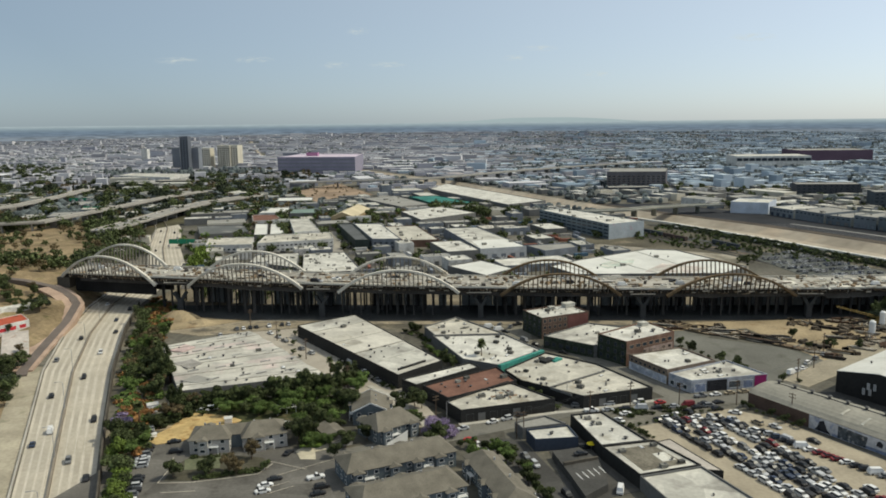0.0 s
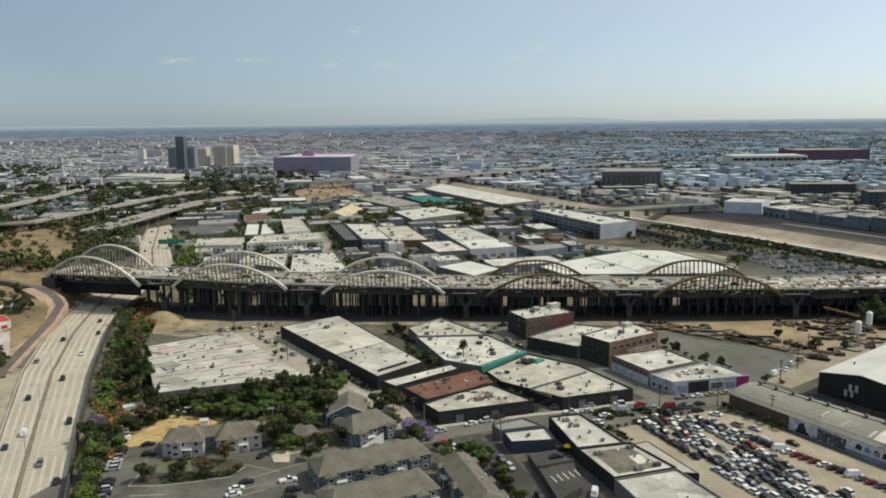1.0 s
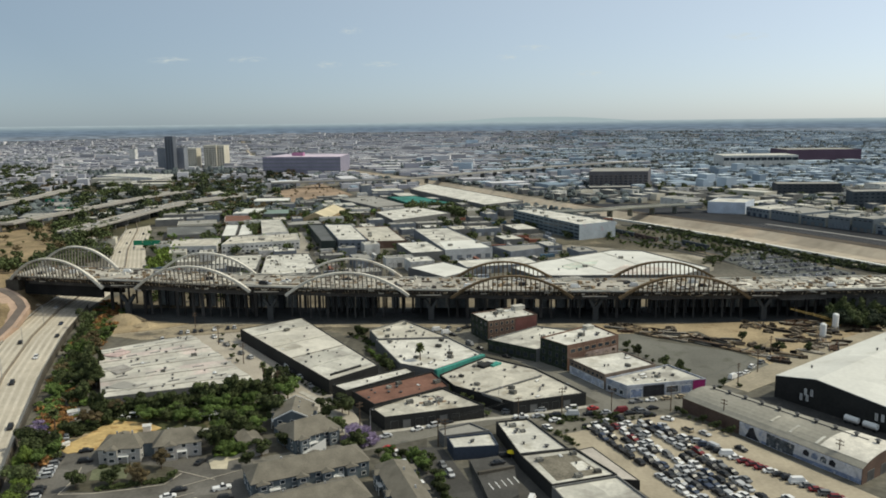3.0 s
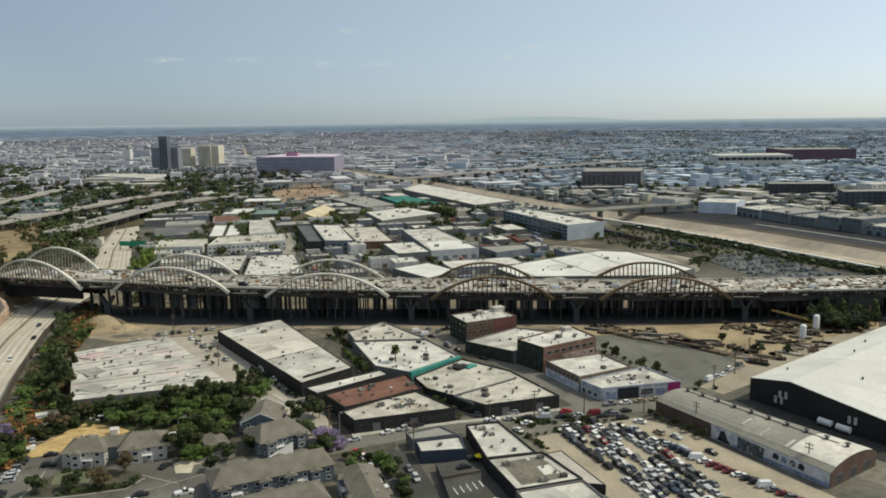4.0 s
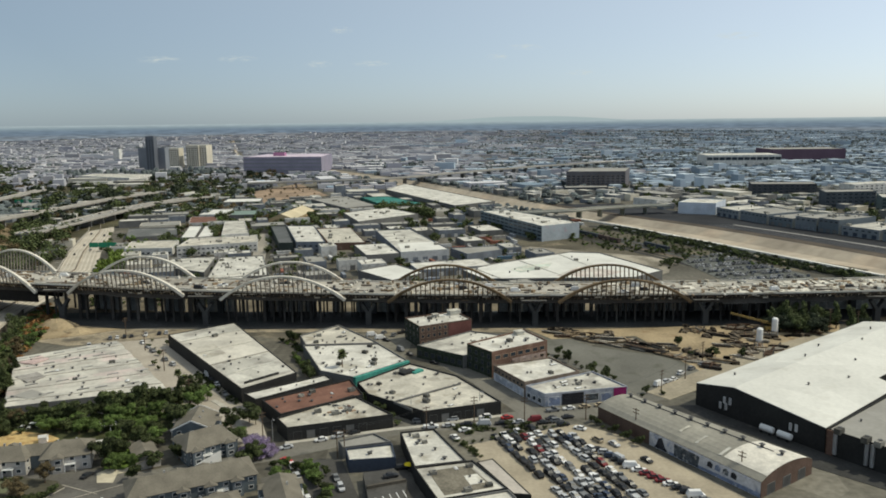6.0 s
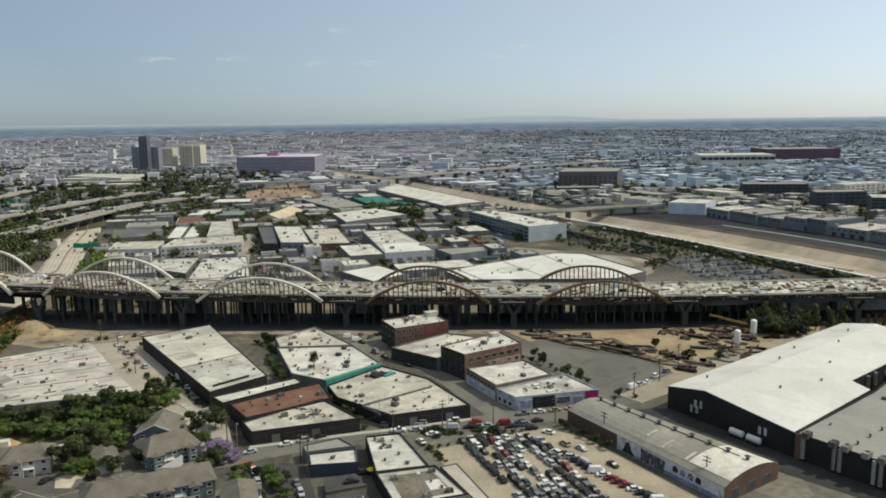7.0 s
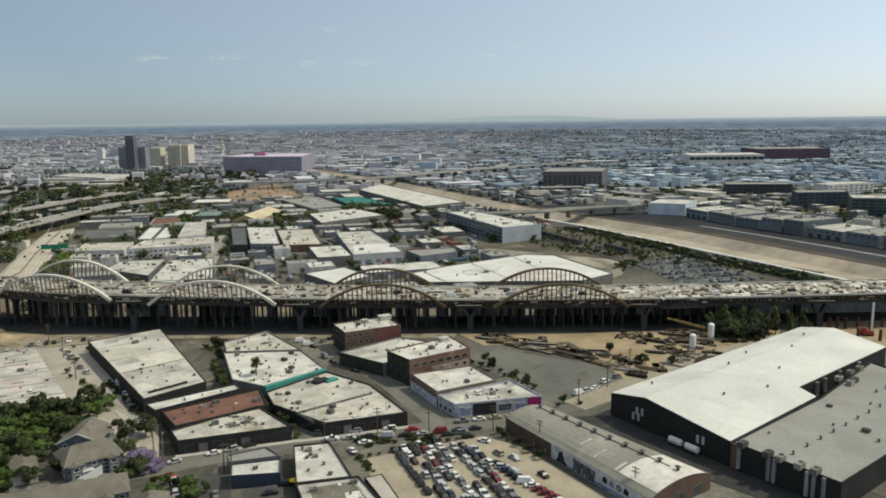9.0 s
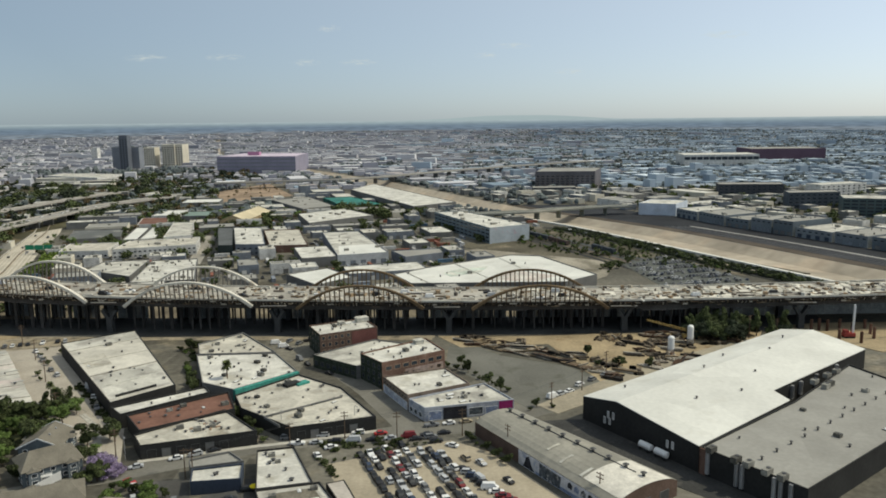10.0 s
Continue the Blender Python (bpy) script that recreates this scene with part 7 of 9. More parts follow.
for x, y, a, style, colour in ((-98, 239.5, 15, "wagon", "black"), (-101.6, 247.5, 20, "sedan", "black"), (-59.8, 220, 25, "sedan", "black"), (-60, 239, 70, "sedan", "black"), (-47.3, 221.2, 25, "pickup", "white"), (-44.3, 215, 25, "wagon", "black"), (-44.6, 210.8, 25, "sedan", "black"), (-61.6, 215.8, 25, "sedan", "white"), (-61.4, 212, 25, "sedan", "white"), (-101.8, 277, 20, "sedan", "white"), (-98.7, 279, 20, "wagon", "white"), (-120.6, 277, 115, "sedan", "white"), (-118.4, 270.6, 112, "sedan", "black"), (-116.4, 265, 112, "sedan", "white"), (-114.2, 259, 112, "wagon", "silver")):
    car(x, y, a, style, colour, "parked beside the estate houses", "housing court cars")
for x, y, a in run([(139, 322), (150, 331)], 5) + run([(152, 336), (166, 350)], 9):
    car(x, y, a, place="parked at the lot edge")
car(36, 233.6, 20, "sedan", "black", "parked on the dark deck", z=2.62)
car(55, 268.2, 120, "sedan", "white", "parked beside a workshop", "street cars")
car(58.6, 274.6, 20, "sedan", "white", "parked beside a workshop", "street cars")
car(74.2, 286.2, 20, "sedan", "red", "parked along the street", "street cars")
car(0.4, 249.6, -28, "sedan", "red", "parked below a jacaranda", "street cars")
car(-7.6, 255.2, -35, "sedan", "white", "parked below a jacaranda", "street cars")
car(38.4, 244.4, 15, "wagon", "black", "parked behind a blue shop")
car(44.8, 214.0, 75, "van", "white", "parked beside the dark deck")
for x, y, a in ((-54.5, 261, 30), (-52.4, 258.6, 32), (-50, 256.6, 30), (-47.6, 254, 28), (-47, 249, 50)):
    car(x, y, a, rng.choice(["sedan", "wagon"]), rng.choice(["white", "silver", "black"]), "parked beside a small lawn", "housing court cars")
for x, y, a in ((10.9, 398.2, 20), (15.9, 392.5, 25), (19.5, 388.8, -40), (22.6, 398, 70), (26.5, 403, 30), (17, 402, 70), (28, 372, -55), (33, 365, -55), (45, 352, -40)):
    car(x, y, a, rng.choice(["pickup", "van", "wagon", "sedan"]), rng.choice(["black", "grey", "white", "maroon", "black"]), "parked beside a brick block")
for u, t, c in ((0.3, 14, "white"), (0.2, 6, "white")):
    lane_ = run(blend(FW_L, FW_R, u), 13)
    x, y, a = lane_[t]
    car(x, y, a, "van", c, "driving on the freeway", "freeway cars")
# on the freeway
for u, t in ((0.1, 3), (0.1, 13), (0.1, 21), (0.2, 17), (0.3, 8), (0.32, 24), (0.32, 30), (0.62, 6), (0.62, 12), (0.62, 19), (0.75, 9), (0.75, 22), (0.75, 27), (0.88, 11), (0.88, 15), (0.88, 25), (0.88, 29), (0.2, 34), (0.3, 37), (0.62, 35), (0.75, 38), (0.2, 46), (0.3, 50), (0.62, 48), (0.88, 52), (0.2, 56), (0.75, 55)):
    lane_ = run(blend(FW_L, FW_R, u), 13)
    x, y, a = lane_[min(t, len(lane_) - 1)]
    car(x, y, a + (180 if u > 0.5 else 0), rng.choice(["sedan", "wagon"]), rng.choice(["black", "black", "grey", "black", "navy", "white"]), "driving on the freeway", "freeway cars")

# ---- freeway furniture ----
s = Shape()
for u in (0.13, 0.24, 0.35, 0.56, 0.68, 0.8, 0.92):
    line = blend(FW_L, FW_R, u)
    for (x0, y0), (x1, y1) in zip(line, line[1:]):
        s.beam((x0, y0, 0.075), (x1, y1, 0.075), 0.12, 0.02)
solo("lane_lines", s, mat("worn_lane_paint", (0.58, 0.55, 0.48), 0.8, 0.2, 0.2, 1.0), "thin white lane lines on the freeway", "lane marking", "stuff")
TRACKS = mat("tyre_worn_concrete", (0.41, 0.37, 0.3), 0.85, 0.15, 0.05, 0.6)
s = Shape()
for u in (0.075, 0.185, 0.295, 0.51, 0.62, 0.74, 0.86):
    line = blend(FW_L, FW_R, u)
    for (x0, y0), (x1, y1) in zip(line, line[1:]):
        s.beam((x0, y0, 0.065), (x1, y1, 0.065), 1.7, 0.01)
solo("wheel_tracks", s, TRACKS, "darker worn wheel tracks along the lanes", "road wear", "stuff")


def barrier(name, line, w, h, material, label):
    return solo(name, strip([(x, y, 0) for x, y in line], w, h), material, label, "barrier")


barrier("median_barrier", blend(FW_L, FW_R, 0.44), 0.7, 1.1, mat("barrier_concrete", (0.22, 0.19, 0.15), 0.9, 0.2, 0.1, 1.0), "concrete median barrier of the freeway")
barrier("sound_wall", [(x + 1.5, y) for x, y in FW_R[:6]], 0.5, 3.4, DARK_CONCRETE, "dark concrete wall beside the freeway")
barrier("edge_barrier", [(x - 0.8, y) for x, y in FW_L], 0.5, 0.9, CONCRETE, "pale concrete edge barrier of the freeway")
SIGN_GREEN = mat("sign_green", (0.01, 0.22, 0.12), 0.5, 0.05, 0.3, 2.0)


def gantry(x, y, w, n):
    root = thing("sign_gantry", "green overhead freeway sign on steel posts", "road sign", (x, y, 0))
    s = Shape()
    for k in (-1, 1):
        s.box(k * w / 2, 0, 0, 0.5, 0.5, 7.5)
    s.box(0, 0, 6.4, w, 0.4, 0.5)
    part("gantry_frame", s, METAL, root)
    for i in range(n):
        p = Shape()
        c = -w / 2 + w * (i + 0.5) / n
        p.box(c, -0.4, 4.2, w / n - 0.4, 0.25, 4.2)
        b = part("panel", p, SIGN_GREEN, root)
        bars = Shape()
        for j, k in enumerate((0.55, 0.7, 0.4)):
            bars.box(c, -0.5, 5.1 + 0.8 * j, (w / n) * k, 0.04, 0.3)
        part("lettering_bars", bars, WHITE_PAINT, b)


gantry(-254, 667, 24, 3)
gantry(-470, 948, 28, 2)
gantry(-548, 1060, 26, 2)


# ---- raised roads in the distance ----
def raised(name, line, width, z, material, label, posts=28):
    root = thing(name, label, "overpass", (0, 0, 0))
    part("deck", strip([(x, y, z - 0.7) for x, y in line], width, 1.4), [material], root)
    for k in (-1, 1):
        side = []
        for i, (x, y) in enumerate(line):
            a, b = Vector(line[max(i - 1, 0)]), Vector(line[min(i + 1, len(line) - 1)])
            o = Vector((-(b - a).y, (b - a).x)).normalized() * (k * (width / 2 - 0.2))
            side.append((x + o.x, y + o.y, z + 0.68))
        part("parapet", strip(side, 0.4, 0.9), CONCRETE, root)
    for x, y, a in run(line, posts):
        p = Shape()
        p.box(x, y, -0.4, 1.6, width * 0.5, z, a)
        part("pillar", p, material, root)
    for (x0, y0), (x1, y1) in zip(line, line[1:]):
        mark(ccw([(x0 - width / 2, y0), (x0 + width / 2, y0), (x1 + width / 2, y1), (x1 - width / 2, y1)]))


OVERPASS = mat("overpass_concrete", (0.27, 0.255, 0.23), 0.85, 0.15, 0.05, 0.6)
raised("curved_overpass", [(-352, 720), (-350, 800), (-348, 890), (-340, 975), (-300, 1080)], 22, 8.5, OVERPASS, "pale concrete freeway overpass with traffic")
raised("far_overpass", [(-560, 740), (-450, 790), (-432, 940), (-423, 1055), (-400, 1150)], 14, 8.5, OVERPASS, "narrow concrete ramp on pillars")
raised("upper_overpass", [(-600, 850), (-570, 940), (-580, 1080), (-600, 1200)], 16, 9.5, OVERPASS, "distant concrete ramp on pillars")
raised("river_bridge", [(104, 846), (176, 866), (212, 888), (262, 908), (300, 916)], 16, 9, mat("green_grey_concrete", (0.19, 0.2, 0.17), 0.85, 0.2, 0.05, 0.5), "concrete road bridge over the river channel", 30)
raised("rail_viaduct", [(-300, 1290), (-206, 1318), (-90, 1352), (-22, 1412), (78, 1537), (200, 1668), (420, 1860)], 20, 10, mat("far_viaduct_concrete", (0.2, 0.2, 0.19), 0.85, 0.2, 0.03, 0.3), "long distant freeway viaduct", 40)
for line in ([(-352, 720), (-350, 800), (-348, 890), (-340, 975)], [(-357, 720), (-355, 800), (-353, 890), (-345, 975)]):
    for x, y, a in run(line, 17):
        if rng.random() < 0.6:
            car(x, y, a, "sedan", None, "driving on the overpass", "overpass cars", z=9.25)

# ---- roof furniture ----
s = Shape()
s.box(0, 0, 0.25, 2.4, 1.7, 1.35)
s.box(0, 0, 0, 2.2, 1.5, 0.25)
ROOF_METAL = mat("weathered_roof_metal", (0.17, 0.165, 0.145), 0.7, 0.3, 0.4, 2.0, object_random=0.7)
UNIT = s.mesh("rooftop_unit", ROOF_METAL)
s = Shape()
s.tube([(0.5, 0, 1.58), (0.5, 0, 1.78)], [0.55, 0.5], 10)
FAN = s.mesh("fan", DARK_METAL)
s = Shape()
s.tube([(0, 0, 0), (0, 0, 0.9), (0, 0, 1.0), (0, 0, 1.3)], [0.3, 0.3, 0.6, 0.15], 9)
VENT = s.mesh("roof_vent", DARK_METAL)
s = Shape()
s.box(0, 0, 0, 1.5, 2.6, 0.35)
LIGHTBOX = s.mesh("skylight", ROOF_METAL)
s = Shape()
s.face([(-0.65, -1.2, 0.36), (0.65, -1.2, 0.36), (0, -1.2, 0.7)])
s.face([(0.65, 1.2, 0.36), (-0.65, 1.2, 0.36), (0, 1.2, 0.7)])
s.face([(-0.65, 1.2, 0.36), (-0.65, -1.2, 0.36), (0, -1.2, 0.7), (0, 1.2, 0.7)])
s.face([(0.65, -1.2, 0.36), (0.65, 1.2, 0.36), (0, 1.2, 0.7), (0, -1.2, 0.7)])
DOME = s.mesh("dome", mat("skylight_plastic", (0.6, 0.6, 0.58), 0.3, 0.1, 0.5, 2.0))


def roof_item(x, y, z, rz, k=1.0):
    pick = rng.random()
    if y > 470:
        BULK["roofs"].append((UNIT if pick < 0.4 else VENT, pose(x, y, z, 0, 0, rz) @ Matrix.Diagonal((k, k, k * 0.8, 1))))
        return
    if pick < 0.3:
        ob = tagged(new("rooftop_unit", UNIT), "grey metal air handling unit on a flat roof", "air conditioner")
        new("fan", FAN).parent = ob
    elif pick < 0.88:
        ob = tagged(new("roof_vent", VENT), "dark round metal vent on a flat roof", "roof vent")
    else:
        ob = tagged(new("skylight", LIGHTBOX), "small pale skylight on a flat roof", "skylight")
        new("dome", DOME).parent = ob
    ob.matrix_basis = pose(x, y, z, 0, 0, rz) @ Matrix.Diagonal((k, k, k * 0.8, 1))


def dots(key, n):
    """Small dark vents scattered over a flat roof."""
    root, pts, h = BUILT[key]
    area = inset(pts, 1.5)
    made = 0
    for _ in range(n * 10):
        x, y = rng.uniform(min(p[0] for p in area), max(p[0] for p in area)), rng.uniform(min(p[1] for p in area), max(p[1] for p in area))
        if inside(area, x, y):
            k = rng.uniform(0.8, 1.5)
            m = pose(x, y, h - 0.05) @ Matrix.Diagonal((k, k, k * 0.5, 1))
            if y > 470:
                BULK["roofs"].append((VENT, m))
            else:
                tagged(new("roof_vent", VENT), "small dark stub vent on a flat roof", "roof vent").matrix_basis = m
            made += 1
            if made == n:
                break


def furnish(key, n, k=1.0):
    root, pts, h = BUILT[key]
    area = inset(pts, 2.5)
    xs_, ys_ = [p[0] for p in area], [p[1] for p in area]
    d = Vector(pts[1]) - Vector(pts[0])
    made = 0
    for _ in range(n * 8):
        x, y = rng.uniform(min(xs_), max(xs_)), rng.uniform(min(ys_), max(ys_))
        if inside(area, x, y):
            roof_item(x, y, h - 0.05, math.degrees(math.atan2(d.y, d.x)), k * rng.uniform(0.7, 1.15))
            made += 1
            if made == n:
                break


for key, n in (("long_warehouse", 14), ("banded_warehouse", 7), ("narrow_store", 3), ("brown_roof_store", 5), ("corner_store", 5), ("tan_workshop", 10), ("wide_workshop", 18), ("stepped_store", 14), ("brick_block", 6), ("low_annex", 6), ("corner_brick_block", 7), ("low_brick_store", 5), ("white_corner_store", 9), ("blue_shop", 2), ("white_shop", 5), ("worn_workshop", 7), ("pale_workshop", 3), ("grey_roof_warehouse", 10)):
    furnish(key, n)
for key, n in (("white_office", 10), ("rooftop_lot", 20), ("pale_depot", 9), ("grey_block", 6), ("tan_block", 7), ("white_front_block", 8), ("long_office", 14), ("white_hall", 10), ("long_grey_shed", 6), ("white_flat_shed", 8)):
    furnish(key, n, 1.4)
for n in range(len(RIVERSIDE)):
    furnish(f"riverside_warehouse{n}", 5, 1.5)
for key, n in (("long_warehouse", 26), ("banded_warehouse", 14), ("tan_workshop", 8), ("wide_workshop", 14), ("stepped_store", 14), ("corner_store", 6), ("brick_block", 5), ("corner_brick_block", 5), ("white_corner_store", 7), ("low_annex", 5), ("white_shop", 4), ("rooftop_lot", 16), ("brown_roof_store", 6)):
    dots(key, n)
# vents along the crown of the vaulted roof and on the white roof
for i in range(10):
    c = P.lerp(Q, 0.62).lerp(S.lerp(R, 0.62), (i + 0.6) / 10.2)
    ob = tagged(new("roof_turbine", VENT), "dark ridge ventilator on a curved roof", "roof vent", "ridge ventilators")
    ob.matrix_basis = pose(c.x, c.y, 7.35) @ Matrix.Diagonal((1.7, 1.7, 1.3, 1))
r = Shape()
r.beam((*P.lerp(Q, 0.62).lerp(S.lerp(R, 0.62), 0.05), 7.62), (*P.lerp(Q, 0.62).lerp(S.lerp(R, 0.62), 0.9), 7.62), 0.3, 0.25)
part("ridge_pipe", r, DARK_METAL, vault, "dark pipe along the ridge vents")
for u, v0, v1 in ((0.5, 0.2, 0.42), (0.62, 0.12, 0.34), (0.76, 0.1, 0.3)):
    r = Shape()
    pts = []
    for v in np.linspace(v0, v1, 5):
        z = 4.9 + 2.6 * (1 - (2 * v - 1) ** 2) ** 0.8 + 0.22
        c = P.lerp(Q, v).lerp(S.lerp(R, v), u)
        pts.append((c.x, c.y, z))
    for p, q in zip(pts, pts[1:]):
        r.beam(p, q, 1.0, 0.06)
    part("roof_patch", r, ROOF_WHITE, vault, "pale repair strip")
for u, v in ((0.12, 0.12), (0.4, 0.3), (0.55, 0.2), (0.7, 0.42), (0.2, 0.62), (0.35, 0.75), (0.85, 0.3), (0.5, 0.62)):
    c = A.lerp(B, u).lerp(D.lerp(C, u), v)
    ob = tagged(new("roof_vent", VENT), "small dark vent on the white roof", "roof vent")
    ob.matrix_basis = pose(c.x, c.y, 8.8 + 3.2 * (v / 0.34 if v < 0.34 else (1 - v) / 0.66) - 0.2)
g0, g1 = Vector((182, 250)), Vector((262, 316))
for i in range(12):
    c = g0.lerp(g1, (i + 0.5) / 12) + Vector((14, -10)) * 0.5
    ob = tagged(new("roof_vent", VENT), "small dark vent on the grey roof", "roof vent")
    ob.matrix_basis = pose(c.x, c.y, 8.18)
for x, y in ((184, 246), (186.5, 243), (190, 238), (193, 234.5), (179, 253), (238, 314), (246, 321), (252, 326), (240, 309), (243, 312)):
    ob = tagged(new("rooftop_unit", UNIT), "large pale air handling unit at a roof edge", "air conditioner")
    new("fan", FAN).parent = ob
    ob.matrix_basis = pose(x, y, 8.17, 0, 0, 37) @ Matrix.Diagonal((1.3, 1.2, 1.2, 1))


# ---- poles and lamps ----
def pole(x, y, h=11.0, rz=0.0):
    root = thing("utility_pole", "brown timber utility pole with cross arms", "utility pole", (x, y, 0), rz, "utility poles")
    s = Shape()
    s.tube([(0, 0, -0.3), (0, 0, h)], [0.22, 0.14], 7)
    part("post", s, BARK, root)
    for z in (h - 0.7, h - 1.9):
        a = Shape()
        a.box(0, 0, z, 2.6, 0.18, 0.18)
        for k in (-1.1, -0.4, 0.4, 1.1):
            a.box(k, 0, z + 0.18, 0.12, 0.12, 0.22)
        part("cross_arm", a, BARK, root)


for x, y, rz in ((-117.9, 400, 40), (-97.1, 374, 40), (-75.7, 343, 40), (-50, 303, 40), (-12, 268, 30), (80.3, 282.2, 10), (103, 285, 10), (16.6, 252.6, 20), (19, 252.6, 20), (137.5, 312.3, 40), (45, 273, 20), (118, 271, -50), (142, 236, -50), (258, 398, 30), (247, 404, 30), (152, 330, 40), (166, 352, 40), (62, 283, 10)):
    pole(x, y, 10 if x < 200 else 12, rz)
WIRES = [[(16.6, 252.6), (45, 273), (80.3, 282.2), (103, 285), (137.5, 312.3), (152, 330), (166, 352)], [(-117.9, 400), (-97.1, 374), (-75.7, 343), (-50, 303), (-12, 268)]]
for line in WIRES:
    root = thing("overhead_wires", "thin dark overhead wires between poles", "wire", (*line[0], 9.5), 0, "overhead wires")
    for (x0, y0), (x1, y1) in zip(line, line[1:]):
        for o in (-1.0, 1.0):
            s = Shape()
            s.tube([(x0 + (x1 - x0) * u + o * 0.4 - line[0][0], y0 + (y1 - y0) * u + o - line[0][1], -2.4 * u * (1 - u)) for u in (0, 0.25, 0.5, 0.75, 1)], [0.025] * 5, 4)
            part("wire", s, DARK_METAL, root)


def lamp(x, y, h=9.0, rz=0.0, z=0.0):
    root = thing("street_lamp", "grey steel street lamp with one arm", "street lamp", (x, y, z), rz, "street lamps")
    s = Shape()
    s.tube([(0, 0, 0), (0, 0, h), (0.8, 0, h + 0.6), (2.2, 0, h + 0.7)], [0.14, 0.1, 0.08, 0.07], 6)
    part("post", s, METAL, root)
    a = Shape()
    a.box(2.4, 0, h + 0.58, 0.9, 0.3, 0.16)
    part("lamp_head", a, METAL, root)


for x, y, a in run([(-8, 266), (36, 288.5), (72, 294)], 26):
    lamp(x, y, 8, -60)
for x, y, a in run(blend(FW_L, FW_R, 0.44)[1:8], 48):
    lamp(x, y, 10, a + 90, 1.0)


# ---- construction yard and bridge works ----
BUNDLES = []
for l, w2, h in ((5, 1.1, 0.5), (6.5, 0.9, 0.6), (3.8, 1.4, 0.45), (2.4, 1.8, 1.1), (1.4, 1.2, 0.8), (3.4, 2.0, 0.6)):
    s = Shape()
    s.box(0, 0, 0, l, w2, h)
    s.box(0, w2 * 0.1, h, l * 0.94, w2 * 0.7, h * 0.5)
    BUNDLES.append(s.mesh("timber_block", [mat("site_timber", (0.085, 0.07, 0.053), 0.9, 0.4, 0.3, 1.5, object_random=1.2)] if not BUNDLES else list(BUNDLES[0].materials)))


def stack(x, y, rz, timber):
    root = thing("material_stack", "stacked brown timber and steel on dirt" if timber else "heap of mixed construction materials on dirt", "building materials", (x, y, 0.04), rz, "yard materials")
    for i in range(rng.randrange(3, 6)):
        ob = new("timber_block", BUNDLES[rng.randrange(3) if timber else 3 + rng.randrange(3)])
        ob.parent = root
        if timber:
            ob.matrix_basis = pose(rng.uniform(-0.8, 0.8), -2.2 + 1.5 * (i % 3), 0.75 * (i // 3), 0, 0, rng.uniform(-3, 3))
        else:
            ob.matrix_basis = pose(rng.uniform(-2.6, 2.6), rng.uniform(-2, 2), 0, 0, 0, rng.uniform(0, 90))


BEAM_MATS = [mat("rusty_beam", (0.1, 0.062, 0.042), 0.85, 0.3, 0.3, 1.5, object_random=0.4), mat("weathered_plank", (0.24, 0.185, 0.12), 0.9, 0.3, 0.3, 1.5, object_random=0.4), mat("dark_girder", (0.045, 0.04, 0.036), 0.8, 0.3, 0.3, 1.5), mat("grey_plank", (0.33, 0.3, 0.25), 0.9, 0.25, 0.3, 1.5, object_random=0.3)]
BEAMS = []
for l in (6.0, 9.0, 12.0):
    for m in BEAM_MATS:
        s = Shape()
        s.box(0, 0, 0, l, 0.5, 0.09)
        s.box(0, 0, 0.09, l, 0.16, 0.42)
        s.box(0, 0, 0.51, l, 0.5, 0.09)
        BEAMS.append(s.mesh("beam", m))


def rack(x, y, rz, long_ones):
    """A rack of parallel girders and planks on bearers, with a few thrown across."""
    root = thing("beam_rack", "parallel rusty girders and planks stacked on bearers", "building materials", (x, y, 0.04), rz, "yard materials")
    for k in (-2.4, 2.4):
        p = Shape()
        p.box(k, 0, 0, 0.3, 5.0, 0.3)
        part("bearer", p, BEAM_MATS[2], root)
    tone = rng.randrange(4)
    for i in range(rng.randrange(5, 9)):
        ob = new("beam", BEAMS[(rng.randrange(1, 3) if long_ones else rng.randrange(2)) * 4 + (tone if rng.random() < 0.6 else rng.randrange(4))])
        ob.parent = root
        ob.matrix_basis = pose(rng.uniform(-0.7, 0.7), -2.1 + 0.72 * (i % 6), 0.3 + 0.62 * (i // 6), 0, 0, rng.uniform(-2, 2))
    if rng.random() < 0.4:
        ob = new("beam", BEAMS[rng.randrange(4)])
        ob.parent = root
        ob.matrix_basis = pose(0, 0, 0.95, 0, 0, rng.uniform(40, 120))


YARD = [(106, 393), (100, 411), (150, 411), (215, 416), (240, 404), (192, 356), (166, 343), (148, 393)]
CLEAR = ([(122, 411), (166, 411), (178, 392), (178, 378), (158, 378), (140, 394)], [(97, 392), (108, 396), (121, 378), (149, 362), (163, 345), (120, 330)])
made = 0
for _ in range(1400):
    x, y = rng.uniform(100, 250), rng.uniform(340, 418)
    if inside(YARD, x, y) and not any(inside(c, x, y) for c in CLEAR) and rng.random() < 0.6:
        if rng.random() < 0.5:
            rack(x, y, rng.choice((-25, -25, 65, 0, 20)) + rng.uniform(-12, 12), rng.random() < 0.4)
        else:
            stack(x, y, rng.uniform(0, 180), rng.random() < 0.3)
        made += 1
    if made > 74:
        break
for x, y, _ in run([(106, 402), (122, 384), (150, 367), (166, 349)], 5.6):
    rack(x + rng.uniform(-1, 2), y + rng.uniform(0, 3), -34 + rng.uniform(-14, 14), rng.random() < 0.6)
for x, y, _ in run([(112, 406), (130, 391), (155, 376), (170, 362)], 6.4):
    (rack if rng.random() < 0.5 else stack)(x + rng.uniform(-2, 2), y + rng.uniform(0, 3), rng.uniform(-60, 30), rng.random() < 0.5)
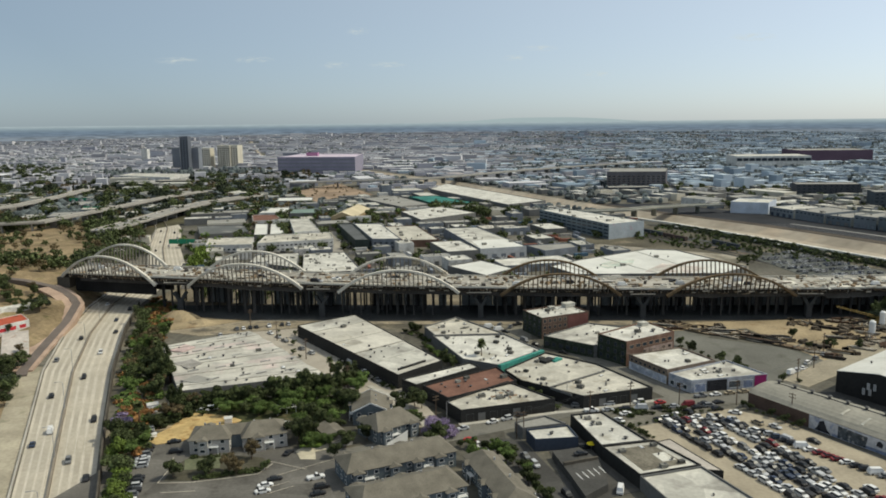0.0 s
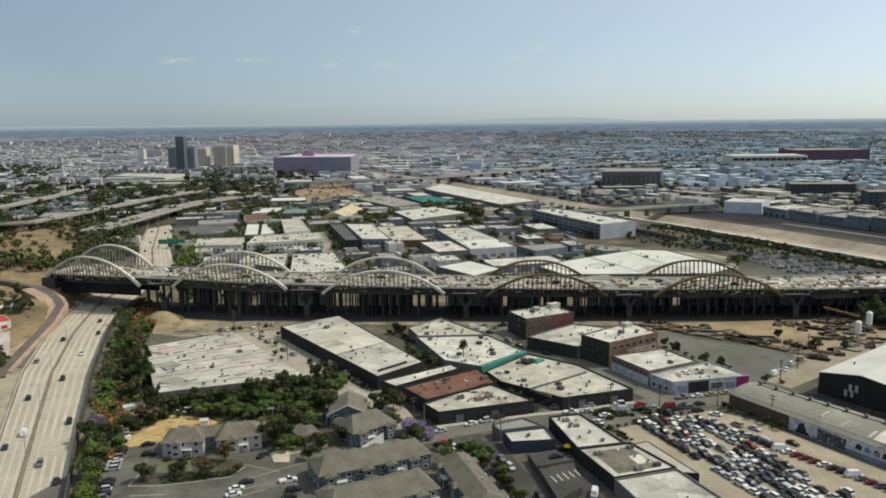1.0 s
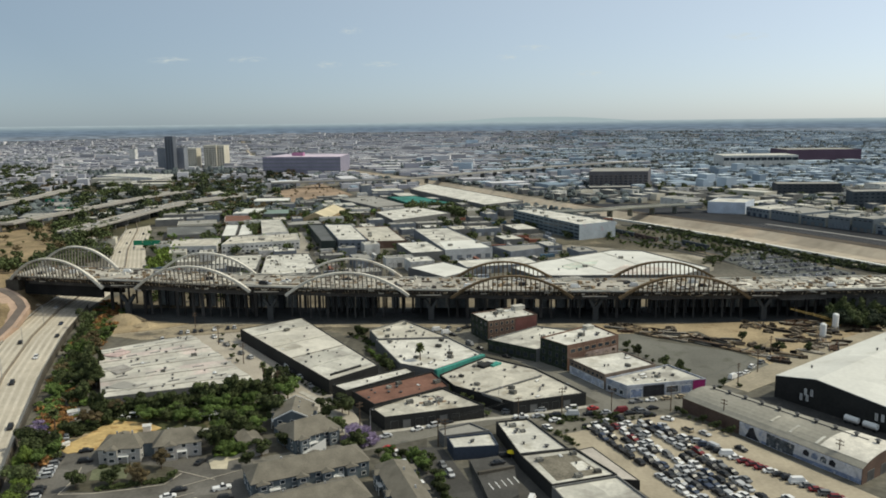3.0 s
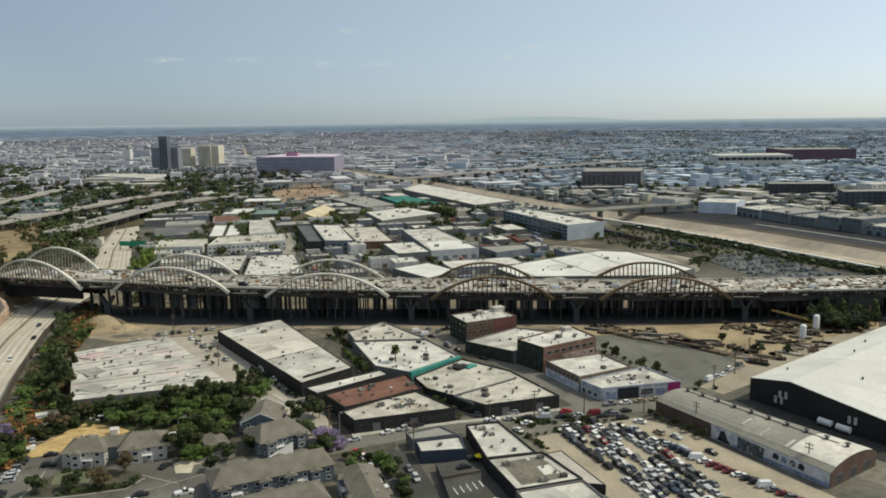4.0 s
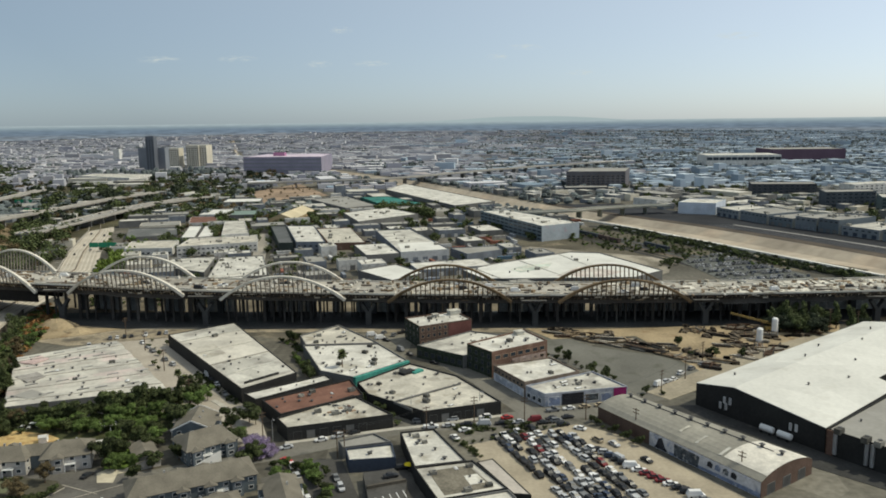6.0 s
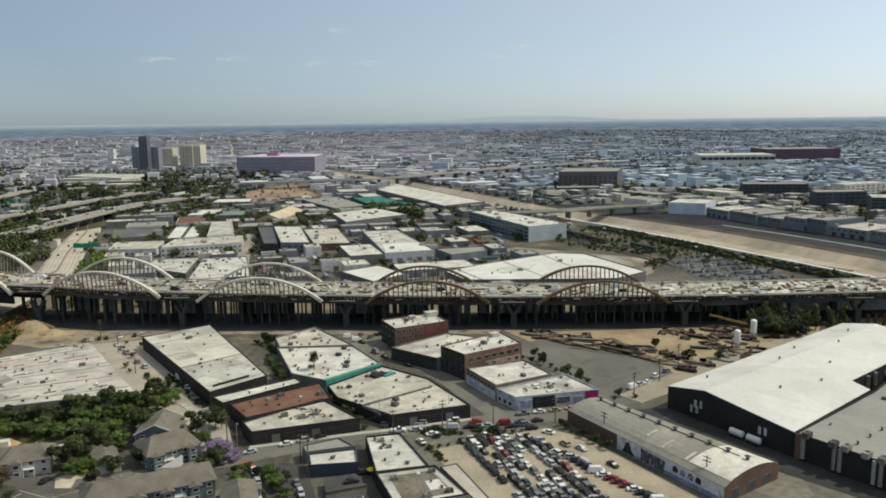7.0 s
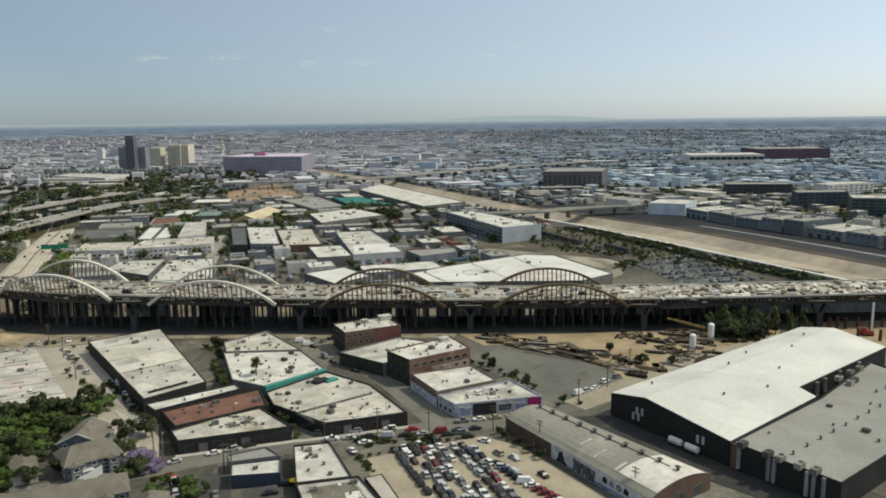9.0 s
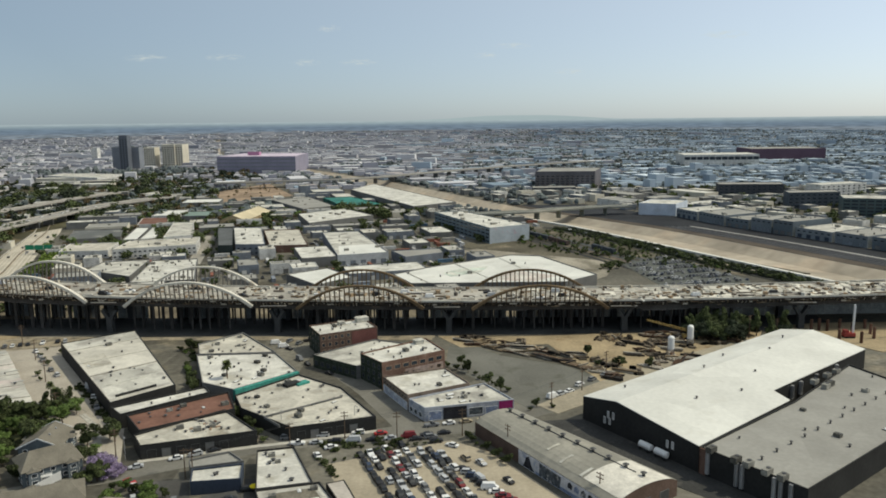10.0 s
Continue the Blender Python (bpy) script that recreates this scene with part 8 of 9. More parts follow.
for x, y, h in ((200.5, 376, 9.5), (214.5, 393, 10)):
    root = thing("cement_silo", "pale grey cement silo on steel legs", "silo", (x, y, 0), group="cement silos")
    s = Shape()
    s.tube([(0, 0, 2.2), (0, 0, 3.4), (0, 0, h - 0.6), (0, 0, h)], [0.5, 1.5, 1.5, 0.9], 14)
    part("tank", s, WHITE_PAINT, root)
    for i in range(4):
        s = Shape()
        t = math.pi / 4 + i * math.pi / 2
        s.box(1.6 * math.cos(t), 1.6 * math.sin(t), -0.2, 0.3, 0.3, 4)
        part("leg", s, METAL, root)
YELLOW = mat("crane_yellow", (0.36, 0.25, 0.08), 0.6, 0.15, 0.5, 2.0)
crane = thing("mobile_crane", "yellow mobile crane with a lowered lattice boom", "crane", (218, 404, 0))
s = Shape()
s.box(0, 0, 0.8, 8, 3, 1.6)
s.box(1.5, 0, 2.4, 3.6, 2.6, 1.8)
part("body", s, YELLOW, crane)
s = Shape()
for k in (-0.5, 0.5):
    for z in (0, 1.0):
        s.beam((1, k, 3.2 + z), (-22, k * 0.5, 9.5 + z * 0.6), 0.22, 0.22)
for i in range(12):
    u, v = i / 12, (i + 1) / 12
    s.beam((1 - 23 * u, -0.5, 3.2 + 6.3 * u), (1 - 23 * v, 0.5, 4.2 + 5.9 * v), 0.14, 0.14)
part("boom", s, YELLOW, crane)
for i in (-2.6, 0, 2.6):
    for k in (-1.3, 1.3):
        s = Shape()
        s.tube([(i, k - 0.3, 0.7), (i, k + 0.3, 0.7)], [0.7, 0.7], 10)
        part("wheel", s, TYRE, crane)


def heap(x, y, r, h, material, label):
    s = Shape()
    g = random.Random(int(x * 7 + y))
    rings = [(1.0, -0.1), (0.75, 0.35), (0.45, 0.75), (0.18, 1.0)]
    n = 12
    for a, b in rings:
        for i in range(n):
            t = 2 * math.pi * i / n
            rr = r * a * g.uniform(0.85, 1.15)
            s.v.append((rr * math.cos(t), rr * math.sin(t) * 0.8, h * b * g.uniform(0.88, 1.1)))
    for k in range(3):
        for i in range(n):
            j = (i + 1) % n
            s.f.append((k * n + i, k * n + j, (k + 1) * n + j, (k + 1) * n + i))
            s.m.append(0)
    s.f.append(tuple(3 * n + i for i in range(n)))
    s.m.append(0)
    solo("dirt_mound", s, material, label, "dirt mound", at=(x, y, 0))


for x, y, rz in ((163.9, 272.3, -57), (167.6, 266.6, -57)):
    root = thing("tank_trailer", "white tank trailer parked at a black warehouse wall", "trailer", (x, y, 0), rz, "tank trailers")
    s = Shape()
    s.tube([(-2.6, 0, 1.9), (-2.4, 0, 1.9), (2.4, 0, 1.9), (2.6, 0, 1.9)], [0.7, 1.15, 1.15, 0.7], 14)
    part("tank", s, WHITE_PAINT, root)
    s = Shape()
    s.box(0, 0, 0.65, 5.0, 1.6, 0.25)
    part("chassis", s, DARK_METAL, root)
    for k in (-1.7, 1.7):
        for e in (-0.85, 0.85):
            s = Shape()
            s.tube([(k, e - 0.15, 0.45), (k, e + 0.15, 0.45)], [0.5, 0.5], 10)
            part("wheel", s, TYRE, root)
RUST = mat("rusty_casing", (0.1, 0.055, 0.04), 0.85, 0.3, 0.3, 1.5, object_random=0.5)
sheet("works_sand", [(262, 424), (292, 432), (340, 434), (330, 392), (300, 380), (281, 408)], DIRT, "sandy works ground below the viaduct", keep=True)
for x, y, h in ((284.3, 418.5, 6), (288.2, 418.4, 6.4), (291.6, 416.6, 6.2), (290, 400.6, 5.5), (297.7, 394.6, 6), (307.8, 402.2, 6), (310.3, 410.3, 5.5), (303, 414, 5), (316, 404, 6), (300, 421, 5.5), (313, 421, 5)):
    p = Shape()
    p.tube([(0, 0, -0.3), (0, 0, h - 0.4), (0, 0, h)], [0.75, 0.75, 0.65], 10)
    solo("steel_casing", p, RUST, "rusty upright pile casing on sandy ground", "pile casing", at=(x, y, 0), group="pile casings")
rig = thing("drill_rig", "red drill rig with a tall white mast", "drill rig", (296.4, 404.4, 0))
p = Shape()
p.box(0, 0, 0.9, 5.5, 3.2, 1.8)
p.box(-1.6, 0, 2.7, 2.0, 2.6, 1.4)
part("body", p, mat("rig_red", (0.3, 0.06, 0.05), 0.7, 0.2, 0.4, 2.0), rig)
for k in (-1.5, 1.5):
    p = Shape()
    p.box(0, k, 0, 5.0, 0.8, 1.0)
    part("track", p, TYRE, rig)
p = Shape()
p.beam((2.0, 0, 1.0), (2.2, 0, 17.0), 0.9, 0.8)
part("mast", p, WHITE_PAINT, rig)
solo("garden_wall", strip([(x, y, land(x, y) - 0.5) for x, y in ((-252, 392), (-248, 404), (-243, 413), (-238, 409))], 0.5, 2.6), WHITE_WALL, "long white garden wall on the dry slope", "wall")
pergola = thing("pergola", "white timber pergola in a garden", "pergola", (-69.2, 275.6, 0), 22)
for x in (-3.4, 0, 3.4):
    for y in (-1.4, 1.4):
        p = Shape()
        p.box(x, y, -0.2, 0.2, 0.2, 2.6)
        part("post", p, WHITE_PAINT, pergola)
for y in (-1.4, 1.4):
    p = Shape()
    p.box(0, y, 2.4, 7.6, 0.2, 0.25)
    part("beam", p, WHITE_PAINT, pergola)
for k in range(9):
    p = Shape()
    p.box(-3.5 + 0.875 * k, 0, 2.65, 0.16, 3.6, 0.18)
    part("rafter", p, WHITE_PAINT, pergola)
stub = thing("garden_fence", "pale low fence panels under garden trees", "fence", (0, 0, 0))
for x, y, a in run([(-62, 288.2), (-47, 293.4)], 2.0):
    p = Shape()
    p.box(x, y, -0.1, 1.5, 0.15, 1.7, a)
    part("panel", p, CREAM, stub)
heap(-164, 417, 12, 5, DIRT, "large heap of yellow dirt near the viaduct")
heap(-148, 409, 8, 2.2, DIRT, "low heap of yellow dirt near the viaduct")
for i in range(46):
    x = 140 + i * 6.6
    for o, w2 in ((3.2, 8.5), (12.6, 8.8), (22.2, 8.6)):
        if rng.random() < (0.8 if x > 185 else 0.35):
            p = Shape()
            l = rng.choice((5.6, 5.9, 4.4))
            p.prism([(x, edge_y(x) + o), (x + l, edge_y(x) + o), (x + l + 0.8, edge_y(x) + o + w2), (x + 0.8, edge_y(x) + o + w2)], deck_z(x) - 0.1, deck_z(x) + rng.uniform(0.15, 0.3))
            part("deck_slab", p, DECK_PANEL, bridge)
heap(120, 400, 6, 2, DIRT, "low heap of sandy dirt in the yard")
heap(172, 366, 6, 2.2, DIRT, "low heap of sandy dirt in the yard")
sheet("embankment_dirt", [(-184, 423), (-152, 420), (-126, 413), (-140, 402), (-170, 388)], DIRT, "yellow dirt beside the freeway", 0.055, keep=True)

s = Shape()
for _ in range(900):
    x = rng.uniform(-240, 420)
    o = rng.uniform(1.5, WIDTH - 1.5)
    y = edge_y(x) + o
    if rng.random() < 0.5:
        s.box(x, y, deck_z(x) + 0.01, rng.uniform(2, 9), rng.uniform(0.4, 1.6), rng.uniform(0.25, 0.9), rng.choice((0, 0, 90)))
    else:
        s.box(x, y, deck_z(x) + 0.01, rng.uniform(0.8, 2.5), rng.uniform(0.8, 2.2), rng.uniform(0.5, 1.8), rng.uniform(0, 90))
solo("deck_materials", s, DECK_GOODS, "scattered construction materials on the bridge deck", "building materials", "stuff")
for _ in range(26):
    x = rng.uniform(-235, 400)
    car(x, edge_y(x) + rng.uniform(6, WIDTH - 6), rng.uniform(-10, 10), rng.choice(["van", "pickup"]), rng.choice(["white", "white", "silver", "black"]), "parked on the bridge deck", "works vehicles", deck_z(x) + 0.02)
# long dark beams and cross frames that carry the formwork
for o in (1.0, 6.5, 12.0, 17.5, 23.0, 28.5, WIDTH - 1.0):
    part("falsework_beam", strip([(x, edge_y(x) + o, deck_z(x) - 4.2) for x in xs[1:-16]], 0.7, 1.9), POST_MAT, bridge)

# ---- left bank: low buildings and slopes ----
shell("red_roof_cabin", "small white building with a red roof", [(-252, 372), (-240, 394), (-229, 382), (-240, 362)], 9.0, WHITE_WALL, mat("red_roof", (0.4, 0.09, 0.05), 0.8, 0.12, 0.3, 1.5), 0.2, "house")
shell("white_ramp_store", "long white low building on a slope", [(-272, 380), (-246, 412), (-241, 408), (-266, 376)], 11.0, WHITE_WALL, ROOF_WHITE, 0.2)
solo("cabin_court", lane([(-232, 374, land(-232, 374)), (-224, 360, land(-224, 360)), (-216, 346, land(-216, 346)), (-212, 336, land(-212, 336))], -6.0, 6.0, 0.5), mat("pale_court_paving", (0.44, 0.4, 0.36), 0.9, 0.2, 0.15, 1.0, stain=(0.32, 0.24, 0.2)), "pale paved court below a red-roofed cabin", "court", "structure")
for x, y, key, k in ((-207, 326, "dark", 0.9), (-204, 331, "oak_a", 0.8), (-192, 300, "dark", 0.9), (-187, 292, "oak_b", 0.8), (-190, 286, "oak_a", 0.9), (-196, 308, "oak_c", 1.2), (-183, 283, "oak_c", 1.2)):
    plant(key, x, y, k)
cabin = "red_roof_cabin"
e = facing(cabin, 0.87, -0.48)
for i in range(4):
    opening("red_panel", BUILT[cabin][0], BUILT[cabin][1][e], BUILT[cabin][1][(e + 1) % 4], 3.6 + 5.2 * i, 5.4, 3.8, 2.2, WHITE_PAINT, mat("red_panel_paint", (0.45, 0.04, 0.05), 0.7, 0.1, 0.3, 1.5), label="red painted facade panel")

# ---- house details ----
BAY_WALL = mat("blue_grey_siding", (0.14, 0.165, 0.185), 0.85, 0.15, 0.2, 1.5)


def pane_mesh(w, h, frame_mat, fill):
    key = ("window", w, h, frame_mat.name, fill.name)
    if key not in PANES:
        s = Shape()
        for x, zz, sx, sz in ((0, 0, w, 0.12), (0, h - 0.12, w, 0.12), (-w / 2 + 0.06, 0.12, 0.12, h - 0.24), (w / 2 - 0.06, 0.12, 0.12, h - 0.24)):
            s.box(x, -0.04, zz, sx, 0.08, sz)
        s.box(0, -0.02, 0.12, w - 0.24, 0.04, h - 0.24, m=1)
        PANES[key] = s.mesh("window", [frame_mat, fill])
    return PANES[key]


for ob in [o for o in scene.objects if o.name.startswith("row_house")]:
    wall = [c for c in ob.children if c.name.startswith("wall")][0]
    vs = [v.co for v in wall.data.vertices]
    L, W = max(v.x for v in vs), max(v.y for v in vs)
    eave = sorted(v.z for v in vs)[len(vs) // 2]
    for (p, q) in (((-L, -W), (L, -W)), ((L, W), (-L, W)), ((L, -W), (L, W)), ((-L, W), (-L, -W))):
        length = math.hypot(q[0] - p[0], q[1] - p[1])
        n = max(2, int(length / 3.4))
        rz = math.degrees(math.atan2(q[1] - p[1], q[0] - p[0]))
        for r in (0, 1):
            for i in range(n):
                u = (i + 0.5) / n
                w_ob = part("window", pane_mesh(1.5, 1.3, WHITE_PAINT, GLASS), None, ob)
                w_ob.matrix_basis = pose(p[0] + (q[0] - p[0]) * u, p[1] + (q[1] - p[1]) * u, 0.9 + 2.5 * r, 0, 0, rz)
    # projecting bays with small roofs, balconies and white posts on the long fronts
    n = max(1, int(2 * L / 8.5))
    for side in (-1, 1):
        for i in range(n):
            x = -L + 2 * L * (i + 0.35 + 0.3 * ((i * 5) % 3) / 2) / n
            bay = Shape()
            bay.box(x, side * (W + 0.7), -0.2, 3.2, 1.6, 5.3)
            bay_ob = part("bay", bay, BAY_WALL if i % 2 or wall.data.materials[0] == BLUE_STUCCO else STUCCO, ob)
            r = Shape()
            y0, y1 = side * (W - 0.4), side * (W + 1.9)
            pts = [(x - 2.0, y1, 5.0), (x + 2.0, y1, 5.0), (x + 2.0, y0, 5.0), (x - 2.0, y0, 5.0), (x, y0 - side * 0.6, 5.9), (x, y1 - side * 0.5, 5.75)]
            for f in ((0, 5, 4, 3), (1, 2, 4, 5), (0, 1, 5), (0, 3, 2, 1)):
                r.face([pts[k] for k in f])
            part("gable_roof", r, SHINGLE, bay_ob)
            for z in (0.9, 3.2):
                w_ob = part("window", pane_mesh(1.8, 1.3, WHITE_PAINT, GLASS), None, bay_ob)
                w_ob.matrix_basis = pose(x, side * (W + 1.5), z, 0, 0, 0 if side < 0 else 180)
            if i % 2 == 0:
                b = Shape()
                bx = x + 3.4
                b.box(bx, side * (W + 0.7), 2.5, 3.2, 1.5, 0.18)
                for k in (-1.5, -0.75, 0, 0.75, 1.5):
                    b.box(bx + k, side * (W + 1.4), 2.68, 0.08, 0.08, 0.9)
                b.box(bx, side * (W + 1.4), 3.5, 3.2, 0.1, 0.1)
                b.box(bx - 1.5, side * (W + 1.4), -0.2, 0.18, 0.18, 2.7)
                b.box(bx + 1.5, side * (W + 1.4), -0.2, 0.18, 0.18, 2.7)
                part("balcony", b, WHITE_PAINT, ob, "white painted balcony")
    for k in (-0.4, 0.35):
        v = Shape()
        v.box(L * k, W * 0.3, eave + 0.6, 0.5, 0.5, 2.0)
        part("roof_pipe", v, METAL, ob)

# ---- blocks of the city beyond, set apart from what stands there ----
WALLS = [WHITE_WALL, GREY_WALL, BLUEGREY_WALL, CREAM, GREY_WALL, BLUEGREY_WALL, GREY_WALL, GREY_WALL, BLUEGREY_WALL, WHITE_WALL]
ROOFS = [ROOF_PALE, ROOF_PALE, ROOF_GREY, ROOF_GREY, ROOF_TAN, ROOF_PALE, ROOF_GREY, ROOF_WHITE, ROOF_GREY, ROOF_GREY]
KEPT = {"made": 0}


def try_block(x, y, rz, l, w2, h, near):
    c, s_ = math.cos(radians(rz)), math.sin(radians(rz))
    pts = [(x + i * l / 2 * c - j * w2 / 2 * s_, y + i * l / 2 * s_ + j * w2 / 2 * c) for i, j in ((-1, -1), (1, -1), (1, 1), (-1, 1))]
    for u in np.linspace(-1, 1, max(2, int(l / 5))):
        for v in np.linspace(-1, 1, max(2, int(w2 / 5))):
            if taken(x + u * l / 2 * c - v * w2 / 2 * s_, y + u * l / 2 * s_ + v * w2 / 2 * c):
                return False
    mark(pts, 3.0)
    if near:
        wall, roof = rng.choice(WALLS), rng.choice(ROOFS)
        word = {"white_roof": "white", "pale_grey_roof": "pale grey", "grey_roof": "grey", "tan_roof": "tan", "bright_white_roof": "bright white"}[roof.name]
        key = f"warehouse{KEPT['made']}"
        KEPT["made"] += 1
        size = "large" if l * w2 > 900 else "small"
        root = shell(key, f"{size} industrial building with a {word} roof", pts, h, wall, roof, 0.4)
        root.name = "industrial_building"
        if y < 1000:
            furnish(key, rng.randrange(2, 5) if y < 760 else rng.randrange(1, 3), 1.4)
        if y < 820 and rng.random() < 0.7:
            root_, pts_, _h = BUILT[key]
            e = facing(key, 0.2, -0.98)
            p, q = pts_[e], pts_[(e + 1) % 4]
            run_ = math.hypot(q[0] - p[0], q[1] - p[1])
            for i in range(int(run_ / 6.5)):
                opening("loading_door", root_, p, q, 4 + i * 6.5, 0.1, 3.6, 3.4, DARK_METAL, GREY_WALL if i % 2 else WHITE_WALL)
    else:
        FAR_SHAPE.append((pts, h))
    return True


FAR_SHAPE = []
for _ in range(2600):
    x, y = rng.uniform(-620, 620), rng.uniform(470, 1150)
    if abs(x - 50) > 0.66 * y + 60 or near_bank(y) - 30 < x < far_bank(y) + 14 or (x < -220 - (y - 480) * 0.25 and rng.random() < 0.85):
        continue
    big = rng.random()
    l, w2 = (rng.uniform(34, 66), rng.uniform(22, 38)) if big < 0.34 else (rng.uniform(14, 30), rng.uniform(10, 20))
    rz = 18 if x < near_bank(y) else -57
    if KEPT["made"] < 240:
        try_block(x, y, rz + rng.choice((0, 90)), l, w2, rng.uniform(4.5, 8) if x < near_bank(y) else rng.uniform(4, 9), True)
for _ in range(9000):
    x, y = rng.uniform(-1200, 1300), rng.uniform(900, 1680)
    if abs(x - 50) > 0.66 * y + 80 or (x < -200 and y < 1350 and rng.random() < 0.7):
        continue
    big = rng.random()
    l, w2 = (rng.uniform(40, 80), rng.uniform(26, 44)) if big < 0.22 else (rng.uniform(12, 30), rng.uniform(9, 20))
    try_block(x, y, 18 + rng.choice((0, 90)), l, w2, rng.uniform(4, 8) if big < 0.96 else rng.uniform(10, 18), y < 1230 and KEPT["made"] < 440)
frng = random.Random(21)
y = 1690.0
while y < 4790:
    step = frng.uniform(20, 32) * (0.8 + y / 7000)
    x = -0.66 * y - 150
    while x < 0.68 * y + 250:
        l, d2 = frng.uniform(9, 48) * (0.8 + y / 5000) * (2.4 if frng.random() < 0.12 else 1), frng.uniform(12, 30)
        if frng.random() < (0.82 if x < 0.05 * y else 0.62) and not (near_bank(y) - 10 < x + l / 2 < far_bank(y) + 10) and not any(inside(p, x + l / 2, y) for p in TAKEN):
            h = frng.uniform(3, 6.0) if frng.random() < 0.96 else frng.uniform(8, 18)
            yy, k = y + frng.uniform(-8, 8), frng.choice((0.06, 0.06, 0.3, -0.12))
            FAR_SHAPE.append(([(x, yy), (x + l, yy + l * k), (x + l - d2 * k, yy + l * k + d2), (x - d2 * k, yy + d2)], h))
        x += l + frng.uniform(5, 30)
    y += step
# district colours, lifted and blued so that they stand in for haze
FAR_WALL = islands("hazed_far_walls", [(0.414, 0.419, 0.456), (0.342, 0.346, 0.391), (0.486, 0.482, 0.502), (0.36, 0.35, 0.363), (0.576, 0.564, 0.577), (0.288, 0.296, 0.335)], 0.9, 0.1, 0.02)
FAR_ROOF = islands("hazed_far_roofs", [(0.378, 0.373, 0.391), (0.225, 0.228, 0.251), (0.54, 0.537, 0.549), (0.27, 0.264, 0.279), (0.18, 0.182, 0.2), (0.342, 0.309, 0.298), (0.648, 0.646, 0.642), (0.27, 0.273, 0.293), (0.414, 0.41, 0.428), (0.297, 0.291, 0.307)], 0.85, 0.1, 0.02)
SLATE_WALL = islands("hazed_slate_walls", [(0.316, 0.386, 0.453), (0.27, 0.332, 0.391), (0.4, 0.475, 0.546), (0.279, 0.337, 0.391), (0.465, 0.535, 0.597), (0.233, 0.287, 0.34)], 0.9, 0.1, 0.02)
SLATE_ROOF = islands("hazed_slate_roofs", [(0.26, 0.332, 0.391), (0.205, 0.262, 0.319), (0.409, 0.485, 0.546), (0.223, 0.282, 0.34), (0.186, 0.243, 0.294), (0.288, 0.322, 0.355), (0.595, 0.663, 0.711), (0.223, 0.282, 0.34), (0.335, 0.396, 0.453), (0.465, 0.535, 0.587)], 0.85, 0.1, 0.02)
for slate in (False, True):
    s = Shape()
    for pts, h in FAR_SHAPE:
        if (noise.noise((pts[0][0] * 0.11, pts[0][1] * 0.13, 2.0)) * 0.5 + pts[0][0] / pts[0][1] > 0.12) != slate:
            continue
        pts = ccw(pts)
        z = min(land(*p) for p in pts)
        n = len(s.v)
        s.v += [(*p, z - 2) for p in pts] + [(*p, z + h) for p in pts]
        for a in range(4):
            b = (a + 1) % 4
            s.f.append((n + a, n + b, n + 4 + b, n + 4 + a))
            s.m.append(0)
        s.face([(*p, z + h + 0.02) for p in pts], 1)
    solo("distant_city", s, [SLATE_WALL, SLATE_ROOF] if slate else [FAR_WALL, FAR_ROOF], "wide spread of distant blocks in haze-blued slate tones" if slate else "wide spread of pale distant low city blocks", "city", "stuff")

# distant woods and street trees
s = Shape()


def clump(x, y, r, h):
    z = land(x, y)
    n = len(s.v)
    k = 6
    for rr, zz in ((0.75, 0.1), (1.0, 0.5), (0.6, 0.9)):
        for i in range(k):
            t = 2 * math.pi * i / k + rr
            q = r * rr * frng.uniform(0.7, 1.25)
            s.v.append((x + q * math.cos(t), y + q * math.sin(t), z + h * zz * frng.uniform(0.85, 1.15)))
    s.v.append((x, y, z + h))
    for a in range(2):
        for i in range(k):
            j = (i + 1) % k
            s.f.append((n + a * k + i, n + a * k + j, n + (a + 1) * k + j, n + (a + 1) * k + i))
            s.m.append(0)
    for i in range(k):
        s.f.append((n + 2 * k + i, n + 2 * k + (i + 1) % k, n + 3 * k))
        s.m.append(0)


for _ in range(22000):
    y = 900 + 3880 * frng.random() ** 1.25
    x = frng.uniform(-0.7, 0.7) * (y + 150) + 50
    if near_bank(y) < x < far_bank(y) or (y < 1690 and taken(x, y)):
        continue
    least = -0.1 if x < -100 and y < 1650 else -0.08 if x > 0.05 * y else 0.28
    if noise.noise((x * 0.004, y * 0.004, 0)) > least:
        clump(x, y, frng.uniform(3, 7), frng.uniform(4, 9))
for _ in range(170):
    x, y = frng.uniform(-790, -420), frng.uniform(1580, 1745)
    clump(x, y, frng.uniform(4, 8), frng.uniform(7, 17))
# leaf colour greyed and blued to paint in the haze of distance
FAR_LEAF = mat("hazed_foliage", (0.105, 0.122, 0.122), 0.9, 0.3, 0.01, 0.1, island=0.4)
solo("distant_trees", s, FAR_LEAF, "distant trees in haze-greyed green between city blocks", "trees", "stuff")

# trees and cars between the blocks beyond the viaduct
grove([(-210, 480), (200, 480), (190, 720), (60, 1000), (-260, 1000)], 120, ["oak_a", "oak_c", "oak_b", "oak_c", "bush_a"], 0.6, 1.0)
grove([(-60, 930), (60, 860), (60, 930), (-40, 1010)], 40, ["oak_b", "slim", "oak_a"], 0.9, 1.3)
made = 0
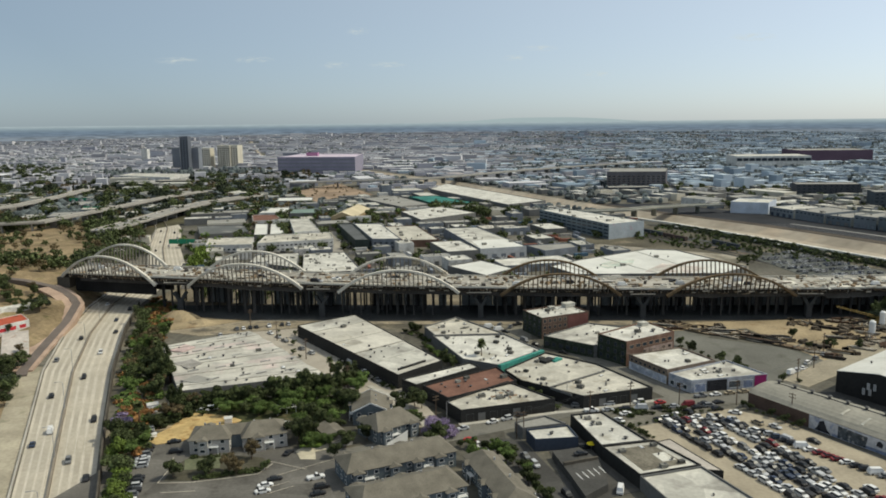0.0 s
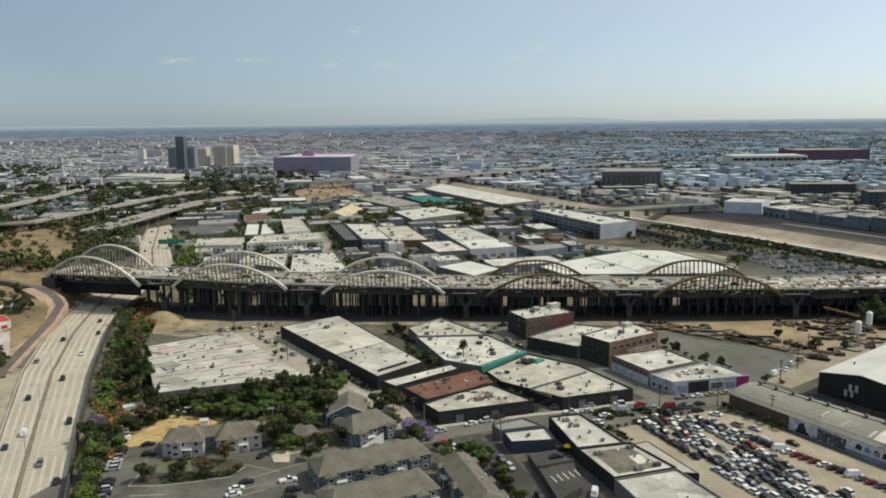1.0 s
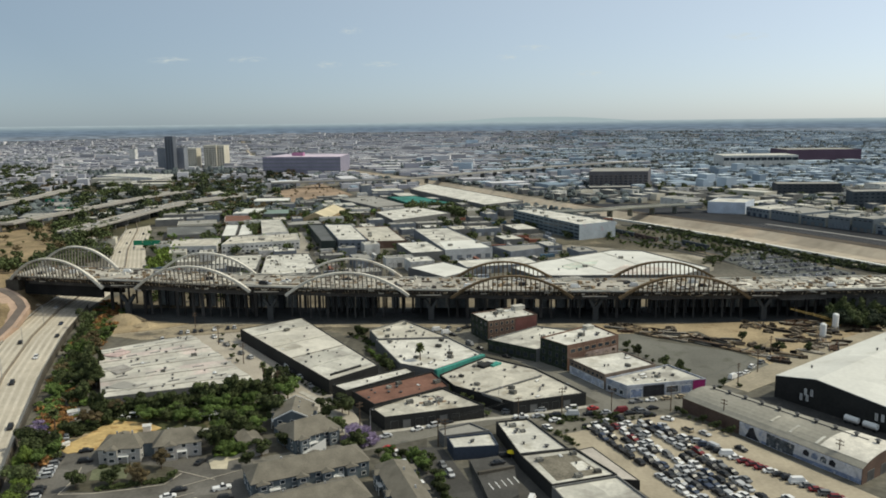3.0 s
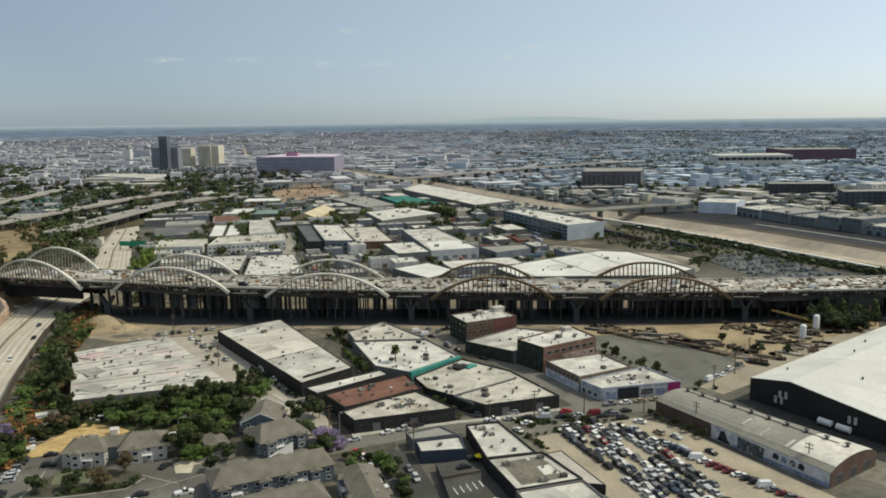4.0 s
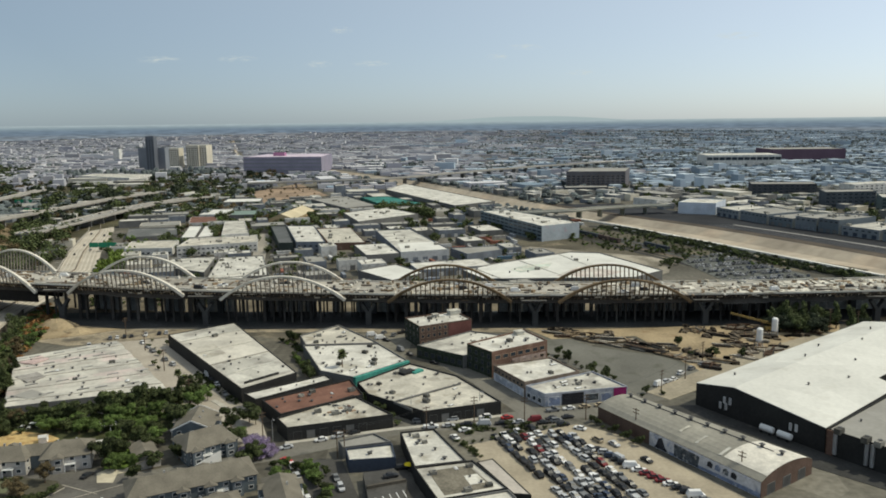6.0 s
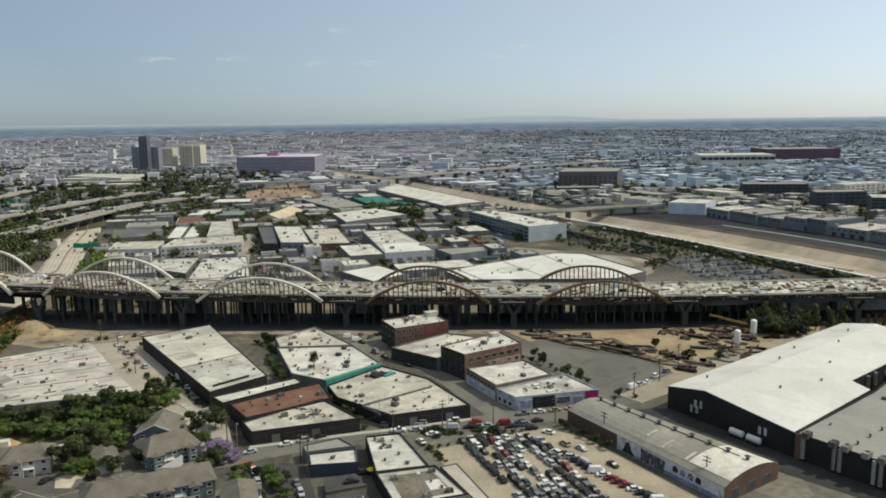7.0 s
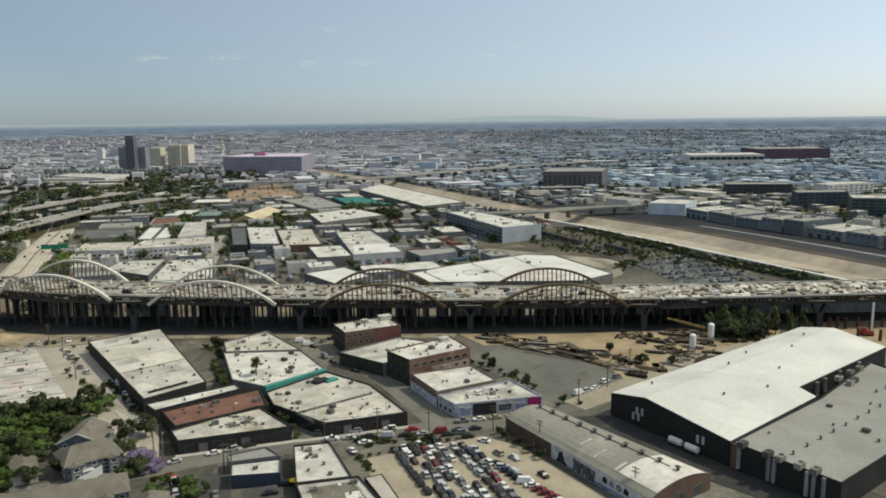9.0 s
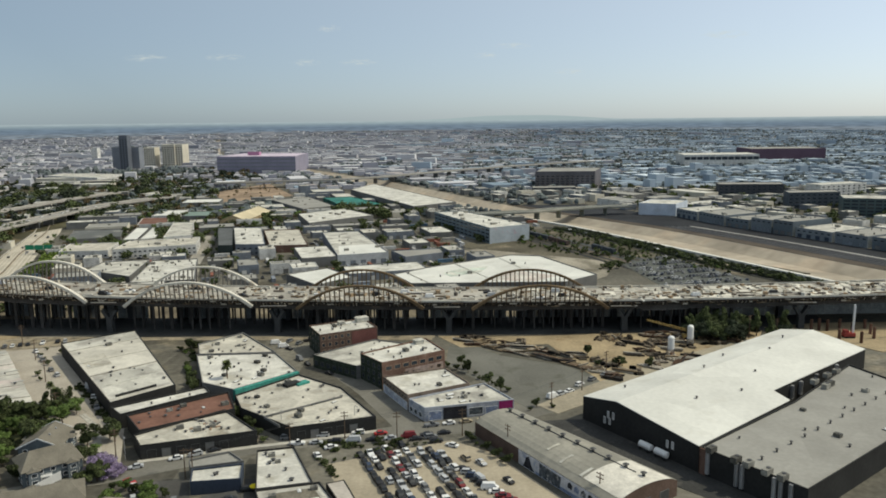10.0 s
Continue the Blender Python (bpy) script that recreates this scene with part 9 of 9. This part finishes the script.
for _ in range(2500):
    x, y = rng.uniform(-230, 230), rng.uniform(470, 800)
    if not taken(x, y) and not taken(x + 3, y) and x < near_bank(y) - 14 and noise.noise((x * 0.02, y * 0.02, 3)) > 0.05:
        car(x, y, 18 + rng.choice((0, 90)), place="parked between warehouses", group="district cars", z=0.02)
        mark([(x - 2, y - 2), (x + 2, y - 2), (x + 2, y + 2), (x - 2, y + 2)])
        made += 1
        if made > 130:
            break

for i in range(26):
    for j in range(14):
        x, y = 233 + i * 2.7 - j * 1.6, 522 + (j // 2) * 17.5 + (j % 2) * 5.6 + i * 0.9
        if inside([(228, 602), (266, 637), (299, 545), (290, 523), (238, 527)], x, y) and rng.random() < 0.8:
            car(x, y, 72, "sedan" if rng.random() < 0.85 else "wagon", rng.choice(["grey", "grey", "grey", "black", "silver", "navy"]), z=0.1)
for x, y, a in run([(near_bank(v) - 24, v) for v in (545, 600, 670, 740, 800)], 26):
    if rng.random() < 0.45:
        car(x, y, a, "van", rng.choice(["white", "tan", "grey"]), z=0.1)
for x, y, _ in run([(near_bank(v) - 19, v) for v in (470, 545, 600, 670, 740, 800)], 3.6):
    plant(rng.choice(["bush_a", "oak_c", "bush_a"]), x - 3 + rng.uniform(-4, 3), y, rng.uniform(0.5, 1.0))
for x, y, _ in run([(near_bank(v) - 25, v) for v in (470, 545, 600, 670, 740)], 2.4):
    plant(rng.choice(["bush_a", "oak_c", "bush_a"]), x - 2 + rng.uniform(-3.5, 3.5), y, rng.uniform(0.55, 0.95))
grove([(200, 545), (232, 610), (222, 615), (192, 556)], 16, ["bush_a", "oak_c", "oak_a"], 0.45, 0.75, False)
grove([(150, 680), (230, 625), (300, 560), (320, 570), (215, 790), (165, 790)], 420, ["bush_a", "bush_a", "light_b", "bush_a", "oak_c"], 0.35, 1.0, False)
grove([(130, 690), (160, 700), (100, 850), (72, 835)], 40, ["oak_a", "oak_c"], 0.7, 1.0)
grove([(100, 463), (300, 463), (300, 480), (196, 476), (100, 470)], 70, ["oak_a", "oak_c", "bush_a"], 0.6, 0.9, False)
grove([(-175, 466), (-90, 463), (-90, 480), (-175, 490)], 36, ["oak_a", "oak_c", "bush_a"], 0.6, 0.9, False)
grove([(320, 900), (700, 700), (900, 900), (600, 1250), (300, 1240)], 330, ["oak_a", "oak_c", "oak_b"], 0.7, 1.2)
grove([(-260, 640), (-120, 720), (-60, 980), (-260, 1000)], 130, ["oak_a", "oak_b", "light_a", "oak_c", "dry_a"], 0.7, 1.2)
BOXES = []
for col in ((0.2, 0.22, 0.25), (0.35, 0.33, 0.3), (0.22, 0.09, 0.06), (0.08, 0.14, 0.2), (0.45, 0.45, 0.44)):
    b = Shape()
    side = [(-6 + 0.25 * k, 1.2 + 0.05 * (k // 2 % 2)) for k in range(49)]
    b.prism(ccw(side + [(x, -y) for x, y in reversed(side)]), 0, 2.6)
    BOXES.append(b.mesh("shipping_container", mat("container_paint", col, 0.7, 0.25, 0.2, 1.0)))
made = 0
for _ in range(4000):
    x, y = rng.uniform(-230, 220), rng.uniform(478, 860)
    if x < near_bank(y) - 14 and not any(taken(x + i, y + j) for i in (-5, 0, 5) for j in (-5, 0, 5)):
        ob = tagged(new("shipping_container", BOXES[rng.randrange(5)]), "plain steel shipping container standing in a yard", "container", "yard containers")
        ob.matrix_basis = pose(x, y, 0, 0, 0, 18 + rng.choice((0, 90)))
        mark([(x - 5, y - 5), (x + 5, y - 5), (x + 5, y + 5), (x - 5, y + 5)])
        made += 1
        if made > 110:
            break
for _ in range(60):
    x, y = rng.uniform(-275, -150), rng.uniform(1060, 1390)
    if inside([(-281, 1230), (-236, 1400), (-145, 1172), (-209, 1050)], x, y):
        plant(rng.choice(["dry_a", "bush_a", "dry_a"]), x, y, rng.uniform(0.3, 0.8))
grove([(-230, 560), (40, 560), (120, 700), (60, 1000), (-240, 1000)], 110, ["oak_a", "oak_b", "oak_c", "oak_a"], 0.6, 1.0)
STRIP = (470, 545, 600, 670, 740, 800)
undergrowth([(near_bank(v) - 7, v) for v in STRIP] + [(near_bank(v) - 30, v) for v in reversed(STRIP)], 520, ["dark"], "dark scrub along the river wall", 0.3, 0.5)
joined("district_roof_units", BULK["roofs"], "small grey units and vents on distant roofs", "roof vents")
joined("district_cars", BULK["cars"], "small distant vehicles on streets and decks", "cars")
joined("district_trees", BULK["trees"], "dark green trees among streets and slopes", "trees")

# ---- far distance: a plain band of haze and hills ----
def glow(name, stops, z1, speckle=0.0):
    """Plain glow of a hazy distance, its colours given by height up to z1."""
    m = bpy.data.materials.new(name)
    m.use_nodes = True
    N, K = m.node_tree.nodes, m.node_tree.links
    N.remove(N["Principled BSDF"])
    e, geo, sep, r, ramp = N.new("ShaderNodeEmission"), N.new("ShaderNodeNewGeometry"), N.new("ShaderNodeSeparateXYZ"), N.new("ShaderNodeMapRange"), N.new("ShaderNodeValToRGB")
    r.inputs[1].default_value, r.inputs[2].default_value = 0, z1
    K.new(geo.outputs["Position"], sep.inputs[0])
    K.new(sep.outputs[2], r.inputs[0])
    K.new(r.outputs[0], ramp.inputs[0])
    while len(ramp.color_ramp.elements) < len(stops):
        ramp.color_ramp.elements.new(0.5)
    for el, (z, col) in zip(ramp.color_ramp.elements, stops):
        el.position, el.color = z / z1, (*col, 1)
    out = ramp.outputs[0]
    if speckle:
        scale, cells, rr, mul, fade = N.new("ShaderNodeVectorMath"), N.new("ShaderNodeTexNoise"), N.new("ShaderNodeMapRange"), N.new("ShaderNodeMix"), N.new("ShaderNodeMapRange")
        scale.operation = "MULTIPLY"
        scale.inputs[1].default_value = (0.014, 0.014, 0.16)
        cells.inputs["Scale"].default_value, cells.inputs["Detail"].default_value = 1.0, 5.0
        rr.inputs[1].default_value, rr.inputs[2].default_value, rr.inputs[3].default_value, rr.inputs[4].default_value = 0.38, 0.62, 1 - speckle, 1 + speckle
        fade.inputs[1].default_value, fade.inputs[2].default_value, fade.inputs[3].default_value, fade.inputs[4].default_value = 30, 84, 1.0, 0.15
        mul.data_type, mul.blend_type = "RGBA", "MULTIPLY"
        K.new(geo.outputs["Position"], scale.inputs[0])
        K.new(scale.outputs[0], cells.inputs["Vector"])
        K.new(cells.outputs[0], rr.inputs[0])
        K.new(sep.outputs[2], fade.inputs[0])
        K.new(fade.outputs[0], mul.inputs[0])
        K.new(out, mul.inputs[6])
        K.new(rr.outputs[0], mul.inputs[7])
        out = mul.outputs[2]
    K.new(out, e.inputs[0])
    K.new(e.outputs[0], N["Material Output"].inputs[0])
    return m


def ring(name, radius, foot, top, material, label):
    s, k = Shape(), 90
    for i in range(k + 1):
        t = radians(-62 + 124 * i / k)
        x, y = 50 + radius * math.sin(t), 20 + radius * math.cos(t)
        s.v += [(x, y, foot), (x, y, top(x))]
    for i in range(k):
        s.f.append((2 * i, 2 * i + 2, 2 * i + 3, 2 * i + 1))
        s.m.append(0)
    ob = solo(name, s, material, label, "distance", "structure")
    ob.visible_shadow = False
    return ob


# haze is painted into the emitted colours, a blue band fading to sky tone
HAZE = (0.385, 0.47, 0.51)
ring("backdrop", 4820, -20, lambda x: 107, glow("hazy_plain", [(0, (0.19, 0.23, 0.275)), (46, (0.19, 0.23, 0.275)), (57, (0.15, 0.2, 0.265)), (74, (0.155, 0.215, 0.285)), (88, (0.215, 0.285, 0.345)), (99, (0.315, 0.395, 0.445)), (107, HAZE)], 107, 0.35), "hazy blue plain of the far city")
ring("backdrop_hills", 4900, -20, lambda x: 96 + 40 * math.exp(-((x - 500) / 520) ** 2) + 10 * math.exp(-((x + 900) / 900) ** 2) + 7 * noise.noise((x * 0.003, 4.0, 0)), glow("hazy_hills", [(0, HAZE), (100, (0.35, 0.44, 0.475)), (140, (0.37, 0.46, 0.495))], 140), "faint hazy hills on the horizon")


# ---- thin high clouds ----
def wisp(x, z, w, h, seed):
    """A thin drifting streak of cloud: a slightly bowed sheet with soft ragged edges."""
    m = bpy.data.materials.new("thin_cloud")
    m.use_nodes = True
    N, K = m.node_tree.nodes, m.node_tree.links
    N.remove(N["Principled BSDF"])
    co, grad, tex, edge, mul, mix, clear, white = N.new("ShaderNodeTexCoord"), N.new("ShaderNodeTexGradient"), N.new("ShaderNodeTexNoise"), N.new("ShaderNodeMapRange"), N.new("ShaderNodeMath"), N.new("ShaderNodeMixShader"), N.new("ShaderNodeBsdfTransparent"), N.new("ShaderNodeEmission")
    shift, unit = N.new("ShaderNodeVectorMath"), N.new("ShaderNodeVectorMath")
    unit.operation, shift.operation = "MULTIPLY", "MULTIPLY_ADD"
    unit.inputs[1].default_value = (2 / w, 0, 2 / h)
    shift.inputs[1].default_value, shift.inputs[2].default_value = (5.0 / w, 0, 3.2 / h), (seed * 3.7, seed, seed * 1.3)
    grad.gradient_type = "SPHERICAL"
    tex.inputs["Scale"].default_value, tex.inputs["Detail"].default_value = 1.0, 5.0
    edge.inputs[1].default_value, edge.inputs[2].default_value = 0.4, 0.75
    mul.operation = "MULTIPLY"
    # sunlit white is emitted by the sheet itself instead of reflected
    white.inputs[0].default_value = (0.62, 0.68, 0.68, 1)
    K.new(co.outputs["Object"], unit.inputs[0])
    K.new(unit.outputs[0], grad.inputs[0])
    K.new(co.outputs["Object"], shift.inputs[0])
    K.new(shift.outputs[0], tex.inputs["Vector"])
    K.new(tex.outputs[0], edge.inputs[0])
    K.new(edge.outputs[0], mul.inputs[0])
    K.new(grad.outputs["Fac"], mul.inputs[1])
    K.new(mul.outputs[0], mix.inputs[0])
    K.new(clear.outputs[0], mix.inputs[1])
    K.new(white.outputs[0], mix.inputs[2])
    K.new(mix.outputs[0], N["Material Output"].inputs[0])
    s = Shape()
    n = 8
    for i in range(n + 1):
        u = -1 + 2 * i / n
        s.v += [(u * w / 2, 30 * u * u, -h / 2), (u * w / 2, 30 * u * u + 20, h / 2)]
    for i in range(n):
        s.f.append((2 * i, 2 * i + 2, 2 * i + 3, 2 * i + 1))
        s.m.append(0)
    solo("backdrop", s, m, "faint thin white streak of high cloud", "cloud", "structure", at=(x, 4600, z))


CLOUDS = [(-1720, 486, 330, 50), (-1260, 485, 260, 46), (-785, 449, 190, 48), (-470, 448, 260, 44), (275, 478, 150, 46), (425, 530, 240, 44), (760, 380, 200, 40), (1650, 578, 330, 60), (-640, 640, 160, 50)]
for n, (x, z, w, h) in enumerate(CLOUDS):
    wisp(x, z, w, h, n + 1)
